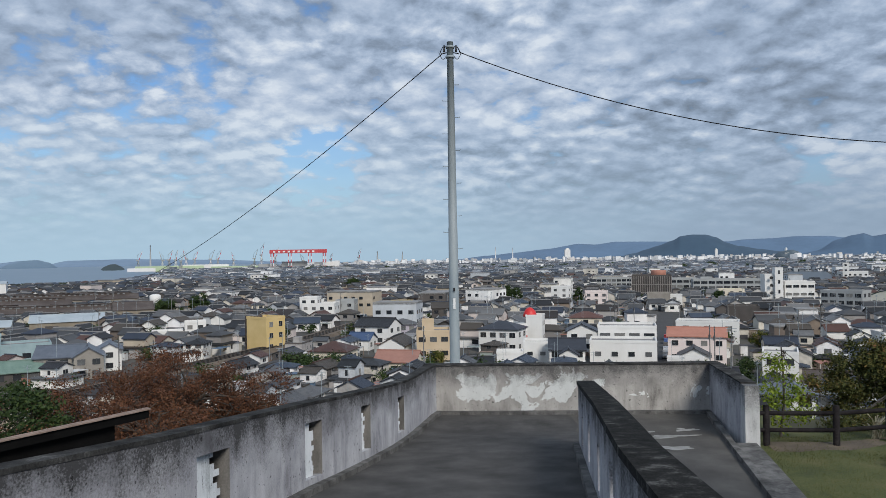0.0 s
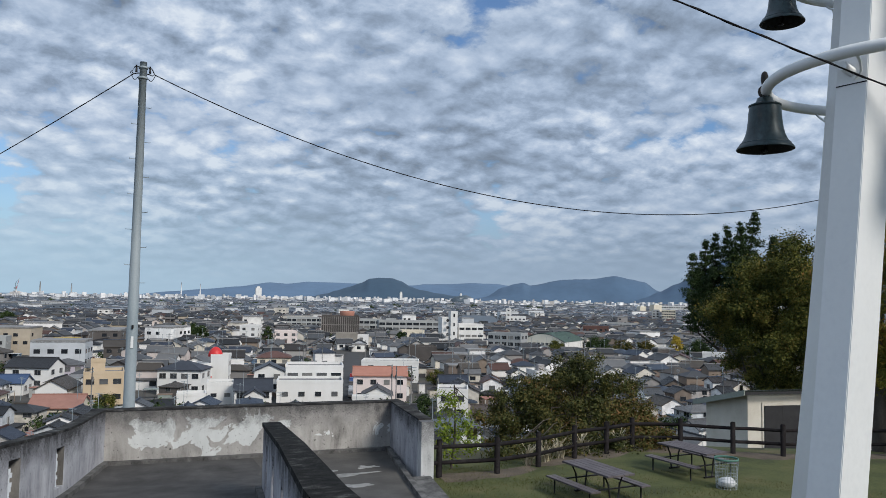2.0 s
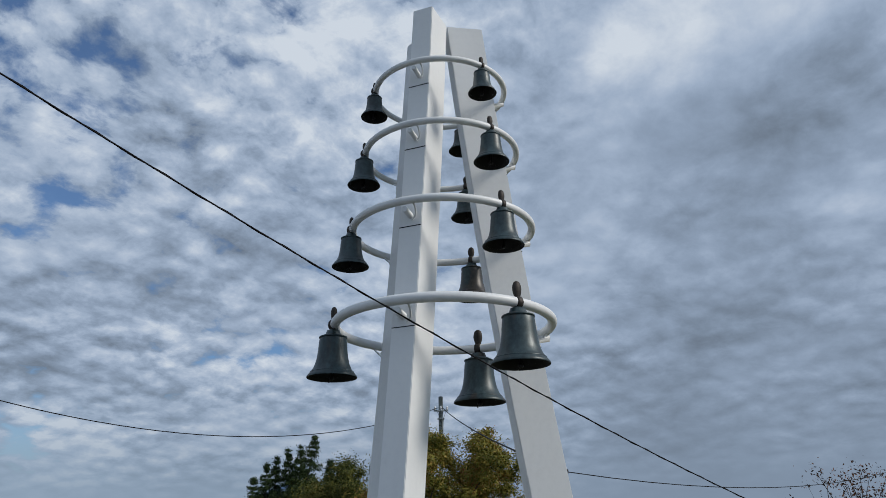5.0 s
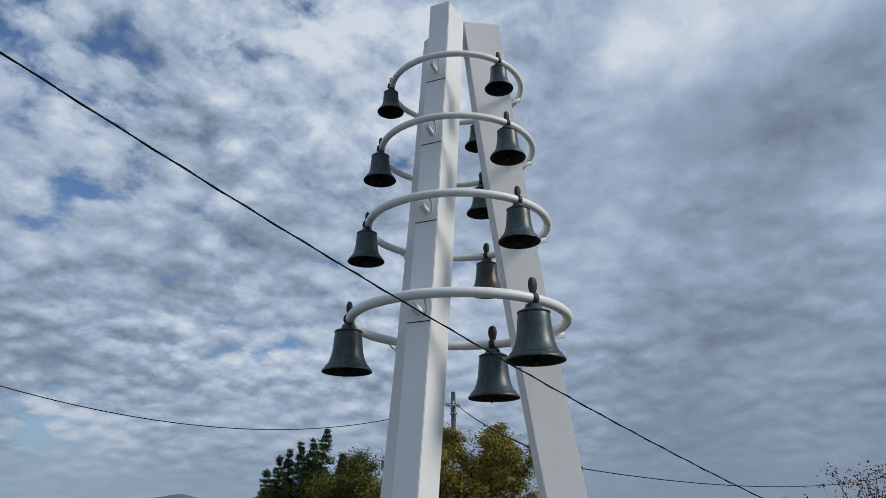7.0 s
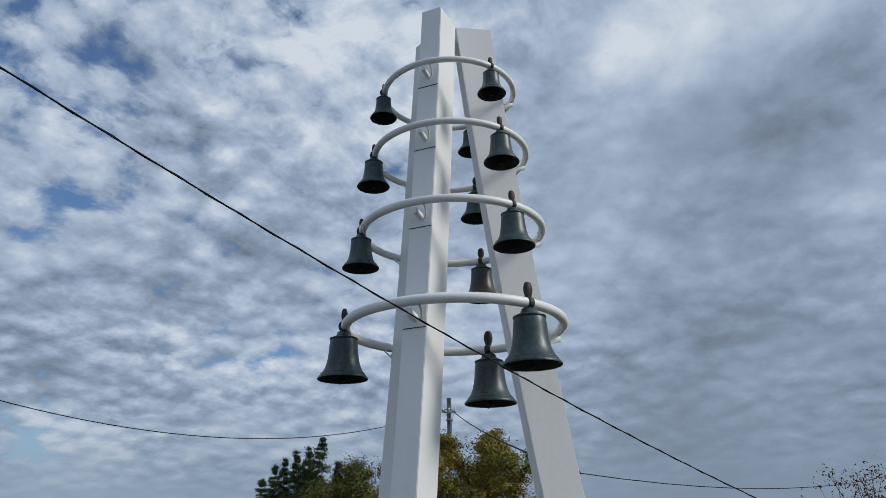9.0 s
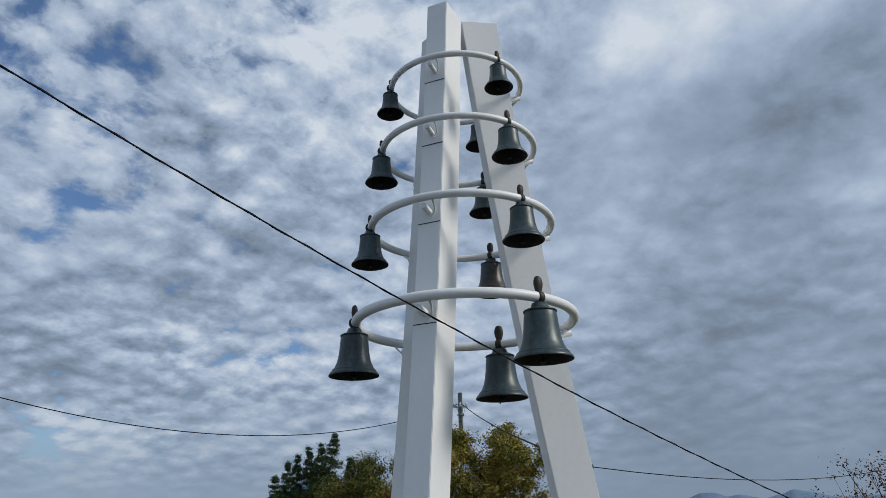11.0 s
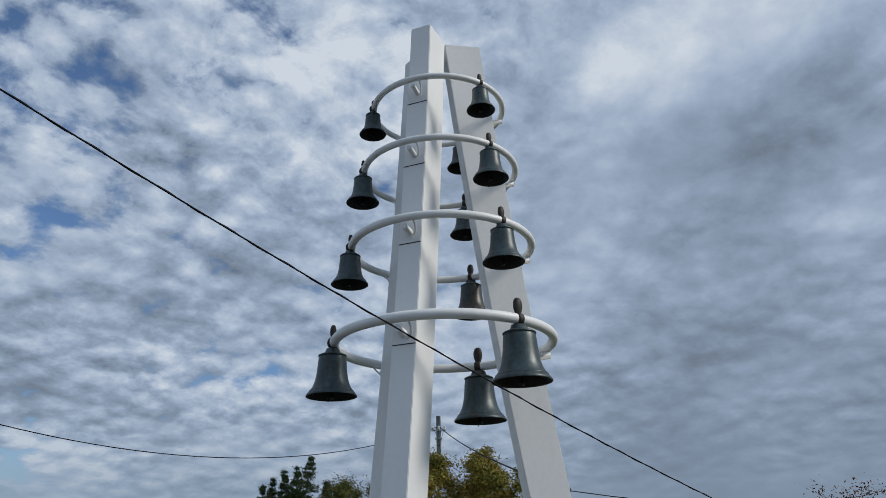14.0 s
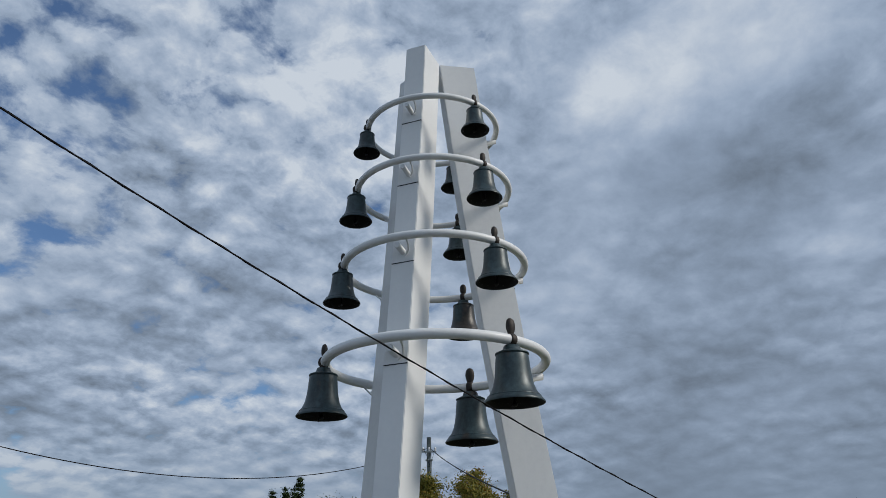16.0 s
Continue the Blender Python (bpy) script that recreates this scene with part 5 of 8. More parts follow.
tree("shrub_tree", "dark green shrubby tree with reddish tips below the fence", TE, 1.2, 0.09,
     lobes(TE, [(34.7, 27, -5.1, 0.8, 0.45), (36.0, 27, -5.0, 0.7, 0.42), (33.0, 27, -6.9, 0.9, 0.6), (31.4, 26.5, -6.7, 0.6, 0.45), (37.8, 27, -6.3, 0.8, 0.55), (35.0, 27, -7.4, 1.9, 1.0), (39.2, 27, -8.2, 0.75, 0.6),
                (31.2, 26.5, -8.8, 1.4, 0.9), (35.5, 27, -9.6, 2.6, 1.0), (38.8, 27, -9.8, 1.2, 0.7), (33.0, 23.6, -11.2, 1.2, 0.45), (36.0, 24.0, -11.0, 1.2, 0.45), (38.6, 24.6, -10.7, 1.0, 0.45), (30.4, 22.6, -11.8, 0.9, 0.4), (41.0, 25.0, -10.2, 0.8, 0.4), (29.3, 26, -9.7, 0.9, 0.7)]),
     2200, 0.045, L_MIX, 14, 0.38, 420, twigs=60)
TF = polar(25.9, 20.6)
tree("sapling", "slender sapling with bright yellow-green leaves", (TF.x, TF.y, ground_z(TF.x, TF.y)), 2.2, 0.03,
     [((0.0, 0, 1.2), (0.6, 0.6, 0.5)), ((-0.1, 0, 1.9), (0.22, 0.22, 0.5)), ((0.15, 0, 0.6), (0.65, 0.65, 0.45))], 520, 0.045, L_LIGHT, 15, 0.26, 54, twigs=20)
TG = polar(60.4, 30.5)
tree("bush", "rounded dark green bush at the lawn's edge", (TG.x, TG.y, ground_z(TG.x, TG.y)), 0.7, 0.05,
     [((0, 0, 0.62), (1.05, 1.05, 0.72))], 1500, 0.05, L_BUSH, 16, 0.36, 70, "bush")
TH = foot(58.2, 34.5)
tree("bush", "tall dark hedge bush beside a utility pole", TH, 0.9, 0.05, lobes(TH, [(58.0, 34.5, -6.2, 0.55, 0.9), (58.4, 34.5, -7.6, 0.6, 0.7)]), 1300, 0.055, L_DARK, 17, 0.4, 70, "bush", twigs=6)
for k, (az, d, el, w, sd) in enumerate(((-17.6, 27.0, -6.1, 2.3, 21), (-14.0, 27.5, -7.6, 2.0, 22), (-22.0, 26.0, -7.4, 2.3, 23), (-26.0, 25, -8.3, 2.0, 24), (-20.0, 21, -9.0, 1.6, 26), (-31.5, 22, -10.6, 1.7, 28), (-25.5, 20, -10.6, 1.5, 29))):
    q = polar(az, d)
    g = ground_z(q.x, q.y)
    hh = up_at(d, el) - g
    tree("autumn_tree", "red-brown autumn cherry tree on the slope", (q.x, q.y, g), hh * 0.5, 0.13,
         [((0, 0, hh - 1.1), (w, w, 1.0)), ((0.4, -0.4, hh - 2.3), (w * 1.1, w, 1.3)), ((-0.4, 0.3, hh - 3.4), (w * 1.1, w * 1.1, 1.3))], 1500, 0.034, L_RED, sd, 0.46, 190, twigs=150)
for az, d, el, sd in ((-28.2, 22.0, -8.6, 25), (-32.5, 24.0, -9.6, 27)):
    q = polar(az, d)
    g = ground_z(q.x, q.y)
    tree("bush", "dark green bush on the slope below the ramp", (q.x, q.y, g), 1.0, 0.06,
         [((0, 0, up_at(d, el) - g - 0.8), (1.2, 1.2, 1.0))], 1300, 0.055, L_DARK, sd, 0.4, 50, "bush")
for k, (az, d, el, w, sd) in enumerate(((84.5, 24, 3.2, 1.9, 31), (77.5, 27, -2.5, 1.8, 32))):
    q = polar(az, d)
    g = ground_z(q.x, q.y)
    hh = up_at(d, el) - g
    tree("autumn_tree", "thin red-leaved autumn tree at the hill's edge", (q.x, q.y, g), hh * 0.55, 0.10,
         [((0, 0, hh - 1.2), (w, w, 1.2)), ((0.3, 0.3, hh - 2.6), (w * 1.05, w * 1.05, 1.4))], 300, 0.04, L_RED, sd, 0.40, 110, twigs=90)

# ---- shed ----
M_SHEDW = material("cream_block_wall", [(0.50, 0.47, 0.40), (0.60, 0.57, 0.50), (0.66, 0.64, 0.58)], 0.9, 0.8, 20, 0.1)
M_SHEDR = material("grey_corrugated_roof", [(0.13, 0.15, 0.14), (0.20, 0.22, 0.20)], 0.7, 1.2, 20, 0.1)
M_SHEDF = material("green_grey_fascia", [(0.20, 0.23, 0.20), (0.30, 0.33, 0.29)], 0.7, 1.2, 20, 0.1)
M_NEARBLACK = material("near_black", [(0.010, 0.010, 0.012), (0.024, 0.024, 0.027)], 0.6, 2, 20, 0.1)
SA = polar(46.9, 40.0)
shed = thing("shed", "small cream block shed with a corrugated roof beyond the fence", "shed", Matrix.Translation((SA.x, SA.y, -2.75)) @ pose(0, 0, 0, 0, 0, -10))
bm = bmesh.new()
add_prism(bm, [(0, 0), (5.2, 0), (5.2, 3.4), (0, 3.4)], -1.5, lambda x, y: 2.80 - 0.24 * y)
part("wall", bm, M_SHEDW, shed)
bm = bmesh.new()
nw = 130
edge_ = [(-0.5 + 6.2 * k / nw, 0.035 * math.cos(k * 1.5708)) for k in range(nw + 1)]
f_ = [bm.verts.new((x, -0.5, 3.06 + z)) for x, z in edge_]
k_ = [bm.verts.new((x, 3.8, 2.03 + z)) for x, z in edge_]
for k in range(nw):
    bm.faces.new((f_[k], f_[k + 1], k_[k + 1], k_[k]))
bmesh.ops.solidify(bm, geom=bm.faces, thickness=0.015)
part("roof", bm, M_SHEDR, shed, "grey corrugated roof")
bm = bmesh.new()
add_prism(bm, [(-0.56, -0.5), (-0.50, -0.5), (-0.50, 3.8), (-0.56, 3.8)], lambda x, y: 2.70 - 0.24 * y, lambda x, y: 2.97 - 0.24 * y)
part("fascia", bm, M_SHEDF, shed, "grey-green fascia board")
bm = bmesh.new()
add_box(bm, (2.55, -0.5, 2.93), (6.1, 0.05, 0.12))
part("eaves_board", bm, M_NEARBLACK, shed, "dark eaves board")
bm = bmesh.new()
add_box(bm, (1.95, -0.02, 1.15), (2.3, 0.06, 2.5))
part("door_frame", bm, M_SHEDW, shed)
# near-black panels stand in for the unlit inside of the open doorway
for k in range(2):
    bm = bmesh.new()
    add_box(bm, (1.42 + 1.04 * k, -0.080 + 0.012 * k, 1.1), (1.02, 0.04, 2.3))
    part("door", bm, M_NEARBLACK, shed, "near-black panel standing for the dark doorway")

# ---- grass and small things on the lawn ----
rng = np.random.default_rng(61)
pts_ = []
while len(pts_) < 70000:
    az, d = rng.uniform(20, 80), 8.5 + 13.0 * rng.random() ** 0.8
    q = polar(az, d)
    if poly_distance(q.x, q.y) > 0 or q.x < 7.6 + (q.y - 17.3) * 0.14 and q.y < 21:
        continue
    if noise.noise(Vector((q.x * 0.9, q.y * 0.9, 7))) + rng.normal() * 0.25 < -0.12:
        continue
    pts_.append((q.x, q.y, ground_z(q.x, q.y)))
P_ = np.array(pts_)
k_ = len(P_)
a_ = rng.random(k_) * 6.283
w_ = np.stack([np.cos(a_), np.sin(a_), np.zeros(k_)], 1) * 0.006
h_ = np.stack([rng.normal(size=k_) * 0.025, rng.normal(size=k_) * 0.025, 0.018 + 0.03 * rng.random(k_)], 1)
P_[:, 2] -= 0.01
v = np.stack([P_ - w_, P_ + w_, P_ + h_ + w_ * 0.2, P_ + h_ - w_ * 0.2], 1).reshape(-1, 3)
L_GRASS = leaf_mat("grass_blades", [(0.055, 0.070, 0.020), (0.080, 0.098, 0.028), (0.12, 0.118, 0.044), (0.19, 0.155, 0.085)])
tagged(new("lawn_grass", np_mesh("lawn_grass", v, np.arange(4 * k_).reshape(-1, 4), [L_GRASS])), "short mixed green and straw-coloured lawn grass", "grass", kind="stuff")

# bare soil under the fence
M_SOIL = material("bare_soil", [(0.05, 0.04, 0.03), (0.10, 0.08, 0.06), (0.15, 0.12, 0.09)], 0.97, 1.4, 30, 0.8)
bm = bmesh.new()
rows_ = []
for i, ((x0, y0), (x1, y1)) in enumerate(zip(FENCE, FENCE[1:])):
    for k in range(6):
        x, y = x0 + (x1 - x0) * k / 6, y0 + (y1 - y0) * k / 6
        ln = math.hypot(x1 - x0, y1 - y0)
        nx, ny = -(y1 - y0) / ln, (x1 - x0) / ln
        inn = 0.55 + 0.5 * noise.noise(Vector((x * 0.9, y * 0.9, 2)))
        rows_.append([bm.verts.new((x + nx * o, y + ny * o, ground_z(x + nx * o, y + ny * o) + (0.010 if o > -0.25 else -0.006))) for o in (-inn, -0.2, 0.3)])
for r0, r1 in zip(rows_, rows_[1:]):
    for k in range(2):
        bm.faces.new((r0[k], r0[k + 1], r1[k + 1], r1[k]))
tagged(part("soil_strip", bm, M_SOIL), "strip of bare brown soil under a log fence", "soil", kind="structure")

# plumes of dry grass behind the fence
L_STRAW = leaf_mat("straw_grass", [(0.30, 0.25, 0.16), (0.44, 0.39, 0.27), (0.58, 0.53, 0.42)])
for k, (i, f_) in enumerate(((1, 0.75), (2, 0.2), (2, 0.6), (3, 0.3), (4, 0.6))):
    x0, y0 = FENCE[i]
    x1, y1 = FENCE[i + 1]
    x, y = x0 + (x1 - x0) * f_ + 0.25, y0 + (y1 - y0) * f_ + 0.45
    g = ground_z(x, y)
    rg = np.random.default_rng(300 + k)
    vv = []
    for _ in range(46):
        a = rg.random() * 6.283
        lean, hh = rg.uniform(0.1, 0.5), rg.uniform(0.25, 0.6)
        d_ = np.array([math.cos(a), math.sin(a), 0])
        s_ = np.array([-math.sin(a), math.cos(a), 0]) * rg.uniform(0.006, 0.014)
        b0 = np.array([rg.normal() * 0.08, rg.normal() * 0.08, -0.03])
        m1, t1 = b0 + d_ * lean * 0.35 + np.array([0, 0, hh * 0.7]), b0 + d_ * lean + np.array([0, 0, hh])
        vv += [b0 - s_, b0 + s_, m1 + s_, m1 - s_, m1 - s_, m1 + s_, t1 + s_ * 1.6, t1 - s_ * 1.6]
    tuft = thing("dry_grass", "tuft of pale dry plume grass behind a log fence", "grass", Matrix.Translation((x, y, g)), group="grass tufts along the fence")
    ob = new("blades", np_mesh("blades", np.array(vv), np.arange(len(vv)).reshape(-1, 4), [L_STRAW]))
    ob.parent = tuft

# a small stone standpipe on the lawn
TP = Vector((9.72, 13.62, 0))
tap = thing("water_tap", "small grey stone standpipe with a metal tap", "tap", Matrix.Translation((TP.x, TP.y, ground_z(TP.x, TP.y))))
bm = bmesh.new()
add_box(bm, (0, 0, 0.10), (0.16, 0.16, 0.30), bevel=0.02)
part("post", bm, M_KERB, tap)
bm = bmesh.new()
add_tube(bm, [(0.06, 0, 0.20), (0.14, -0.02, 0.21), (0.19, -0.03, 0.17)], 0.018, 8)
add_tube(bm, [(0.13, -0.02, 0.21), (0.13, -0.02, 0.27)], 0.012, 8)
part("spout", bm, M_GALV, tap, "grey metal spout")


# ---- the town: houses ----
def gable_roof(w, d, h, rise, over=0.42, th=0.2):
    """Roof slabs over a w x d block, ridge along x. Lists of verts and faces."""
    W, D = w / 2 + over * 0.8, d / 2 + over
    k = rise / (d / 2)
    e = h - over * k
    v, f = [], []
    for sx in (-W, W):
        v += [(sx, -D, e), (sx, 0, h + rise), (sx, D, e), (sx, D, e + th), (sx, 0, h + rise + th * 1.15), (sx, -D, e + th)]
    f += [(0, 1, 2, 3, 4, 5)[::-1][0:6]]
    f += [(6, 7, 8, 9, 10, 11)]
    for i in range(6):
        j = (i + 1) % 6
        f.append((i, j, 6 + j, 6 + i))
    return v, f


def hip_roof(w, d, h, rise, over=0.42, th=0.18):
    W, D = w / 2 + over, d / 2 + over
    R = max(0.3, W - D)
    e = h - 0.12
    v = [(-W, -D, e), (W, -D, e), (W, D, e), (-W, D, e), (-W, -D, e + th), (W, -D, e + th), (W, D, e + th), (-W, D, e + th), (-R, 0, h + rise), (R, 0, h + rise)]
    f = [(3, 2, 1, 0), (0, 1, 5, 4), (1, 2, 6, 5), (2, 3, 7, 6), (3, 0, 4, 7), (4, 5, 9, 8), (5, 6, 9), (6, 7, 8, 9), (7, 4, 8)]
    return v, f


def gable_wall(w, d, h, rise, z0=-0.4):
    x, y = w / 2, d / 2
    v = [(-x, -y, z0), (x, -y, z0), (x, y, z0), (-x, y, z0), (-x, -y, h), (x, -y, h), (x, y, h), (-x, y, h), (-x, 0, h + rise), (x, 0, h + rise)]
    f = [(0, 1, 5, 4), (2, 3, 7, 6), (1, 2, 6, 9, 5), (3, 0, 4, 8, 7)]
    return v, f


def box_wall(w, d, h, z0=-0.4):
    x, y = w / 2, d / 2
    v = [(-x, -y, z0), (x, -y, z0), (x, y, z0), (-x, y, z0), (-x, -y, h), (x, -y, h), (x, y, h), (-x, y, h)]
    f = [(0, 1, 5, 4), (1, 2, 6, 5), (2, 3, 7, 6), (3, 0, 4, 7)]
    return v, f


def bars(items):
    """Boxes (x0, x1, y0, y1, z0, z1) as one set of verts and faces."""
    v, f = [], []
    for x0, x1, y0, y1, z0, z1 in items:
        b = len(v)
        v += [(x0, y0, z0), (x1, y0, z0), (x1, y1, z0), (x0, y1, z0), (x0, y0, z1), (x1, y0, z1), (x1, y1, z1), (x0, y1, z1)]
        f += [tuple(b + i for i in q) for q in ((3, 2, 1, 0), (4, 5, 6, 7), (0, 1, 5, 4), (1, 2, 6, 5), (2, 3, 7, 6), (3, 0, 4, 7))]
    return v, f


def shift(vf, dx=0, dy=0, dz=0):
    return [(x + dx, y + dy, z + dz) for x, y, z in vf[0]], vf[1]


def window_spots(w, d, floors, fh, rng, lo=0.0, sides="nesw"):
    """(x, y, z, width, height, facing degrees) of the windows of a block."""
    out = []
    for fl in range(floors):
        z = lo + fl * fh + 1.55
        for side in sides:
            span = w if side in "ns" else d
            n = max(1, int(span / 2.7))
            for k in range(n):
                if rng.random() < 0.22:
                    continue
                s = -span / 2 + span * (k + 0.5) / n
                ww, hh = rng.choice([0.8, 1.5, 1.7]), rng.choice([0.9, 1.2, 1.3])
                if side == "s":
                    out.append((s, -d / 2, z, ww, hh, 0))
                elif side == "n":
                    out.append((s, d / 2, z, ww, hh, 180))
                elif side == "e":
                    out.append((w / 2, s, z, ww, hh, 90))
                else:
                    out.append((-w / 2, s, z, ww, hh, 270))
    return out


WIN_CACHE = {}


def window_mesh(ww, hh):
    key = (round(ww, 1), round(hh, 1))
    if key not in WIN_CACHE:
        bm = bmesh.new()
        cols_ = 2 if ww > 1.1 else 1
        xs = [-ww / 2 + ww * k / cols_ for k in range(cols_ + 1)]
        fr = [[bm.verts.new((x, -0.09, z)) for x in xs] for z in (-hh / 2, hh / 2)]
        bk = [[bm.verts.new((x, 0.02, z)) for x in xs] for z in (-hh / 2, hh / 2)]
        panes = [bm.faces.new((fr[0][k], fr[0][k + 1], fr[1][k + 1], fr[1][k])) for k in range(cols_)]
        for k in range(cols_):
            bm.faces.new((bk[0][k], bk[0][k + 1], fr[0][k + 1], fr[0][k]))
            bm.faces.new((fr[1][k], fr[1][k + 1], bk[1][k + 1], bk[1][k]))
        bm.faces.new((bk[0][0], fr[0][0], fr[1][0], bk[1][0]))
        bm.faces.new((fr[0][-1], bk[0][-1], bk[1][-1], fr[1][-1]))
        bmesh.ops.inset_individual(bm, faces=panes, thickness=0.06, depth=0.0)
        bmesh.ops.inset_individual(bm, faces=panes, thickness=0.004, depth=-0.06)
        for f in panes:
            f.material_index = 1
        WIN_CACHE[key] = to_mesh("window", bm, [M_FRAME, M_WINDOW])
    return WIN_CACHE[key]


def simple(name, vf, mat, parent, label=""):
    me = bpy.data.meshes.new(name)
    me.from_pydata(vf[0], [], vf[1])
    me.materials.append(mat)
    ob = new(name, me)
    ob.parent = parent
    if label:
        ob["label"] = label
    return ob


def add_windows(parent, spots):
    for x, y, z, ww, hh, a in spots:
        ob = new("window", window_mesh(ww, hh))
        ob.parent = parent
        ob.matrix_basis = pose(x, y, z, 0, 0, a)


def house_proto(kind, rng, far):
    """A house with its parts; kinds: gable, hip, ell, flat."""
    w, d = rng.uniform(6.2, 8.6), rng.uniform(5.0, 6.4)
    h = rng.choice([4.8, 5.0, 5.3]) if rng.random() < 0.8 else 3.2
    floors = 2 if h > 4 else 1
    t = thing("house", HOUSE_LABEL[kind], "house", Matrix.Translation(far), group="houses of the town")
    if kind == "gable":
        rise = d * 0.5 * rng.uniform(0.42, 0.55)
        simple("wall", gable_wall(w, d, h, rise), M_HWALL, t)
        simple("roof", gable_roof(w, d, h, rise), M_HROOF, t)
        simple("ridge", bars([(-w / 2 - 0.45, w / 2 + 0.45, -0.16, 0.16, h + rise + 0.15, h + rise + 0.42)]), M_HROOF, t)
        spots = window_spots(w, d, floors, 2.75, rng)
    elif kind == "hip":
        rise = d * 0.5 * rng.uniform(0.42, 0.5)
        simple("wall", box_wall(w, d, h), M_HWALL, t)
        simple("roof", hip_roof(w, d, h, rise), M_HROOF, t)
        R = max(0.3, w / 2 - d / 2)
        simple("ridge", bars([(-R - 0.2, R + 0.2, -0.15, 0.15, h + rise - 0.08, h + rise + 0.24)]), M_HROOF, t)
        spots = window_spots(w, d, floors, 2.75, rng)
    elif kind == "ell":
        w2, d2 = w * 0.62, d * 0.8
        rise = d2 * 0.5 * 0.48
        simple("wall", gable_wall(w2, d2, 5.7, rise), M_HWALL, t)
        simple("roof", gable_roof(w2, d2, 5.7, rise), M_HROOF, t)
        simple("ridge", bars([(-w2 / 2 - 0.45, w2 / 2 + 0.45, -0.16, 0.16, 5.7 + rise + 0.15, 5.7 + rise + 0.42)]), M_HROOF, t)
        spots = window_spots(w2, d2, 2, 2.75, rng)
        r2 = d * 0.5 * 0.4
        simple("lower_wall", shift(box_wall(w * 1.1, d * 1.15, 2.9), 0.6, -0.5), M_HWALL, t)
        simple("lower_roof", shift(hip_roof(w * 1.1, d * 1.15, 2.9, r2 * 0.8, 0.6), 0.6, -0.5), M_HROOF, t)
        spots = [s for s in spots if s[2] > 3]
    else:
        h = rng.choice([6.4, 9.2])
        simple("wall", box_wall(w, d, h), M_HWALL, t)
        x, y = w / 2, d / 2
        simple("parapet", bars([(-x - .08, x + .08, -y - .08, -y + .16, h - .02, h + .55), (-x - .08, x + .08, y - .16, y + .08, h - .02, h + .55), (-x - .08, -x + .16, -y + .16, y - .16, h - .02, h + .55), (x - .16, x + .08, -y + .16, y - .16, h - .02, h + .55)]), M_HWALL, t)
        simple("roof_deck", bars([(-x + .16, x - .16, -y + .16, y - .16, h - .1, h + .05)]), M_FLAT, t)
        simple("stair_head", bars([(-x * .5, x * .1, -y * .4, y * .4, h + .05, h + 2.2)]), M_HWALL, t)
        spots = window_spots(w, d, int(h / 3), 2.95, rng)
    add_windows(t, spots)
    if kind != "flat":
        side = rng.choice([-1, 1])
        if h > 4 or kind == "ell":
            bw, yb = rng.uniform(2.6, 4.2), -(d * (0.4 if kind == "ell" else 0.5))
            x0 = side * w * 0.12
            simple("balcony", bars([(x0 - bw / 2, x0 + bw / 2, yb - 1.0, yb, 2.75, 2.88), (x0 - bw / 2, x0 + bw / 2, yb - 1.0, yb - 0.93, 2.88, 3.75), (x0 - bw / 2, x0 - bw / 2 + 0.07, yb - 0.93, yb, 2.88, 3.75), (x0 + bw / 2 - 0.07, x0 + bw / 2, yb - 0.93, yb, 2.88, 3.75)]), M_BALCONY, t)
        if kind != "ell":
            ex = -side * w * 0.25
            simple("porch_roof", shift(hip_roof(2.8, 1.8, 2.55, 0.5, 0.3, 0.14), ex, -d / 2 - 0.9), M_HROOF, t)
            simple("porch_post", bars([(ex - 1.3, ex - 1.16, -d / 2 - 1.7, -d / 2 - 1.56, -0.3, 2.5), (ex + 1.16, ex + 1.3, -d / 2 - 1.7, -d / 2 - 1.56, -0.3, 2.5)]), M_HWALL, t)
            lx = side * (w / 2 + 1.5)
            simple("annex", shift(box_wall(3.0, d * 0.7, 2.7), lx, 0), M_HWALL, t)
            simple("annex_roof", shift(hip_roof(3.2, d * 0.7, 2.7, 0.7, 0.3, 0.14), lx, 0), M_HROOF, t)
    simple("air_conditioner", bars([(w / 2 - 1.2, w / 2 - 0.4, d / 2 + 0.02, d / 2 + 0.34, 0.2, 0.85)]), M_BALCONY, t, "white outdoor air-conditioner unit")
    return t, max(w, d)


M_BALCONY = palette("balcony_panel", [(0.7, 0.7, 0.69), (0.5, 0.48, 0.44), (0.62, 0.62, 0.61), (0.3, 0.3, 0.3)], 0.7)
M_FLAT = material("flat_roof", [(0.13, 0.135, 0.14), (0.22, 0.22, 0.22), (0.32, 0.32, 0.31)], 0.9, 0.3, 6, 0.1)
HOUSE_LABEL = {"gable": "two-storey tiled house with a gabled grey roof", "hip": "two-storey house with a hipped tile roof",
               "ell": "tiled house with an upper storey over a wide lower roof", "flat": "flat-roofed concrete house with a roof parapet"}
GRID = radians(-14)      # the streets' turn against the view
cg, sg = math.cos(GRID), math.sin(GRID)
KEEP = []                # (x, y, radius) kept free for the larger buildings


RAIL = [(-72, 96), (-45.2, 177.4), (-37.7, 198.3), (-31.3, 221.4), (-25, 250.5), (-19, 280), (-8, 330), (20, 440), (60, 600)]
STREETS = [(RAIL, 7.0), ([(44, 138), (53.6, 167.9), (65.4, 203.3), (78.8, 243), (98, 300)], 3.4)]


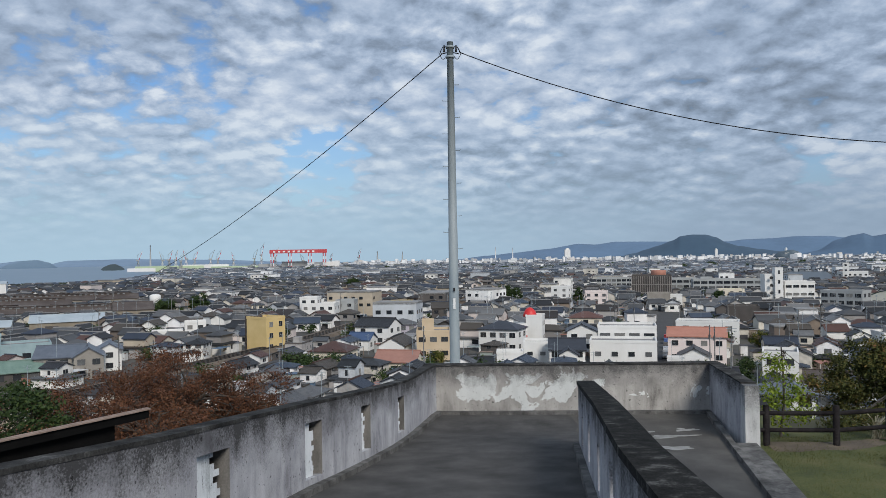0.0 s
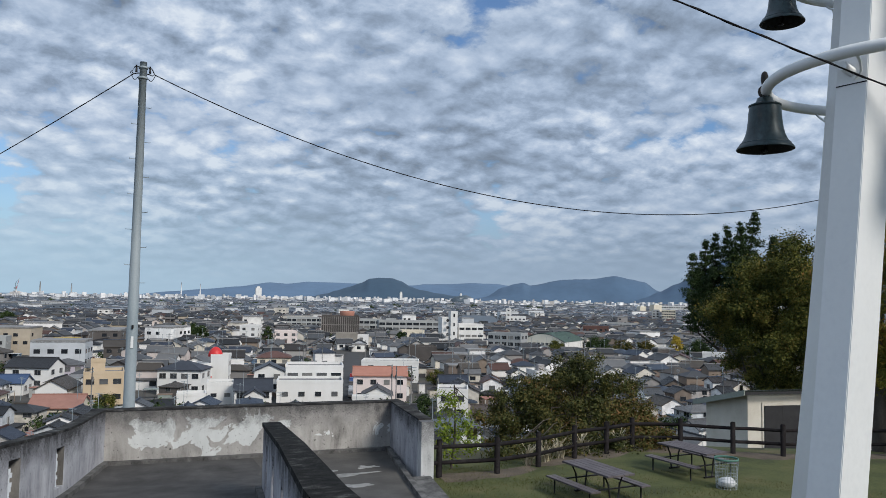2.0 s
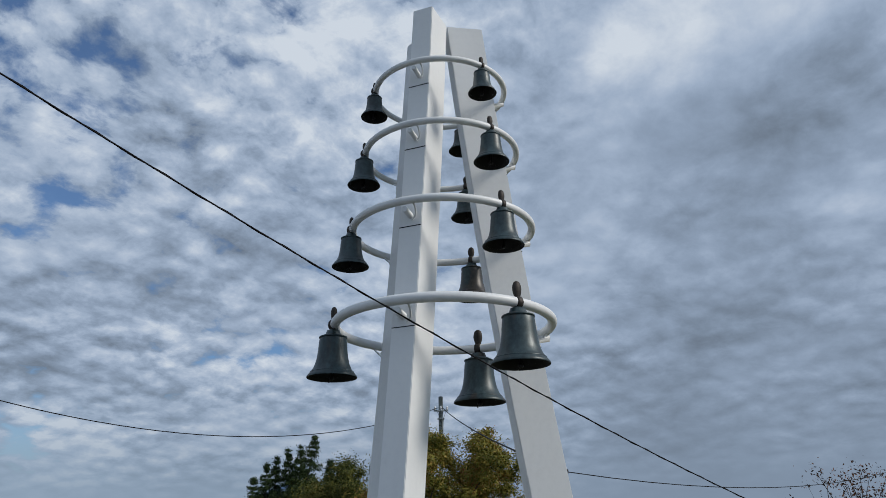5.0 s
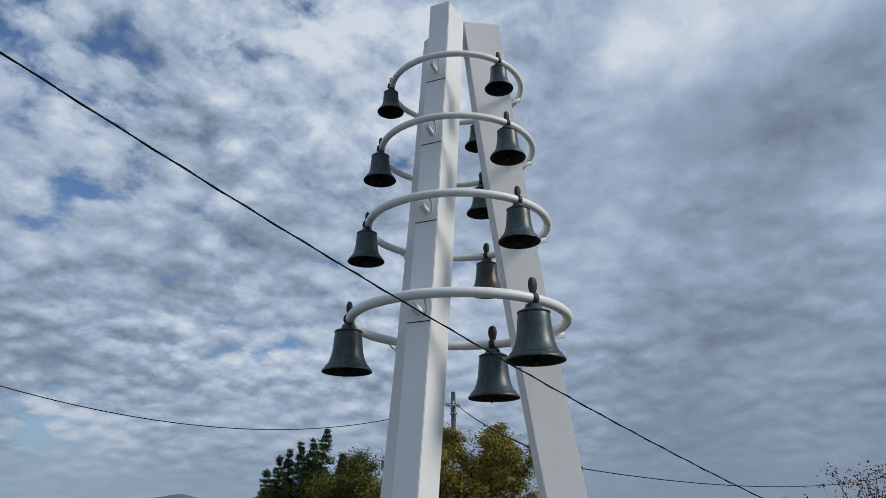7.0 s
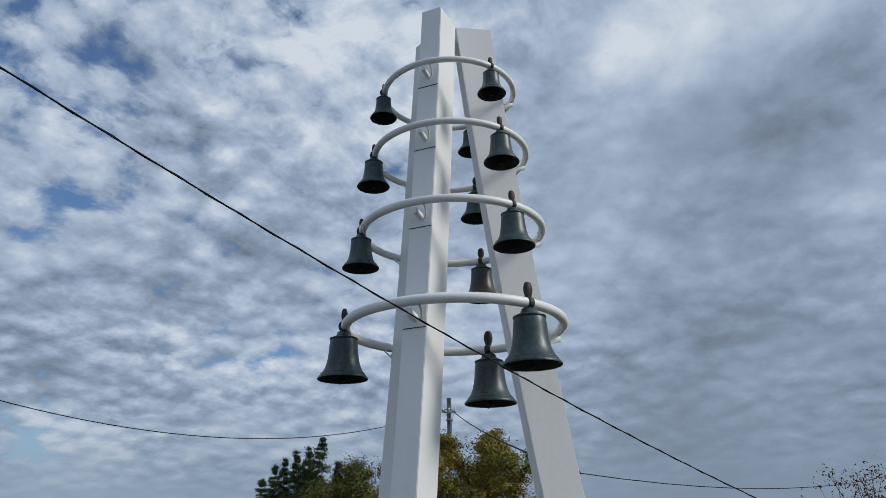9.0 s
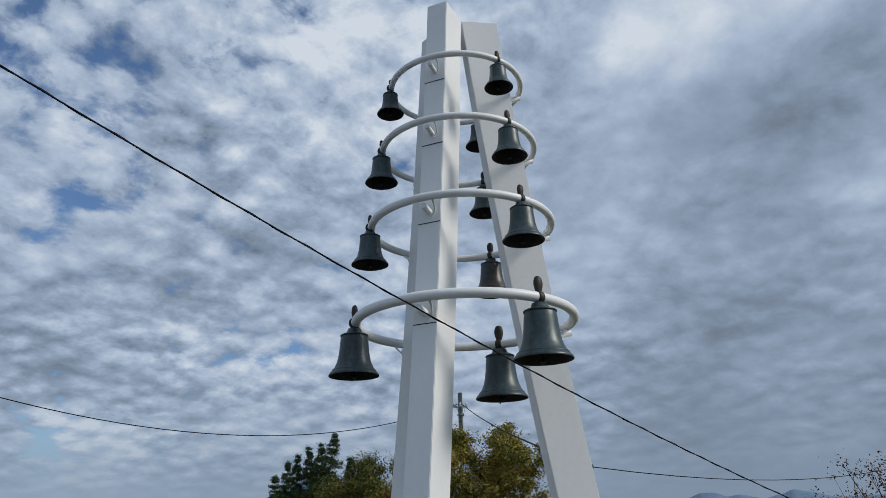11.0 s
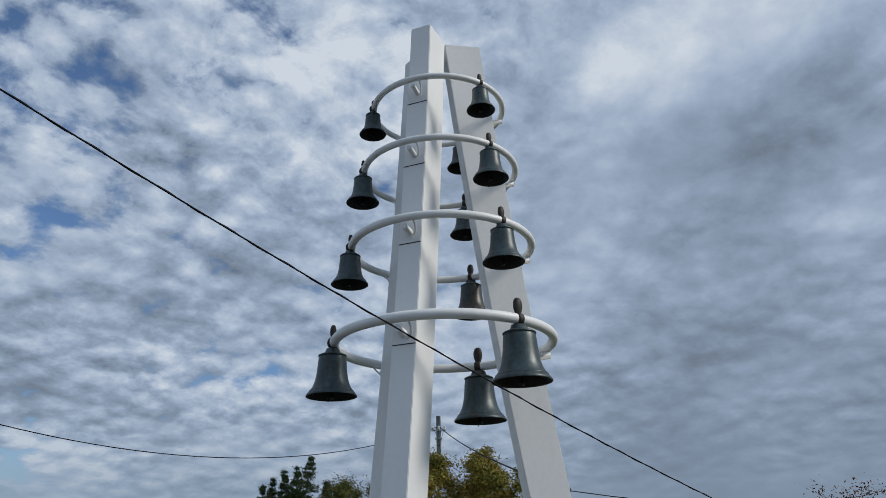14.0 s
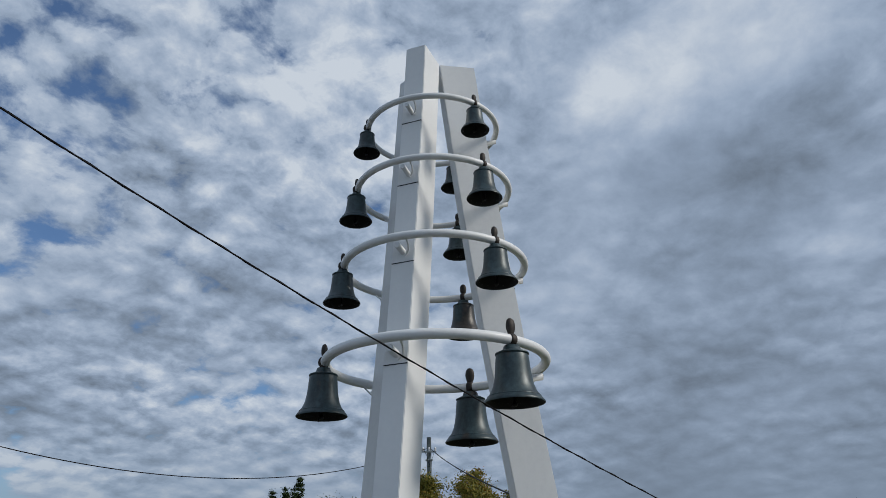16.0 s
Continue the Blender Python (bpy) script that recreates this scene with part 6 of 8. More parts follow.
def line_distance(x, y, path):
    best = 1e9
    for (x0, y0), (x1, y1) in zip(path, path[1:]):
        dx_, dy_ = x1 - x0, y1 - y0
        k = max(0, min(1, ((x - x0) * dx_ + (y - y0) * dy_) / (dx_ * dx_ + dy_ * dy_)))
        best = min(best, math.hypot(x - x0 - k * dx_, y - y0 - k * dy_))
    return best


LOW = [(-14.5, -6.0, 120, 300)]     # (azimuths, distances) where only low roofs stand


def is_low(az, d):
    return any(a0 < az < a1 and d0 < d < d1 for a0, a1, d0, d1 in LOW)


def is_free(x, y, r=6.0):
    if any(line_distance(x, y, path) < w + (r - 2 if w > 5 else r - 0.5) for path, w in STREETS):
        return False
    return all((x - a) ** 2 + (y - b) ** 2 > (c + r) ** 2 for a, b, c in KEEP)


def box_building(name, label, az, d, w, dep, h, mat, floors, cols, turn=None, roof=None, rise=0.0, side_cols=2, win=(1.5, 1.2), z0=TOWN_Z, category="building", rail=True, gable=False, hip=0.0):
    """A larger building of its own: az, d of the middle of its near face."""
    c = polar(az, d)
    turn = -az if turn is None else turn
    fwd = Vector((-math.sin(radians(turn)), math.cos(radians(turn)), 0))
    at = c + fwd * dep / 2
    side_ = Vector((fwd.y, -fwd.x, 0))
    n_keep = max(1, round(w / dep))
    for k in range(n_keep):
        q = at + side_ * w * ((k + 0.5) / n_keep - 0.5)
        KEEP.append((q.x, q.y, max(dep, w / n_keep) * 0.5))
    half_az = math.degrees(w / 2 / d) + 0.3
    LOW.append((az - half_az, az + half_az, d - 42, d))
    if gable:
        # the ridge runs away from the view: swap the sides and turn the block
        w, dep, turn, cols, side_cols = dep, w, turn + 90, side_cols, cols
    t = thing(name, label, category, Matrix.Translation((at.x, at.y, z0)) @ pose(0, 0, 0, 0, 0, turn))
    x, y = w / 2, dep / 2
    if rise:
        simple("wall", gable_wall(w, dep, h, rise), mat, t)
        simple("roof", gable_roof(w, dep, h, rise), roof or M_HROOF, t)
        simple("ridge", bars([(-x - 0.42, x + 0.42, -0.15, 0.15, h + rise + 0.15, h + rise + 0.38)]), roof or M_HROOF, t)
    elif hip:
        simple("wall", box_wall(w, dep, h), mat, t)
        simple("roof", hip_roof(w, dep, h, hip), roof or M_HROOF, t)
    else:
        simple("wall", box_wall(w, dep, h), mat, t)
        simple("roof", bars([(-x + .2, x - .2, -y + .2, y - .2, h - .2, h + .05)]), roof or M_FLAT, t)
        if rail:
            simple("parapet", bars([(-x - .05, x + .05, -y - .05, -y + .2, h - .02, h + .6), (-x - .05, x + .05, y - .2, y + .05, h - .02, h + .6), (-x - .05, -x + .2, -y + .2, y - .2, h - .02, h + .6), (x - .2, x + .05, -y + .2, y - .2, h - .02, h + .6)]), mat, t)
    fh = h / max(1, floors)
    spots = []
    for fl in range(floors):
        z = fl * fh + fh * 0.52
        for k in range(cols):
            spots.append((-x + w * (k + 0.5) / cols, -y, z, win[0], win[1], 0))
        for k in range(side_cols):
            yy = -y + dep * (k + 0.5) / max(1, side_cols)
            spots.append((x, yy, z, win[0], win[1], 90))
            spots.append((-x, yy, z, win[0], win[1], 270))
    add_windows(t, spots)
    return t

# ---- larger buildings ----
M_WB = material("white_render", [(0.62, 0.62, 0.60), (0.74, 0.74, 0.73)], 0.85, 0.3, 5, 0.05, streak=0.3)
M_PINK = material("pink_render", [(0.64, 0.55, 0.53), (0.74, 0.66, 0.635)], 0.85, 0.3, 5, 0.05)
M_ORANGE = material("orange_tiles", [(0.34, 0.15, 0.105), (0.43, 0.20, 0.145)], 0.7, 0.8, 10, 0.1)
M_CREAM = material("cream_render", [(0.58, 0.53, 0.42), (0.68, 0.63, 0.53)], 0.85, 0.3, 5, 0.05)
M_SALMON = material("salmon_tiles", [(0.26, 0.13, 0.10), (0.34, 0.18, 0.14)], 0.7, 0.8, 10, 0.1)
M_YELLOW = material("yellow_render", [(0.54, 0.40, 0.17), (0.64, 0.49, 0.24)], 0.85, 0.3, 5, 0.05)
M_BEIGE = material("beige_render", [(0.46, 0.36, 0.24), (0.56, 0.45, 0.32)], 0.85, 0.3, 5, 0.05)
M_GREYB = material("grey_render", [(0.28, 0.295, 0.30), (0.38, 0.395, 0.395)], 0.85, 0.2, 4, 0.05)
M_DARKB = material("dark_office_wall", [(0.05, 0.045, 0.042), (0.09, 0.08, 0.075)], 0.7, 0.3, 4, 0.05)
M_RED = material("red_paint", [(0.5, 0.02, 0.02), (0.62, 0.03, 0.03)], 0.5, 0.4, 6, 0.05)
M_PALEBLUE = material("pale_blue_render", [(0.22, 0.31, 0.335), (0.30, 0.395, 0.42)], 0.85, 0.3, 5, 0.05)
M_PANE_F = material("dusty_glass", [(0.10, 0.105, 0.11), (0.24, 0.25, 0.26)], 0.35, 0.25, 3, 0.05)
M_COPPER = material("green_copper_roof", [(0.085, 0.150, 0.128), (0.17, 0.250, 0.215)], 0.7, 0.5, 8, 0.1)
M_RUST = material("rusty_roof", [(0.045, 0.036, 0.033), (0.075, 0.060, 0.054), (0.12, 0.105, 0.097)], 0.85, 0.15, 3, 0.1)
M_TAN = material("tan_sheet_wall", [(0.18, 0.155, 0.12), (0.27, 0.235, 0.18)], 0.85, 0.2, 4, 0.1)
M_FBLOCK = palette("far_city_wall", [(0.82, 0.83, 0.84), (0.66, 0.68, 0.70), (0.84, 0.84, 0.84), (0.42, 0.45, 0.49), (0.80, 0.81, 0.82), (0.56, 0.54, 0.52)], 0.9, True, 0.05)
M_MOUND = material("wooded_mound", [(0.05, 0.075, 0.095), (0.085, 0.115, 0.14), (0.19, 0.215, 0.24)], 0.95, 0.03, 0.3, 0.2)
M_FIN = material("brown_grey_fins", [(0.20, 0.185, 0.175), (0.29, 0.27, 0.255)], 0.8, 0.3, 4, 0.05)
M_NAVY = material("dark_navy_tiles", [(0.020, 0.023, 0.030), (0.040, 0.045, 0.058)], 0.5, 0.8, 8, 0.2)
M_SLATE = material("slate_blue_tiles", [(0.075, 0.090, 0.115), (0.12, 0.14, 0.175)], 0.5, 0.8, 8, 0.2)
M_TAUPE = material("taupe_render", [(0.20, 0.185, 0.165), (0.30, 0.28, 0.25)], 0.85, 0.3, 5, 0.05)
M_LAVENDER = material("lavender_render", [(0.36, 0.33, 0.39), (0.46, 0.43, 0.49)], 0.85, 0.3, 5, 0.05)
M_MUSTARD = material("mustard_tiles", [(0.38, 0.29, 0.07), (0.50, 0.39, 0.11)], 0.7, 0.8, 8, 0.1)
M_BROWNROOF = material("brown_red_tiles", [(0.085, 0.040, 0.032), (0.13, 0.065, 0.052)], 0.65, 0.8, 8, 0.15)
M_BLUEROOF = material("bright_blue_tiles", [(0.03, 0.06, 0.13), (0.055, 0.09, 0.175)], 0.55, 0.8, 8, 0.1)
M_PALEROOF = material("pale_sheet_roof", [(0.30, 0.36, 0.40), (0.42, 0.47, 0.50)], 0.6, 0.2, 4, 0.05)

box_building("shop_building", "long white building with small windows and a flat roof", 15.0, 165, 14.0, 8.5, 4.9, M_WB, 1, 4, win=(1.3, 1.0))
box_building("shop_building", "white building with wide upper windows behind a lower block", 15.3, 174.5, 12.9, 9, 7.2, M_WB, 2, 4, win=(2.3, 1.2))
box_building("pink_building", "pale pink two-storey building with an orange tiled roof", 20.2, 170, 11.9, 8, 6.0, M_PINK, 2, 4, roof=M_ORANGE, rise=1.4, win=(1.3, 1.1))
box_building("tile_house", "small white house with a dark gabled roof before a pink building", 20.0, 160, 6.0, 6, 3.0, M_WB, 1, 2, rise=1.5, gable=True)
box_building("garage", "low white flat-roofed garage", 19.4, 157.5, 7.0, 2.0, 2.6, M_WB, 1, 0, side_cols=0)
box_building("long_white_house", "long grey-white low building with a grey roof", 20.9, 209, 15.7, 8, 5.4, M_WB, 2, 3, turn=-24)
box_building("yellow_apartments", "yellow three-storey apartment house with a brown roof room", -12.4, 200, 7.4, 6.5, 8.6, M_YELLOW, 3, 0, turn=-36, side_cols=2, win=(1.2, 1.3))
box_building("roof_room", "low rust-brown roof room of a yellow house", -12.9, 203.5, 3.4, 3.0, 9.3, M_RUST, 1, 0, turn=-36, side_cols=0, rail=False)
box_building("beige_house", "beige stepped concrete house with balconies", 0.8, 174, 7.8, 8, 6.4, M_BEIGE, 2, 3, win=(1.6, 1.1))
box_building("roof_room", "beige roof room of a stepped concrete house", 0.4, 177.5, 2.8, 3.2, 8.6, M_BEIGE, 1, 1, side_cols=1, win=(0.8, 0.9))
box_building("white_cube_house", "white two-storey house with a dark blue hipped roof", 5.7, 186, 10.0, 8, 5.8, M_WB, 2, 4, turn=-24, hip=1.8, roof=M_NAVY)
box_building("low_white_house", "low white flat-roofed shed", 6.6, 160, 5.6, 4.5, 3.1, M_WB, 1, 0, side_cols=0)
b = box_building("office_building", "dark ribbed office block with vertical concrete fins", 17.1, 395, 19.4, 16, 12.4, M_DARKB, 3, 0, side_cols=0)
for k in range(19):
    simple("fin", bars([(-9.7 + 19.4 * k / 18 - 0.15, -9.7 + 19.4 * k / 18 + 0.15, -8.55, -8.0, 0, 12.4)]), M_FIN, b)
for z in (4.0, 8.0):
    simple("floor_band", bars([(-9.7, 9.7, -8.25, -8.0, z, z + 0.35)]), M_FIN, b)
c = polar(17.6, 404)
dr = thing("roof_drum", "round orange-brown water drum above an office block", "roof drum", Matrix.Translation((c.x, c.y, TOWN_Z + 12.6)))
bm = bmesh.new()
add_lathe(bm, [(0.001, 2.7), (3.7, 2.6), (3.8, 2.4), (3.8, -1), (0.001, -1)], 28)
part("drum", bm, M_ORANGE, dr)
box_building("tall_white_block", "tall white block with a stair tower and round windows", 25.3, 358, 6.6, 10, 13.4, M_WB, 4, 0, turn=-14, side_cols=0)
t_ = box_building("stair_tower", "tall white stair tower with dark round windows", 25.7, 357, 3.3, 6, 17.0, M_WB, 4, 1, turn=-14, win=(0.8, 1.6), side_cols=0, rail=False)
for k in range(4):
    # round windows down the front of the block beside it
    bm = bmesh.new()
    add_tube(bm, [(-3.1, -2.9, 2.6 + 3.3 * k), (-3.1, -3.12, 2.6 + 3.3 * k)], 0.72, 16)
    part("round_window", bm, M_NEARBLACK, t_, "dark round window")
box_building("tall_white_wing", "white three-storey wing with dark window bands", 27.0, 362, 12.1, 12, 10.2, M_WB, 3, 4, turn=-14, win=(2.4, 1.1))
box_building("school", "long pale school building with bands of windows", 22.3, 445, 36, 12, 8.6, M_GREYB, 3, 9, turn=-14, side_cols=2, win=(3.4, 1.5))
box_building("school", "pale green-grey school wing with rows of windows", 14.4, 497, 21.9, 12, 8.2, M_GREYB, 3, 7, side_cols=2, win=(2.6, 1.5))
box_building("school", "grey concrete building with dark window bands", 19.3, 462, 14.2, 12, 8.6, M_GREYB, 3, 4, side_cols=2, win=(3.0, 1.5))
box_building("school_block", "pale grey windowless stair block of a school", 20.9, 452, 6.0, 10, 9.4, M_GREYB, 1, 0, side_cols=0)
box_building("school", "pale two-storey school building among trees", 29.5, 323, 15.0, 9, 8.2, M_GREYB, 3, 5, turn=-50, side_cols=2, win=(2.2, 1.4))
box_building("low_house", "small cream flat house beside a school", 22.6, 398, 12, 8, 5.2, M_CREAM, 2, 3, turn=-14)
box_building("white_block", "white three-storey concrete building among houses", 10.4, 371, 8.5, 10, 8.0, M_WB, 3, 2, turn=-24)
box_building("white_block", "white concrete building with a set-back top floor", -7.9, 297, 13.0, 10, 6.0, M_WB, 2, 4, turn=-6)
box_building("roof_room", "white set-back top floor of a concrete building", -8.6, 300, 7.0, 7, 8.4, M_WB, 3, 2, turn=-6)
box_building("grey_block", "grey concrete block beside a white building", -5.9, 306, 7.5, 9, 6.6, M_GREYB, 2, 2, turn=-6)
box_building("pink_block", "small salmon-pink building with a flat roof", 13.1, 339, 10, 9, 7.0, M_PINK, 3, 3)
box_building("white_block", "white four-storey building on the plain", 71.7, 544, 24, 12, 7.0, M_WB, 2, 8)
box_building("long_sheds", "long low grey hall on the plain", 66.5, 720, 90, 30, 6, M_GREYB, 1, 20)
box_building("blue_office", "pale blue two-storey office with a flat roof", -28.9, 201, 20.5, 9, 4.6, M_PALEBLUE, 1, 6, win=(1.8, 1.2))
box_building("roof_room", "pale blue roof room of an office", -29.6, 206, 5.0, 4, 6.6, M_PALEBLUE, 2, 0, side_cols=0)
box_building("tile_house", "wide grey house with slate-blue gabled roofs", -25.6, 173, 9.0, 8, 4.6, M_TAUPE, 2, 4, rise=1.9, roof=M_SLATE, turn=14)
box_building("tile_house", "grey house wing with a gable to the street", -23.7, 171, 5.6, 9, 4.6, M_TAUPE, 2, 2, rise=1.7, roof=M_SLATE, gable=True)
box_building("gable_house", "small white gabled house beside a grey one", -22.4, 181, 4.9, 8, 4.6, M_WB, 2, 1, rise=1.3, gable=True, roof=M_SLATE)
box_building("slate_house", "dark grey two-storey block house", 23.3, 258, 10, 9, 6.2, M_DARKB, 2, 0, side_cols=1)
box_building("navy_house", "dark navy house with a low roof", 60.6, 170, 12, 8, 5.2, M_DARKB, 2, 3, turn=-50)
box_building("navy_house", "dark navy house with a gabled roof", 1.4, 266, 6.6, 8, 5.8, M_DARKB, 2, 2, rise=1.8)
box_building("lavender_house", "lavender two-storey house with a grey hipped roof", -1.5, 219, 7.6, 7, 4.4, M_LAVENDER, 2, 3, hip=1.5)
box_building("yellow_roof_house", "white house with a mustard yellow roof", -1.6, 303, 8.2, 8, 4.4, M_WB, 2, 3, rise=1.8, roof=M_MUSTARD)
box_building("brown_shop", "brown flat-roofed shop building", 17.6, 344, 9.7, 9, 6.0, M_TAUPE, 2, 0, side_cols=0)
box_building("white_block", "small bright white flat-roofed house", 18.7, 345, 6.5, 6, 5.2, M_WB, 2, 1)
box_building("white_house", "cream house with a brown hipped roof", 12.3, 229, 9.6, 8, 5.0, M_CREAM, 2, 3, hip=1.7, roof=M_BROWNROOF)
box_building("white_house", "white house with a black gabled roof", 12.0, 189, 7.3, 8, 4.9, M_WB, 2, 2, rise=1.7, gable=True, roof=M_NAVY)
box_building("white_house", "white house with a front gable and a dark roof", 10.9, 160, 7.4, 8, 4.0, M_WB, 2, 3, rise=1.8, roof=M_NAVY)
box_building("porch_gable", "small white front gable with a row of windows", 11.0, 156.5, 3.8, 3.0, 3.4, M_WB, 1, 4, rise=1.1, gable=True, roof=M_NAVY, win=(0.5, 1.1), side_cols=0)
box_building("low_white_house", "low white flat-roofed house beside a gabled one", 8.6, 167, 5.6, 6, 4.4, M_WB, 1, 2, win=(1.2, 0.8))
box_building("tile_house", "white house with a slate-blue hipped roof below the hill", 26.0, 116, 7.6, 7, 3.8, M_WB, 2, 3, hip=1.6, roof=M_SLATE)
box_building("white_block", "narrow white two-storey house", 25.7, 148, 6.0, 7, 5.4, M_WB, 2, 2)
box_building("shed", "low brown-roofed shed beside a car park", 28.6, 140, 7.0, 5, 2.6, M_TAUPE, 1, 0, side_cols=0, rise=0.9, roof=M_RUST)
box_building("brown_brick_block", "brown brick block with a roof room", 36.3, 470, 15.6, 10, 6.6, M_BROWNROOF, 2, 5)
box_building("long_hall", "long white-roofed station hall", 38.0, 585, 26.6, 8, 5.6, M_GREYB, 2, 12, turn=-36)
box_building("apartments", "tan apartment block with rows of balconies", 41.5, 809, 13.5, 10, 13.2, M_CREAM, 5, 6, win=(1.7, 1.4))
box_building("apartments", "narrow grey apartment block", 40.6, 812, 7.5, 10, 13.2, M_GREYB, 5, 2, win=(1.8, 1.4))
box_building("long_hall", "long white hall below the mountains", 42.0, 1500, 52, 20, 12.5, M_WB, 2, 12, win=(3, 2))
box_building("white_block", "white terraced building beside a pond", 30.2, 622, 20, 12, 8.0, M_WB, 2, 6)
box_building("white_tower", "white stair tower above a terraced building", 29.8, 618, 4.0, 5, 15.0, M_WB, 4, 1, side_cols=0, rail=False)
box_building("cream_hall", "long low cream hall behind trees", 37.0, 322, 13.1, 7, 3.4, M_CREAM, 1, 0, side_cols=0, rail=False)
box_building("white_house", "white flat-roofed house below a tree", 44.6, 293, 7.9, 7, 4.4, M_WB, 1, 3)
box_building("gable_house", "beige gabled house with two windows", 42.3, 271, 6.6, 8, 4.0, M_CREAM, 2, 2, rise=1.4, gable=True)
box_building("white_house", "white two-storey house with a flat roof", -16.7, 241, 6.2, 6, 4.9, M_WB, 2, 2)
box_building("low_white_house", "long low white house with a flat roof", -18.6, 229, 8.5, 6, 3.4, M_WB, 1, 2)
box_building("cream_house", "small cream two-storey house among trees", -12.3, 333, 5.1, 6, 4.4, M_CREAM, 2, 2, hip=1.0)
box_building("shrine_hall", "low shrine hall with a green copper roof", -28.0, 172, 9.0, 5, 2.4, M_DARKB, 1, 3, roof=M_COPPER, rise=1.7)
box_building("shrine_porch", "small gabled shrine porch with a green copper roof", -30.0, 170, 3.6, 5, 2.3, M_DARKB, 1, 0, roof=M_COPPER, rise=1.4, gable=True, side_cols=0)
box_building("green_shed", "dark shed with a green sheet roof", -31.9, 150, 6.0, 6, 3.0, M_DARKB, 1, 1, roof=M_COPPER, rise=1.1)
box_building("beige_block", "plain taupe block with a brown sheet roof", -31.0, 160, 7.1, 6, 3.2, M_TAUPE, 1, 0, side_cols=0, rise=0.9, roof=M_RUST)
box_building("white_garage", "low white garage with a grey shutter", -31.2, 137, 7, 6, 3.4, M_WB, 1, 1, win=(3.6, 2.0))
box_building("gable_house", "white house with a blank gable and a grey roof", -2.4, 176, 6.2, 10, 3.4, M_WB, 1, 0, rise=1.7, gable=True, side_cols=0, turn=-14)
box_building("gable_house", "white house with a dark tiled roof", -3.9, 209, 10.5, 8, 5.0, M_WB, 2, 2, turn=-24, rise=1.9)
box_building("gable_house", "small white house with a bright blue roof", -4.9, 196, 6.0, 6, 2.8, M_WB, 1, 1, turn=-14, rise=1.4, roof=M_BLUEROOF)
box_building("tile_house", "cream house with a terracotta tiled roof", -2.2, 152, 8.6, 7, 2.9, M_CREAM, 1, 3, turn=-14, roof=M_SALMON, rise=1.7)
box_building("tile_house", "low cream house with a broad grey hipped roof", -7.2, 168, 8.4, 8, 3.4, M_CREAM, 1, 3, turn=-14, hip=1.9)
# red dome on a white block
box_building("domed_building", "white corner building below a red dome", 8.45, 203, 4.4, 6, 7.4, M_WB, 2, 0, turn=-16, side_cols=2)
b = box_building("domed_wing", "white wing with a red stripe and a row of windows", 7.2, 197, 5.6, 8, 5.6, M_WB, 2, 3, turn=20, win=(1.1, 1.2))
simple("stripe", bars([(-2.85, 2.85, -4.06, -4.0, 2.5, 3.0)]), M_RED, b, "red painted stripe")
c = polar(8.15, 205.5)
dome = thing("red_dome", "bright red round dome on a white building", "dome", Matrix.Translation((c.x, c.y, TOWN_Z + 7.3)))
bm = bmesh.new()
add_lathe(bm, [(0.001, 2.55), (0.5, 2.4), (1.1, 2.0), (1.55, 1.4), (1.8, 0.7), (1.85, 0.0), (0.001, 0.0)], 28)
part("cap", bm, M_RED, dome)
# arched hall with a green side
c = polar(32.4, 360)
KEEP.append((c.x, c.y, 22))
LOW.append((30.2, 35.5, 300, 362))
LOW.append((41.2, 42.8, 240, 335))
q_ = polar(42.0, 331)
KEEP.append((q_.x, q_.y, 5))
q_ = polar(32.3, 340)
KEEP.append((q_.x, q_.y, 14))
hall = thing("arched_hall", "cream sports hall with a low arched front and green roof", "hall", Matrix.Translation((c.x, c.y, TOWN_Z + 0.6)) @ pose(0, 0, 0, 0, 0, -56))
bm = bmesh.new()
prof = [(-11 + 22 * k / 24, 2.6 + 3.8 * math.sin(math.pi * k / 24)) for k in range(25)]
f0 = [bm.verts.new((x, 0, z)) for x, z in prof] + [bm.verts.new((11, 0, -2)), bm.verts.new((-11, 0, -2))]
bm.faces.new(f0[::-1])
part("front", bm, material("cream_front", [(0.70, 0.67, 0.56), (0.78, 0.76, 0.66)], 0.85, 0.3, 4, 0.0), hall)
bm = bmesh.new()
r0 = [bm.verts.new((x * 1.03, -0.3, z + 0.3)) for x, z in prof]
r1 = [bm.verts.new((x * 1.03, 26, z + 0.3)) for x, z in prof]
for k in range(24):
    bm.faces.new((r0[k], r0[k + 1], r1[k + 1], r1[k]))
bmesh.ops.solidify(bm, geom=bm.faces, thickness=-0.3)
part("roof", bm, M_COPPER, hall, "green copper roof")
simple("side_wall", bars([(10.7, 11.0, 0.1, 26, -2, 2.7), (-11.0, -10.7, 0.1, 26, -2, 2.7)]), M_WB, hall)
for k in range(9):
    ob = new("window", window_mesh(1.5, 1.2))
    ob.parent = hall
    ob.matrix_basis = pose(-8.8 + 2.2 * k, -0.02, 1.6)

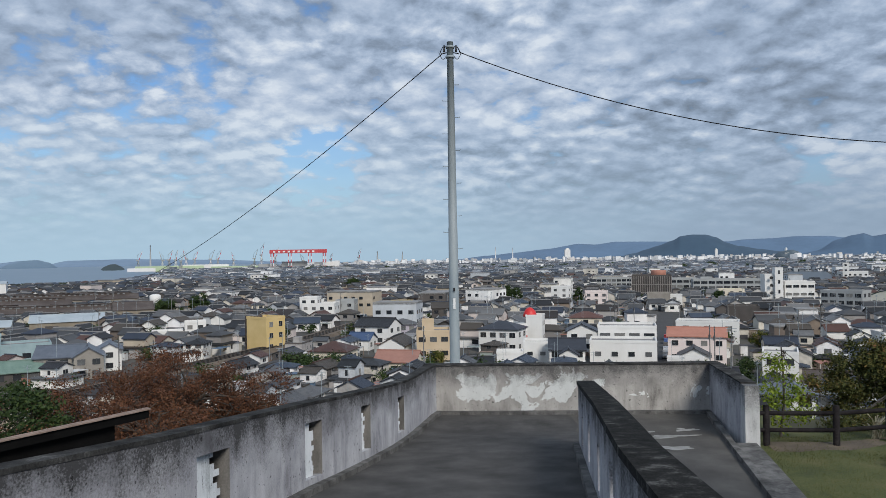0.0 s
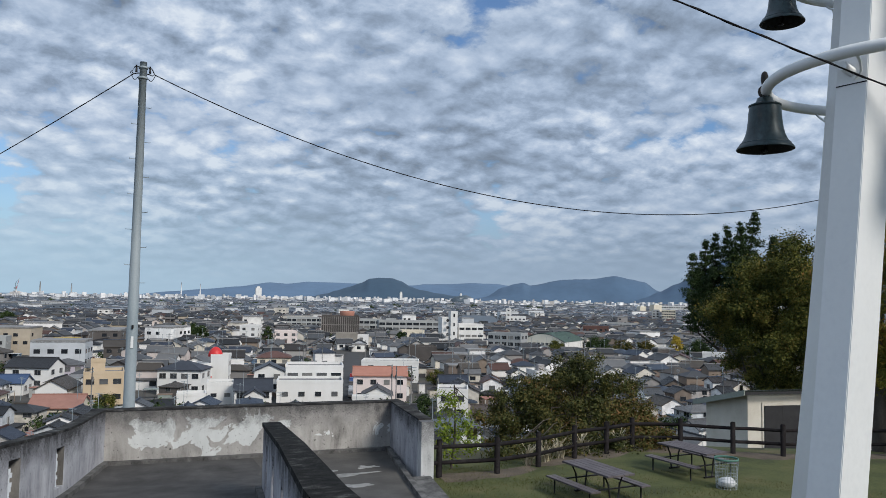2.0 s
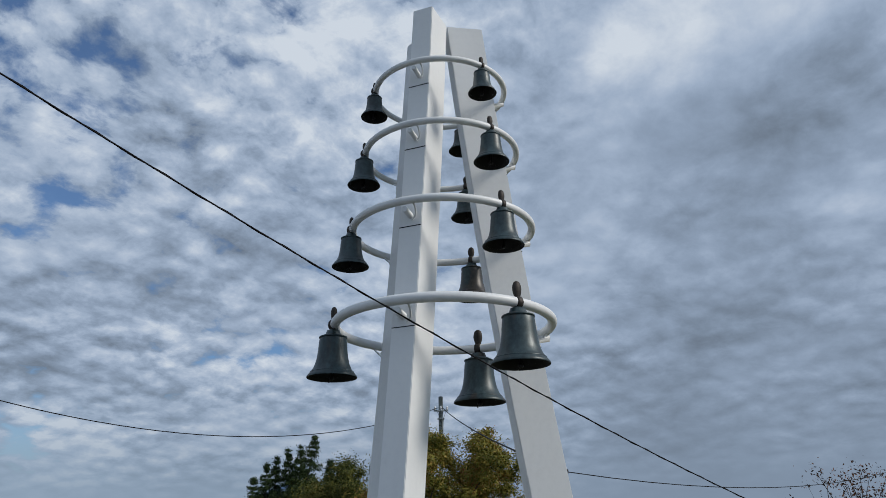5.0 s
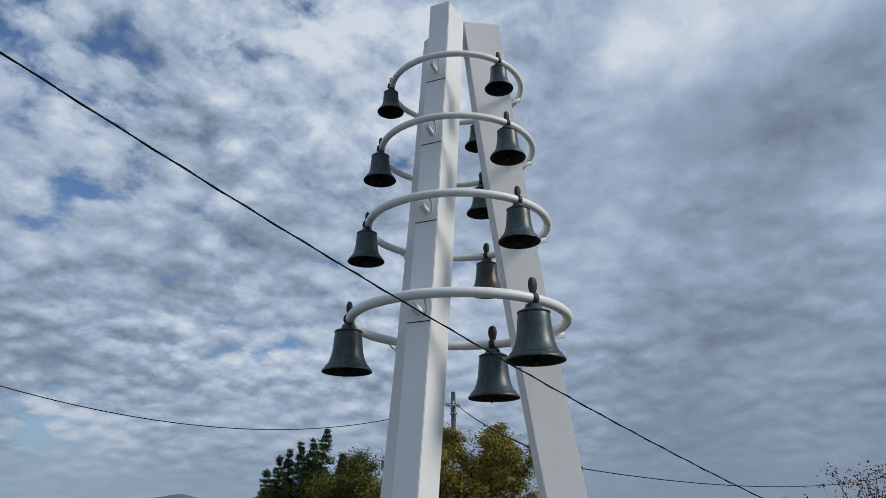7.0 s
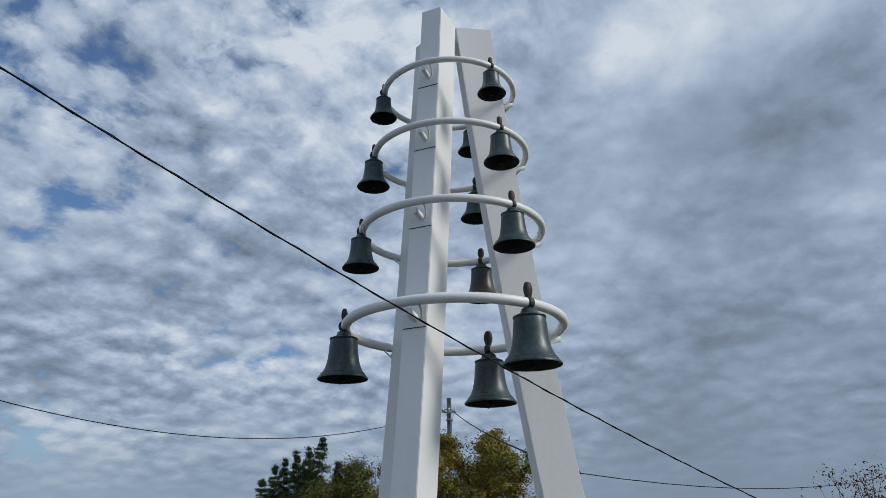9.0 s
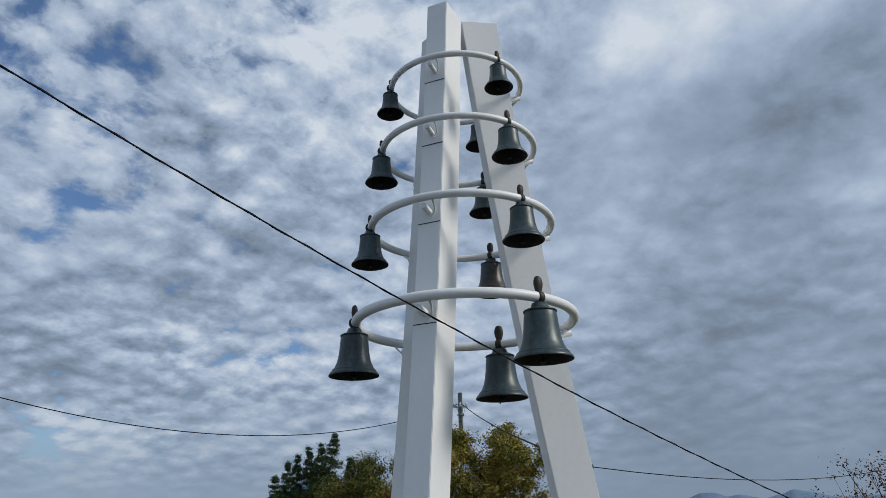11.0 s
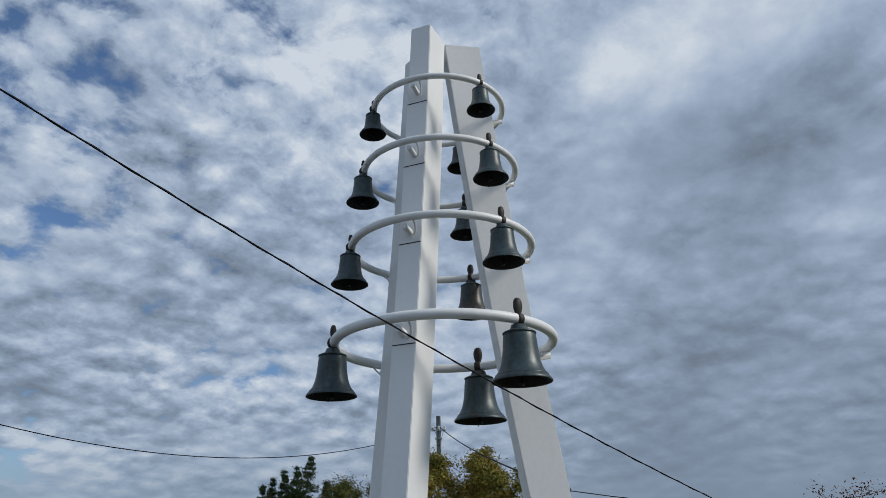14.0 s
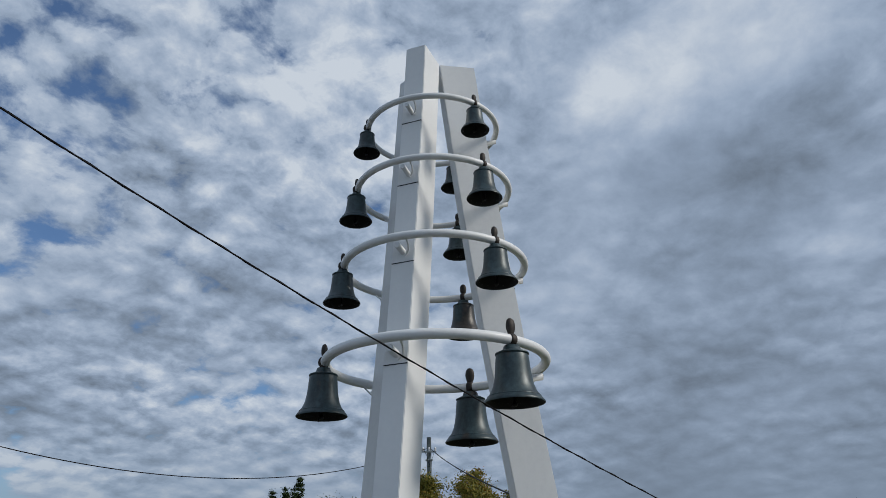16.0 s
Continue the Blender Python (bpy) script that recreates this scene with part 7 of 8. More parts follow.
# works beside the shore
for az, d, w, dep, h, rise, wall, roof, turn, lab in (
        (-32.4, 575, 76, 30, 10.6, 1.2, M_WB, M_PALEROOF, 27, "long white warehouse near the shore"),
        (-29.8, 400, 70, 14, 4.2, 2.0, M_DARKB, M_RUST, 24, "long low brown-roofed factory hall"),
        (-26.5, 430, 90, 12, 4.6, 2.0, M_TAN, M_RUST, 24, "long tan factory hall with a rusty roof"),
        (-28.0, 470, 110, 12, 4.0, 1.8, M_GREYB, M_RUST, 24, "long grey works with a brown roof"),
        (-25.0, 275, 22, 16, 4.6, 1.8, M_TAN, M_PALEROOF, 24, "tan factory hall with a pale roof"),
        (-30.3, 271, 18, 12, 4.2, 1.4, M_TAN, M_PALEROOF, 24, "low tan works with a pale roof"),
        (-34.0, 281, 13, 16, 5.0, 1.6, M_TAN, M_RUST, 24, "tan factory shed with wide doors"),
        (-20.8, 326, 15, 16, 4.6, 2.6, M_TAN, M_RUST, 24, "rusty-red roofed factory shed"),
        (-25.5, 345, 46, 10, 3.8, 1.6, M_GREYB, M_RUST, 24, "grey works with a narrow brown roof"),
        (-31.0, 350, 40, 12, 4.2, 1.8, M_DARKB, M_RUST, 24, "grey works with a dark ridged roof")):
    b = box_building("factory_hall", lab, az, d, w, dep, h, wall, 1, 0, turn=turn, roof=roof, rise=rise, side_cols=0, category="factory")
    if roof is M_RUST and w > 35:
        # a raised ridge with a strip of small windows
        zt = h + rise
        simple("roof_monitor", bars([(-w * 0.46, w * 0.46, -1.1, 1.1, zt - 0.3, zt + 0.9), (-w * 0.465, w * 0.465, -1.5, 1.5, zt + 0.9, zt + 1.1)]), roof, b, "raised roof ridge")
        for q in range(int(w * 0.9 / 2.6)):
            simple("roof_window", bars([(-w * 0.45 + q * 2.6, -w * 0.45 + q * 2.6 + 1.1, -1.16, -1.1, zt + 0.1, zt + 0.7)]), M_PANE_F, b, "dusty pale roof window" if q == 0 else "")
        simple("wall_windows", bars([(-w * 0.47 + q * 3.4, -w * 0.47 + q * 3.4 + 2.2, -dep / 2 - 0.06, -dep / 2, h * 0.35, h * 0.8) for q in range(int(w * 0.93 / 3.4))]), M_WINDOW, b, "row of dusty windows")
    elif w > 60:
        simple("wall_windows", bars([(-w * 0.48 + q * 2.5, -w * 0.48 + q * 2.5 + 1.1, -dep / 2 - 0.06, -dep / 2, h * 0.45, h * 0.57) for q in range(int(w * 0.95 / 2.5))]), M_WINDOW, b, "row of small windows")
        for q in range(13):
            simple("sign_mark", bars([(w * 0.02 + q * 2.3, w * 0.02 + q * 2.3 + 1.6, -dep / 2 - 0.08, -dep / 2, h * 0.66, h * 0.84)]), M_GREYB, b, "dark sign mark" if q == 0 else "")
        simple("plinth", bars([(-w / 2, w / 2, -dep / 2 - 0.05, -dep / 2, 0, h * 0.36)]), M_GREYB, b, "grey lower wall")
    elif w < 30:
        simple("wall_door", bars([(-w * 0.3, -w * 0.12, -dep / 2 - 0.06, -dep / 2, 0, h * 0.75), (w * 0.1, w * 0.3, -dep / 2 - 0.06, -dep / 2, 0, h * 0.75)]), M_DARKB, b, "dark sliding doors")
bm = bmesh.new()
c = polar(-19.4, 362)
tank = thing("water_tank", "round cream water tank on legs", "tank", Matrix.Translation((c.x, c.y, TOWN_Z)))
add_lathe(bm, [(0.001, 9.2), (1.6, 9.0), (2.4, 8.6), (2.4, 4.8), (0.001, 4.6)], 20)
part("vessel", bm, M_WB, tank)
for sx, sy in ((1, 1), (1, -1), (-1, 1), (-1, -1)):
    bm = bmesh.new()
    add_tube(bm, [(sx * 1.5, sy * 1.5, -0.3), (sx * 1.5, sy * 1.5, 4.9)], 0.16, 8)
    part("leg", bm, M_WB, tank)

# ---- shipyard across the bay ----
M_CRANE_W = material("crane_white", [(0.6, 0.6, 0.6), (0.7, 0.7, 0.7)], 0.6, 0.05, 0.6, 0.0)
M_CRANE_R = material("crane_red", [(0.42, 0.04, 0.05), (0.52, 0.06, 0.07)], 0.6, 0.05, 0.6, 0.0)
M_LIME = material("shipyard_green", [(0.36, 0.46, 0.30), (0.46, 0.56, 0.38)], 0.8, 0.02, 0.3, 0.0)
CD = 1810
gc = polar(-9.3, CD)
gantry = thing("gantry_crane", "huge red and white gantry crane over a shipyard", "gantry crane", Matrix.Translation((gc.x, gc.y, TOWN_Z)) @ pose(0, 0, 0, 0, 0, 9.2))
GH = up_at(CD, 0.70) - TOWN_Z
half = CD * math.tan(radians(2.11))
simple("girder", bars([(-half, half, -6, 6, GH - 8.5, GH)]), M_CRANE_R, gantry, "red box girder")
for k in range(9):
    x = -half + 8 + k * half * 0.17
    simple("girder_mark", bars([(x, x + 5, -6.6, -6.1, GH - 6.5, GH - 2.5)]), M_CRANE_W, gantry)
for x in (-half + 6, -half * 0.30, half * 0.40, half - 6):
    for k in range(5):
        simple("leg_band", bars([(x - 4, x - 2, -5, 5, (GH - 8.5) * k / 5, (GH - 8.5) * (k + 1) / 5), (x + 2, x + 4, -5, 5, (GH - 8.5) * k / 5, (GH - 8.5) * (k + 1) / 5)]), M_CRANE_W if k % 2 else M_CRANE_R, gantry)
rng = np.random.default_rng(5)
for k, (az, el) in enumerate(((-20.5, 0.75), (-18.9, 0.70), (-18.45, 0.78), (-18.0, 0.77), (-17.65, 0.60), (-17.3, 0.85), (-16.7, 0.76), (-15.6, 0.76), (-15.1, 0.75), (-14.0, 0.57), (-12.5, 0.77), (-12.0, 1.25), (-11.0, 0.9), (-9.0, 0.35), (-6.9, 0.4), (-4.8, 0.71))):
    d = rng.uniform(1830, 2000)
    c = polar(az, d)
    cr = thing("jib_crane", "tall jib crane in red and white over the shipyard", "crane", Matrix.Translation((c.x, c.y, TOWN_Z)) @ pose(0, 0, 0, 0, 0, rng.uniform(-50, 50) + (180 if k % 4 == 1 else 0)), group="cranes of the shipyard")
    top = up_at(d, el) - TOWN_Z
    hh = top * 0.5
    bm = bmesh.new()
    for sx, sy in ((1, 1), (1, -1), (-1, 1), (-1, -1)):
        add_tube(bm, [(sx * 4, sy * 4, 0), (sx * 1.6, sy * 1.6, hh * 0.8)], 0.55, 5)
    add_tube(bm, [(0, 0, hh * 0.7), (0, 0, hh)], 1.6, 8)
    part("portal", bm, M_CRANE_W if k % 2 else M_GREYB, cr)
    bm = bmesh.new()
    add_box(bm, (-1.5, 0, hh + 1.6), (6.5, 4, 3.2))
    part("cabin", bm, M_GREYB, cr)
    tip = Vector((top * 0.20, 0, top))
    root = Vector((1.5, 0, hh + 2))
    for q in range(4):
        bm = bmesh.new()
        add_tube(bm, [root.lerp(tip, q / 4), root.lerp(tip, (q + 1) / 4)], [1.0 - 0.15 * q, 0.85 - 0.15 * q], 5)
        part("jib", bm, M_GREYB if k % 3 == 1 else (M_CRANE_R, M_CRANE_W)[q % 2], cr)
    bm = bmesh.new()
    add_tube(bm, [(-3, 0, hh + 3), (-2, 0, hh + (top - hh) * 0.55), tip], [0.6, 0.5, 0.2], 5)
    part("back_stay", bm, M_GREYB, cr)
for az, d, w, h, mat in ((-18.4, 1850, 150, 12, M_LIME), (-16.0, 1880, 110, 14, M_CRANE_W), (-13.6, 1860, 130, 9, M_LIME), (-20.3, 1850, 60, 8, M_CRANE_W), (-9.6, 1840, 60, 18, M_GREYB), (-7.2, 1840, 60, 16, M_WB), (-11.6, 1830, 40, 13, M_GREYB)):
    box_building("shipyard_hall", "long hall of the shipyard by the water", az, d, w, 60, h, mat, 1, 0, turn=-az, roof=mat, side_cols=0, rail=False, category="hall")
for az, d, h in ((-19.7, 2500, 74), (-29.3, 4000, 29), (-29.05, 4000, 30), (-1.5, 2900, 46), (2.6, 3000, 40), (6.9, 3600, 60), (5.6, 3650, 66), (-3.4, 2700, 48)):
    c = polar(az, d)
    tw = thing("far_tower", "slender tower on the far shore", "tower", Matrix.Translation((c.x, c.y, TOWN_Z)))
    bm = bmesh.new()
    add_tube(bm, [(0, 0, 0), (0, 0, h * 0.6), (0, 0, h)], [3.2, 2.2, 1.2] if az > -25 else [5.5, 5, 4.5], 8)
    part("shaft", bm, M_GREYB if -25 < az < 0 else M_CRANE_W, tw)

TOWN_TREES = (
        (-16.3, 360, 5.1, 9.8, L_DARK, "large dark green tree among the roofs"), (-18.6, 354, 6.1, 6.7, L_DARK, "broad dark green grove among the roofs"), (6.8, 375, 4.9, 10.3, L_DARK, "round dark green tree among the roofs"),
        (11.8, 376, 2.7, 8.2, L_DARK, "dark green tree beside a white block"), (0.9, 168, 2.4, 3.1, L_DEEP, "low olive bush before a beige house"), (-0.8, 267, 4.0, 5.6, L_RED, "brown thin tree among the roofs"),
        (-5.2, 595, 5.8, 9.0, L_DARK, "dark grove on the plain"), (22.0, 213, 1.4, 3.2, L_DARK, "small dark garden tree"), (36.5, 328, 6.0, 8.4, L_DARK, "dark green tree in a park"), (38.3, 326, 4.7, 7.4, L_MIX, "olive green tree in a park"),
        (39.9, 330, 4.8, 6.9, L_MIX, "brown-green tree in a park"), (43.6, 326, 4.8, 8.0, L_DARK, "dark green tree in a park"), (30.3, 343, 3.1, 7.0, L_DARK, "dark tree beside an arched hall"), (33.5, 321, 3.5, 6.6, L_DEEP, "olive tree before an arched hall"),
        (21.9, 371, 1.9, 7.1, L_DARK, "slender dark tree beside a school"), (21.6, 389, 2.6, 5.8, L_DARK, "dark tree beside a school"), (24.4, 204, 2.6, 4.1, L_DEEP, "olive garden tree between houses"))
for az, d, r, h, leaf, lab in TOWN_TREES:
    q_ = polar(az, d)
    KEEP.append((q_.x, q_.y, r * 0.7))
    half_az = math.degrees(r / d)
    LOW.append((az - half_az, az + half_az, d - 40, d))
    q_ = polar(az, d - 9)
    KEEP.append((q_.x, q_.y, r * 0.5))

KEEP.append((-108, 169, 11))
KEEP.append((-117, 183, 12))

# ---- houses, street by street ----
rng = np.random.default_rng(42)
protos = []
kinds = ["gable", "hip", "ell", "gable", "hip", "ell", "flat", "gable", "hip", "ell"]
near, mid_, far_ = [], [], []
for iv in range(-355, 445):
    for iu in range(-225, 480):
        gu, gv = iu * 8.9, iv * 9.8
        if iu % 7 == 0 and iv % 2 == 0 and rng.random() < 0.5:
            continue
        x, y = gu * cg - gv * sg, gu * sg + gv * cg
        d = math.hypot(x, y)
        if d < 82 or d > 3300:
            continue
        az = math.degrees(math.atan2(x, y))
        if not (-37 < az < 96):
            continue
        pd = poly_distance(x, y) if d < 160 else 99
        if pd < 56:
            continue
        jx, jy = rng.normal() * 0.9, rng.normal() * 0.9
        x, y = x + jx, y + jy
        if is_sea(x, y):
            continue
        if d < 800 and not is_free(x, y):
            continue
        keep_p = 0.93 if d < 500 else (0.86 if d < 1000 else 0.6)
        if rng.random() > keep_p:
            continue
        (near if d < 198 else mid_ if d < 800 else far_).append((d, x, y))
near.sort()
for k in range(14):
    t, span = house_proto(kinds[k % 10], np.random.default_rng(100 + k), (0, -200 - 30 * k, TOWN_Z))
    protos.append(t)
used = set()
for i, (d, x, y) in enumerate(near):
    k = int(rng.integers(len(protos)))
    if kinds[k % 10] == "flat" and rng.random() < 0.5:
        k = (k + 1) % len(protos)
    turn = -14 + 90 * int(rng.integers(4)) + rng.normal() * 8
    m = Matrix.Translation((x, y, TOWN_Z)) @ pose(0, 0, 0, 0, 0, turn) @ Matrix.Diagonal((0.9, 0.9, 0.9 if not is_low(math.degrees(math.atan2(x, y)), d) else 0.72, 1))
    if k not in used:
        protos[k].matrix_world = m
        used.add(k)
    else:
        copy_thing(protos[k], m)


class Joined:
    """Many small solids gathered into one mesh."""
    def __init__(self):
        self.v, self.f, self.n = [], [], 0

    def add(self, vf, x, y, z, turn, sc=1.0):
        c, s = math.cos(turn) * sc, math.sin(turn) * sc
        self.v += [(x + c * p[0] - s * p[1], y + s * p[0] + c * p[1], z + p[2] * sc) for p in vf[0]]
        self.f += [tuple(self.n + i for i in q) for q in vf[1]]
        self.n = len(self.v)

    def done(self, name, label, category, mat, kind="stuff"):
        me = bpy.data.meshes.new(name)
        me.from_pydata(self.v, [], self.f)
        me.materials.append(mat)
        return tagged(new(name, me), label, category, kind=kind)


jc = Joined()
jw, jr, jg, jf, jw2, jr2 = Joined(), Joined(), Joined(), Joined(), Joined(), Joined()
for d, x, y in mid_ + far_:
    w, dp = rng.uniform(5.8, 8.4), rng.uniform(4.6, 6.4)
    h = 4.9 if rng.random() < 0.72 and not is_low(math.degrees(math.atan2(x, y)), d) else 2.8
    turn = GRID + math.pi / 2 * int(rng.integers(4)) + rng.normal() * 0.13
    u = rng.random()
    big = h > 4 and rng.random() < (0.016 if d < 800 else 0.03)
    if big:
        w, dp, h, u = rng.uniform(10, 22), rng.uniform(8, 12), rng.uniform(6, 10), 0.99
    rise = dp * 0.5 * 0.52
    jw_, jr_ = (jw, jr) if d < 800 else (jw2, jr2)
    if u < 0.94:
        up = 1.0
        if h > 4 and d < 1100 and rng.random() < 0.6:
            # a smaller upper storey over a skirt of roof
            up = 0.80
            jw_.add(box_wall(w, dp, 2.7), x, y, TOWN_Z, turn)
            jr_.add(hip_roof(w * 1.04, dp * 1.04, 2.6, 0.9), x, y, TOWN_Z, turn)
        ww, dd = w * up, dp * up
        if u < 0.62:
            jw_.add(gable_wall(ww, dd, h, rise * up), x, y, TOWN_Z, turn)
            jr_.add(gable_roof(ww, dd, h, rise * up), x, y, TOWN_Z, turn)
            if d < 520:
                jc.add(bars([(-ww / 2 - 0.4, ww / 2 + 0.4, -0.17, 0.17, h + rise * up + 0.16, h + rise * up + 0.40)]), x, y, TOWN_Z, turn)
        else:
            jw_.add(box_wall(ww, dd, h), x, y, TOWN_Z, turn)
            jr_.add(hip_roof(ww, dd, h, rise * up), x, y, TOWN_Z, turn)
        if d < 700 and rng.random() < 0.45:
            # a lean-to, shed or carport beside it
            lw = rng.uniform(2.2, 3.6)
            jw_.add(shift(box_wall(lw, dp * 0.6, 2.3), w / 2 + lw / 2, rng.uniform(-0.8, 0.8)), x, y, TOWN_Z, turn)
            jf.add(shift(bars([(-lw / 2 - 0.15, lw / 2 + 0.15, -dp * 0.33, dp * 0.33, 2.25, 2.42)]), w / 2 + lw / 2, 0), x, y, TOWN_Z, turn)
    else:
        jw_.add(box_wall(w, dp, h), x, y, TOWN_Z, turn)
        jf.add(bars([(-w / 2, w / 2, -dp / 2, dp / 2, h - 0.3, h + 0.4)]), x, y, TOWN_Z, turn)
    if d < 1300:
        for fl in range(max(1, int(h / 2.8))):
            for side in range(4):
                span, off = (w, dp / 2) if side % 2 == 0 else (dp, w / 2)
                nw = max(1, int(span / 3.2))
                for q in range(nw):
                    if rng.random() < 0.3:
                        continue
                    s = -span / 2 + span * (q + 0.5) / nw
                    a = turn + side * math.pi / 2
                    px_, py_ = s, -off
                    jg.add(bars([(px_ - 0.8, px_ + 0.8, py_ - 0.04, py_ + 0.04, 1.0 + 2.8 * fl, 2.2 + 2.8 * fl)]) if d < 520 else
                           ([(px_ - 0.8, py_ - 0.05, 1.0 + 2.8 * fl), (px_ + 0.8, py_ - 0.05, 1.0 + 2.8 * fl), (px_ + 0.8, py_ - 0.05, 2.2 + 2.8 * fl), (px_ - 0.8, py_ - 0.05, 2.2 + 2.8 * fl)], [(0, 1, 2, 3)]),
                           x, y, TOWN_Z, a)
# sheds, carports, garden walls and tanks between the nearer houses, and aerials on the roofs
rng = np.random.default_rng(19)
js, ja = Joined(), Joined()
for d, x, y in near + [q for q in mid_ if q[0] < 420]:
    for _ in range(3):
        a, r = rng.uniform(0, 6.283), rng.uniform(3.8, 6.0)
        px_, py_ = x + r * math.cos(a), y + r * math.sin(a)
        if not is_free(px_, py_, 1.6):
            continue
        u = rng.random()
        turn = GRID + math.pi / 2 * int(rng.integers(2)) + rng.normal() * 0.05
        if u < 0.45:
            w, dp, h = rng.uniform(1.2, 2.8), rng.uniform(1.0, 2.2), rng.uniform(1.8, 2.5)
            js.add(bars([(-w / 2, w / 2, -dp / 2, dp / 2, -0.2, h), (-w / 2 - 0.15, w / 2 + 0.15, -dp / 2 - 0.15, dp / 2 + 0.15, h, h + 0.09)]), px_, py_, TOWN_Z, turn)
        elif u < 0.75:
            js.add(bars([(-2.6, 2.6, -0.07, 0.07, -0.2, rng.uniform(0.9, 1.6))]), px_, py_, TOWN_Z, turn)
        else:
            js.add(bars([(-1.3, 1.3, -2.3, 2.3, 2.2, 2.28), (-1.25, -1.17, -2.2, -2.12, 0, 2.2), (1.17, 1.25, -2.2, -2.12, 0, 2.2), (-1.25, -1.17, 2.12, 2.2, 0, 2.2), (1.17, 1.25, 2.12, 2.2, 0, 2.2)]), px_, py_, TOWN_Z, turn)
    if d < 330 and rng.random() < 0.5:
        h = rng.uniform(9.0, 10.2)
        ja.add(bars([(-0.03, 0.03, -0.03, 0.03, 5.5, h), (-0.55, 0.55, -0.025, 0.025, h - 0.12, h - 0.07), (-0.4, 0.4, -0.025, 0.025, h - 0.5, h - 0.45), (-0.02, 0.02, -0.6, 0.6, h - 0.3, h - 0.26)]), x, y, TOWN_Z, rng.uniform(0, 3.1))
js.done("town_sheds", "small sheds, carports and garden walls between the houses", "sheds", M_SHEDS)
ja.done("town_aerials", "thin metal television aerials above the roofs", "aerials", M_GALV)
jw.done("town_walls", "walls of the many small houses across the plain", "houses", M_HWALL_I)
jr.done("town_roofs", "grey tiled roofs of the many houses across the plain", "houses", M_HROOF_I)
jw2.done("far_town_walls", "walls of the far town, toned pale with haze", "houses", M_FWALL)
jr2.done("far_town_roofs", "roofs of the far town, tinted blue-grey with haze", "houses", M_FROOF)
jc.done("town_ridge_caps", "grey ridge caps of the tiled roofs across the plain", "houses", M_FLAT)
jf.done("town_flat_roofs", "pale flat roofs of blocks across the plain", "houses", M_FLAT)
jg.done("town_windows", "dark windows of the many houses across the plain", "windows", M_WINDOW)

# pale blocks of the far city at the foot of the hills
rng = np.random.default_rng(77)
jb = Joined()
for k in range(2600):
    az, d = rng.uniform(-9, 62), rng.uniform(1900, 3250)
    if rng.random() > (1.0 if az < 32 else 0.5):
        continue
    q = polar(az, d)
    if is_sea(q.x, q.y):
        continue
    w, dp, h = 4 + 14 * rng.random() ** 2, rng.uniform(5, 12), 4.5 + 14 * rng.random() ** 3.5
    jb.add(bars([(-w / 2, w / 2, -dp / 2, dp / 2, -0.5, h)]), q.x, q.y, TOWN_Z, rng.uniform(-0.6, 0.3))
jb.done("far_city_blocks", "white blocks of the far city below the hills", "buildings", M_FBLOCK)
for az, d, w, h, name, lab in ((21.6, 2900, 9, 34, "far_tower", "slim white tower in the far city"), (11.0, 3000, 22, 44, "far_tower", "broad white tower in the far city"), (40.6, 1250, 16, 16, "far_block", "brown apartment block in the far city"), (39.6, 1250, 12, 13, "far_block", "cream office block in the far city")):
    c = polar(az, d)
    t = thing(name, lab, "tower" if "tower" in name else "building", Matrix.Translation((c.x, c.y, TOWN_Z)))
    simple("shaft", bars([(-w / 2, w / 2, -w / 3, w / 3, 0, h)]), M_WB if "white" in lab else M_CREAM, t)
    simple("cap", bars([(-w / 4, w / 4, -w / 5, w / 5, h, h * 1.12)]), M_WB, t)
# a low wooded mound with a white keep
c = polar(26.3, 2350)
mound = thing("castle_hill", "low wooded castle mound with a pale stone wall", "hill", Matrix.Translation((c.x, c.y, TOWN_Z)))
bm = bmesh.new()
add_lathe(bm, [(0.01, 27), (14, 26), (26, 22), (36, 13), (48, 0), (0.01, -2)], 28)
for v_ in bm.verts:
    v_.co += Vector((0, 0, 4 * noise.noise(v_.co * 0.06)))
part("mound", bm, M_MOUND, mound)
simple("stone_wall", bars([(-22, 20, -26, -23, 15, 20)]), M_GREYB, mound, "pale stone wall")
simple("keep", bars([(-9, -4, -3, 3, 25, 31), (-8, -5, -2, 2, 31, 34)]), M_WB, mound, "small white keep")
# a ginkgo in the town
c = polar(42.0, 335)
tree("ginkgo_tree", "bright yellow ginkgo tree among the roofs", (c.x, c.y, TOWN_Z), 6.0, 0.2, [((0, 0, 5.0), (2.6, 2.6, 3.0)), ((0, 0, 8.0), (1.5, 1.5, 1.7))], 700, 0.15, L_GINKGO, 91, 0.8, 60, twigs=6)

for k, (az, d, r, h, leaf, lab) in enumerate(TOWN_TREES):
    c = polar(az, d)
    q = 0.07 + d * 0.0004
    tree("town_tree", lab, (c.x, c.y, TOWN_Z), h * 0.5, 0.2, [((0, 0, h * 0.62), (r * 0.8, r * 0.8, h * 0.30)), ((r * 0.3, 0.2, h * 0.36), (r * 0.75, r * 0.75, h * 0.24)), ((-r * 0.35, 0, h * 0.40), (r * 0.65, r * 0.65, h * 0.26))],
         190, q, leaf, 400 + k, 0.24 * r + 0.3, 46, twigs=6)

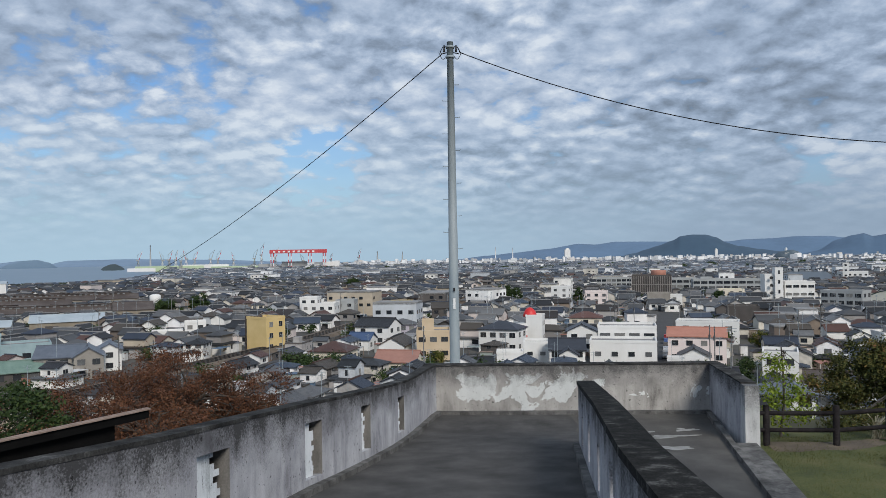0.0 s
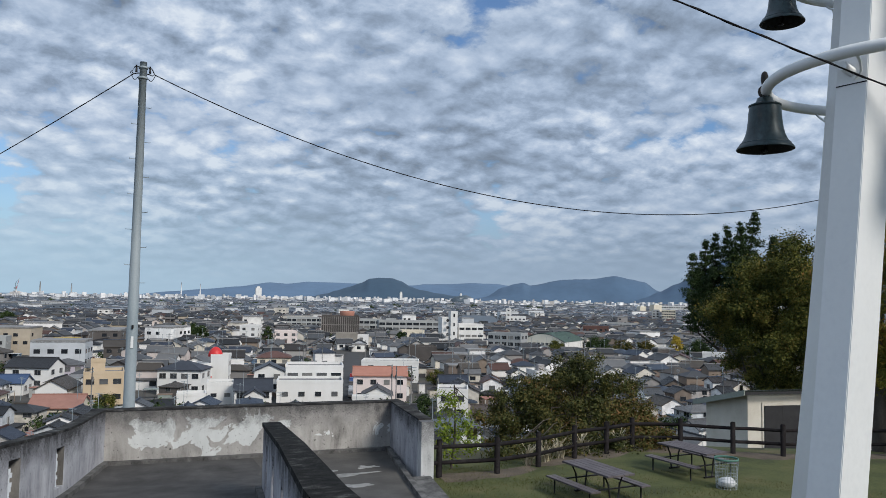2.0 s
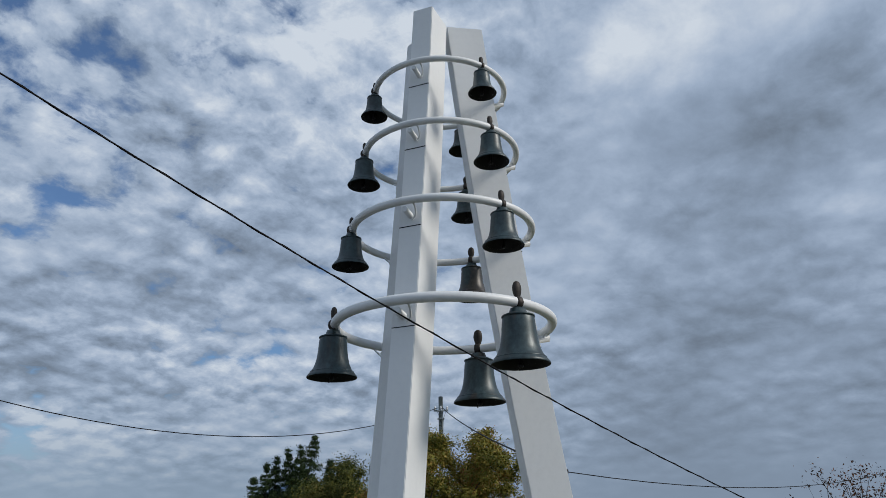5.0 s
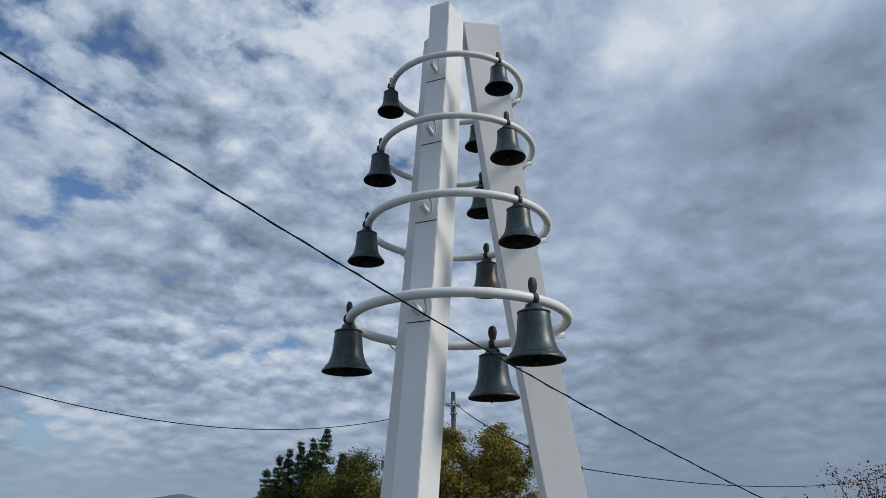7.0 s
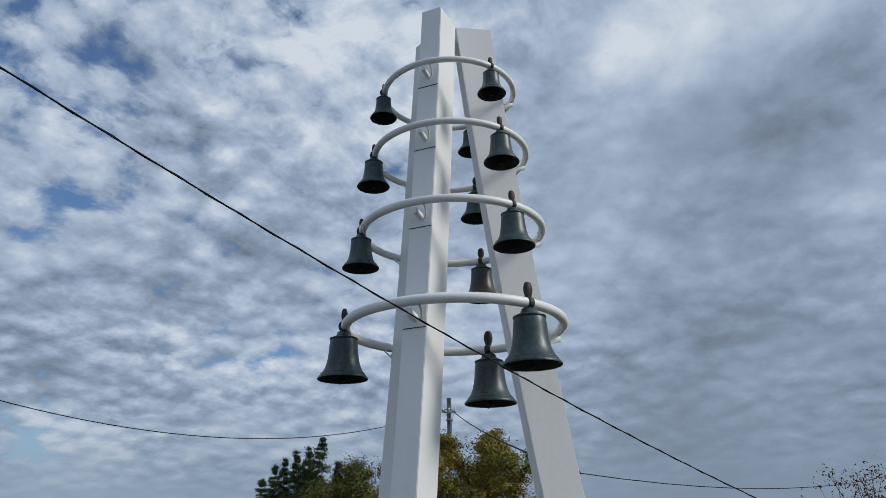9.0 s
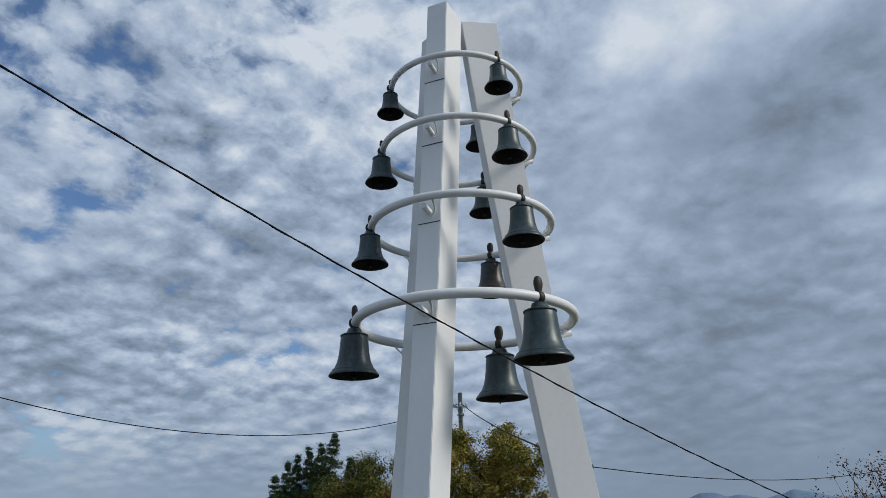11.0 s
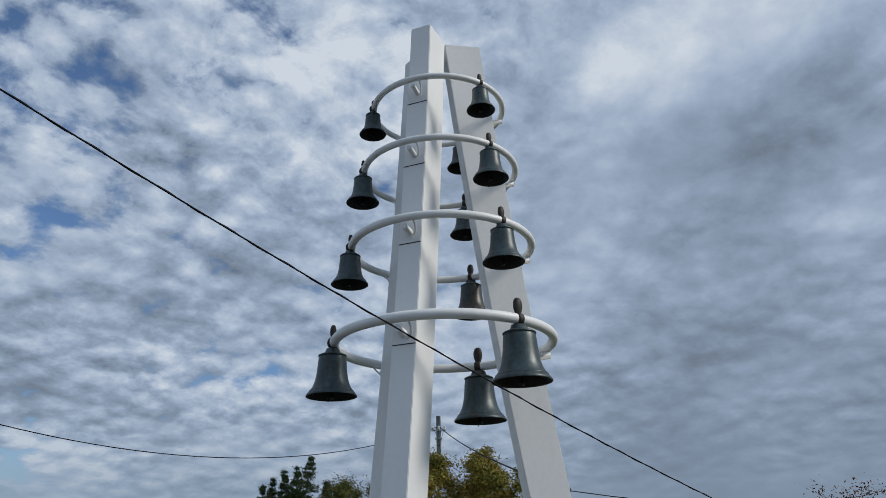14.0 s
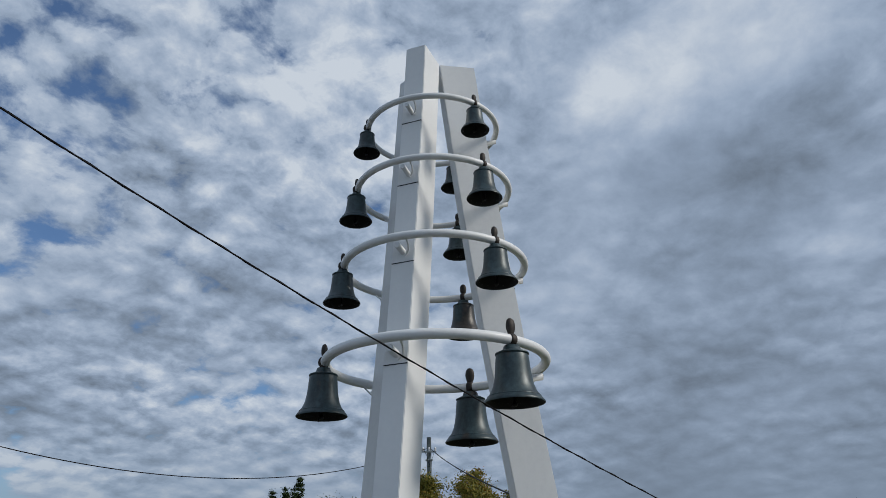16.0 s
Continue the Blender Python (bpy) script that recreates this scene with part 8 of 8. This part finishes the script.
# trees between the houses
rng = np.random.default_rng(8)
clumps = []
for _ in range(1100):
    az, d = rng.uniform(-34, 94), 140 + 1500 * rng.random() ** 1.7
    q = polar(az, d)
    if is_sea(q.x, q.y) or not is_free(q.x, q.y, 3) or poly_distance(q.x, q.y) < 50:
        continue
    s = rng.uniform(0.5, 1.7) * (1 + d / 900)
    for _k in range(5):
        clumps.append(((q.x + rng.normal() * s * 0.8, q.y + rng.normal() * s * 0.8, TOWN_Z + s * rng.uniform(0.6, 1.7)), (s, s, s * 0.8)))
v, f = leaf_cloud(rng, clumps, 70, 0.26, 0.7, 0.5)
tagged(new("town_trees", np_mesh("town_trees", v, f, [L_DARK])), "dark green garden trees between the houses", "trees", kind="stuff")

# ---- the railway bank and a street ----
M_BALLAST = material("ballast", [(0.07, 0.055, 0.042), (0.12, 0.095, 0.072), (0.16, 0.13, 0.10)], 0.95, 0.4, 8, 0.3)
M_ROAD = material("town_asphalt", [(0.04, 0.04, 0.041), (0.065, 0.065, 0.066)], 0.9, 0.2, 8, 0.1)


def ribbon(bm, path, half, z0, z1, slope=0.0):
    rows_ = []
    for i, (x, y) in enumerate(path):
        a, b = path[max(0, i - 1)], path[min(len(path) - 1, i + 1)]
        tx, ty = b[0] - a[0], b[1] - a[1]
        ln = math.hypot(tx, ty)
        nx, ny = -ty / ln, tx / ln
        rows_.append([bm.verts.new((x + nx * k, y + ny * k, z)) for k, z in ((-half - slope, z0), (-half, z1), (half, z1), (half + slope, z0))])
    for r0, r1 in zip(rows_, rows_[1:]):
        for k in range(3):
            bm.faces.new((r0[k], r0[k + 1], r1[k + 1], r1[k]))


bm = bmesh.new()
ribbon(bm, RAIL, 3.2, TOWN_Z - 0.1, TOWN_Z + 1.5, 2.2)
rail_bank = tagged(part("railway_bank", bm, M_BALLAST), "brown railway embankment running between the houses", "railway", kind="structure")
for off in (-1.6, -0.55, 0.55, 1.6):
    bm = bmesh.new()
    ribbon(bm, offset_path(RAIL, off), 0.05, TOWN_Z + 1.5, TOWN_Z + 1.66)
    part("rail", bm, M_IRON, rail_bank, "dark steel rail")
bm = bmesh.new()
ribbon(bm, offset_path(RAIL, -6.0), 0.12, TOWN_Z - 0.1, TOWN_Z + 1.2)
part("side_wall", bm, M_KERB, rail_bank, "grey concrete side wall")
bm = bmesh.new()
ribbon(bm, STREETS[1][0], 2.6, TOWN_Z + 0.02, TOWN_Z + 0.06)
tagged(part("road", bm, M_ROAD), "narrow asphalt street between buildings", "road", kind="structure")

# ---- cars ----
def car(x, y, turn, paint):
    t = thing("car", "small parked passenger car with dark windows", "car", Matrix.Translation((x, y, TOWN_Z)) @ pose(0, 0, 0, 0, 0, turn), group="cars of the town")
    bm = bmesh.new()
    prof = [(-1.8, 0.35), (-1.85, 0.8), (-1.5, 0.95), (-1.15, 1.02), (-0.7, 1.45), (0.9, 1.48), (1.6, 1.0), (1.8, 0.9), (1.82, 0.35)]
    l_ = [bm.verts.new((px, -0.78, pz)) for px, pz in prof]
    r_ = [bm.verts.new((px, 0.78, pz)) for px, pz in prof]
    bm.faces.new(l_)
    bm.faces.new(r_[::-1])
    for i in range(len(prof)):
        j = (i + 1) % len(prof)
        bm.faces.new((l_[j], l_[i], r_[i], r_[j]))
    part("body", bm, paint, t)
    simple("side_glass", bars([(-0.85, 1.0, -0.80, 0.80, 1.05, 1.36)]), M_WINDOW, t)
    for sx in (-1.15, 1.15):
        for sy in (-0.72, 0.72):
            bm = bmesh.new()
            add_tube(bm, [(sx, sy - 0.09, 0.3), (sx, sy + 0.09, 0.3)], 0.31, 14)
            part("wheel", bm, M_CABLE, t)
    return t


PAINTS = [M_WB, material("silver_paint", [(0.4, 0.41, 0.42), (0.5, 0.5, 0.51)], 0.3, 1, 5, 0.0, 0.4), M_DARKB, material("blue_paint", [(0.03, 0.06, 0.16), (0.05, 0.09, 0.22)], 0.3, 1, 5, 0.0), M_RED]
rng = np.random.default_rng(77)
for k in range(5):
    q = along(STREETS[1][0], 34 + 9.5 * k)
    car(q[0] + q[3] * 1.1, q[1] - q[2] * 1.1, math.degrees(math.atan2(q[3], q[2])), PAINTS[k % 5])
for k in range(9):
    car(-114 + 3.0 * (k % 5) + rng.normal() * 0.2, 165 + 7 * (k // 5), 96 + rng.normal() * 3, PAINTS[(k * 3) % 5])

for k in range(7):
    car(-122 + 3.1 * k + rng.normal() * 0.2, 183 + rng.normal() * 0.3, 92 + rng.normal() * 3, PAINTS[(k * 2 + 1) % 5])
bm = bmesh.new()
add_box(bm, (-112, 177, TOWN_Z + 0.03), (30, 36, 0.05))
tagged(part("car_park", bm, M_ROAD), "dark asphalt car park beside a blue office", "car park", kind="structure")

# ---- utility poles of the town ----
pole_t = thing("town_pole", "grey concrete utility pole between the houses", "utility pole", Matrix.Translation((0, 300, TOWN_Z)), group="utility poles of the town")
bm = bmesh.new()
add_tube(bm, [(0, 0, -0.5), (0, 0, 10.6)], [0.13, 0.085], 10)
part("shaft", bm, M_FLAT, pole_t)
for zc in (9.7, 10.2):
    bm = bmesh.new()
    add_box(bm, (0, 0, zc), (1.9, 0.09, 0.1))
    part("cross_arm", bm, M_GALV, pole_t)
bm = bmesh.new()
add_tube(bm, [(0.30, 0, 8.0), (0.30, 0, 8.8)], 0.2, 12)
part("transformer", bm, M_FLAT, pole_t)
first = True
for k in range(110):
    az, d = rng.uniform(-33, 92), 135 + 420 * rng.random() ** 1.4
    q = polar(az, d)
    if is_sea(q.x, q.y) or not is_free(q.x, q.y, 1.0) or poly_distance(q.x, q.y) < 57:
        continue
    m = Matrix.Translation((q.x, q.y, TOWN_Z)) @ pose(0, 0, 0, 0, 0, -14 + 90 * int(rng.integers(2)))
    if first:
        pole_t.matrix_world = m
        first = False
    else:
        copy_thing(pole_t, m)
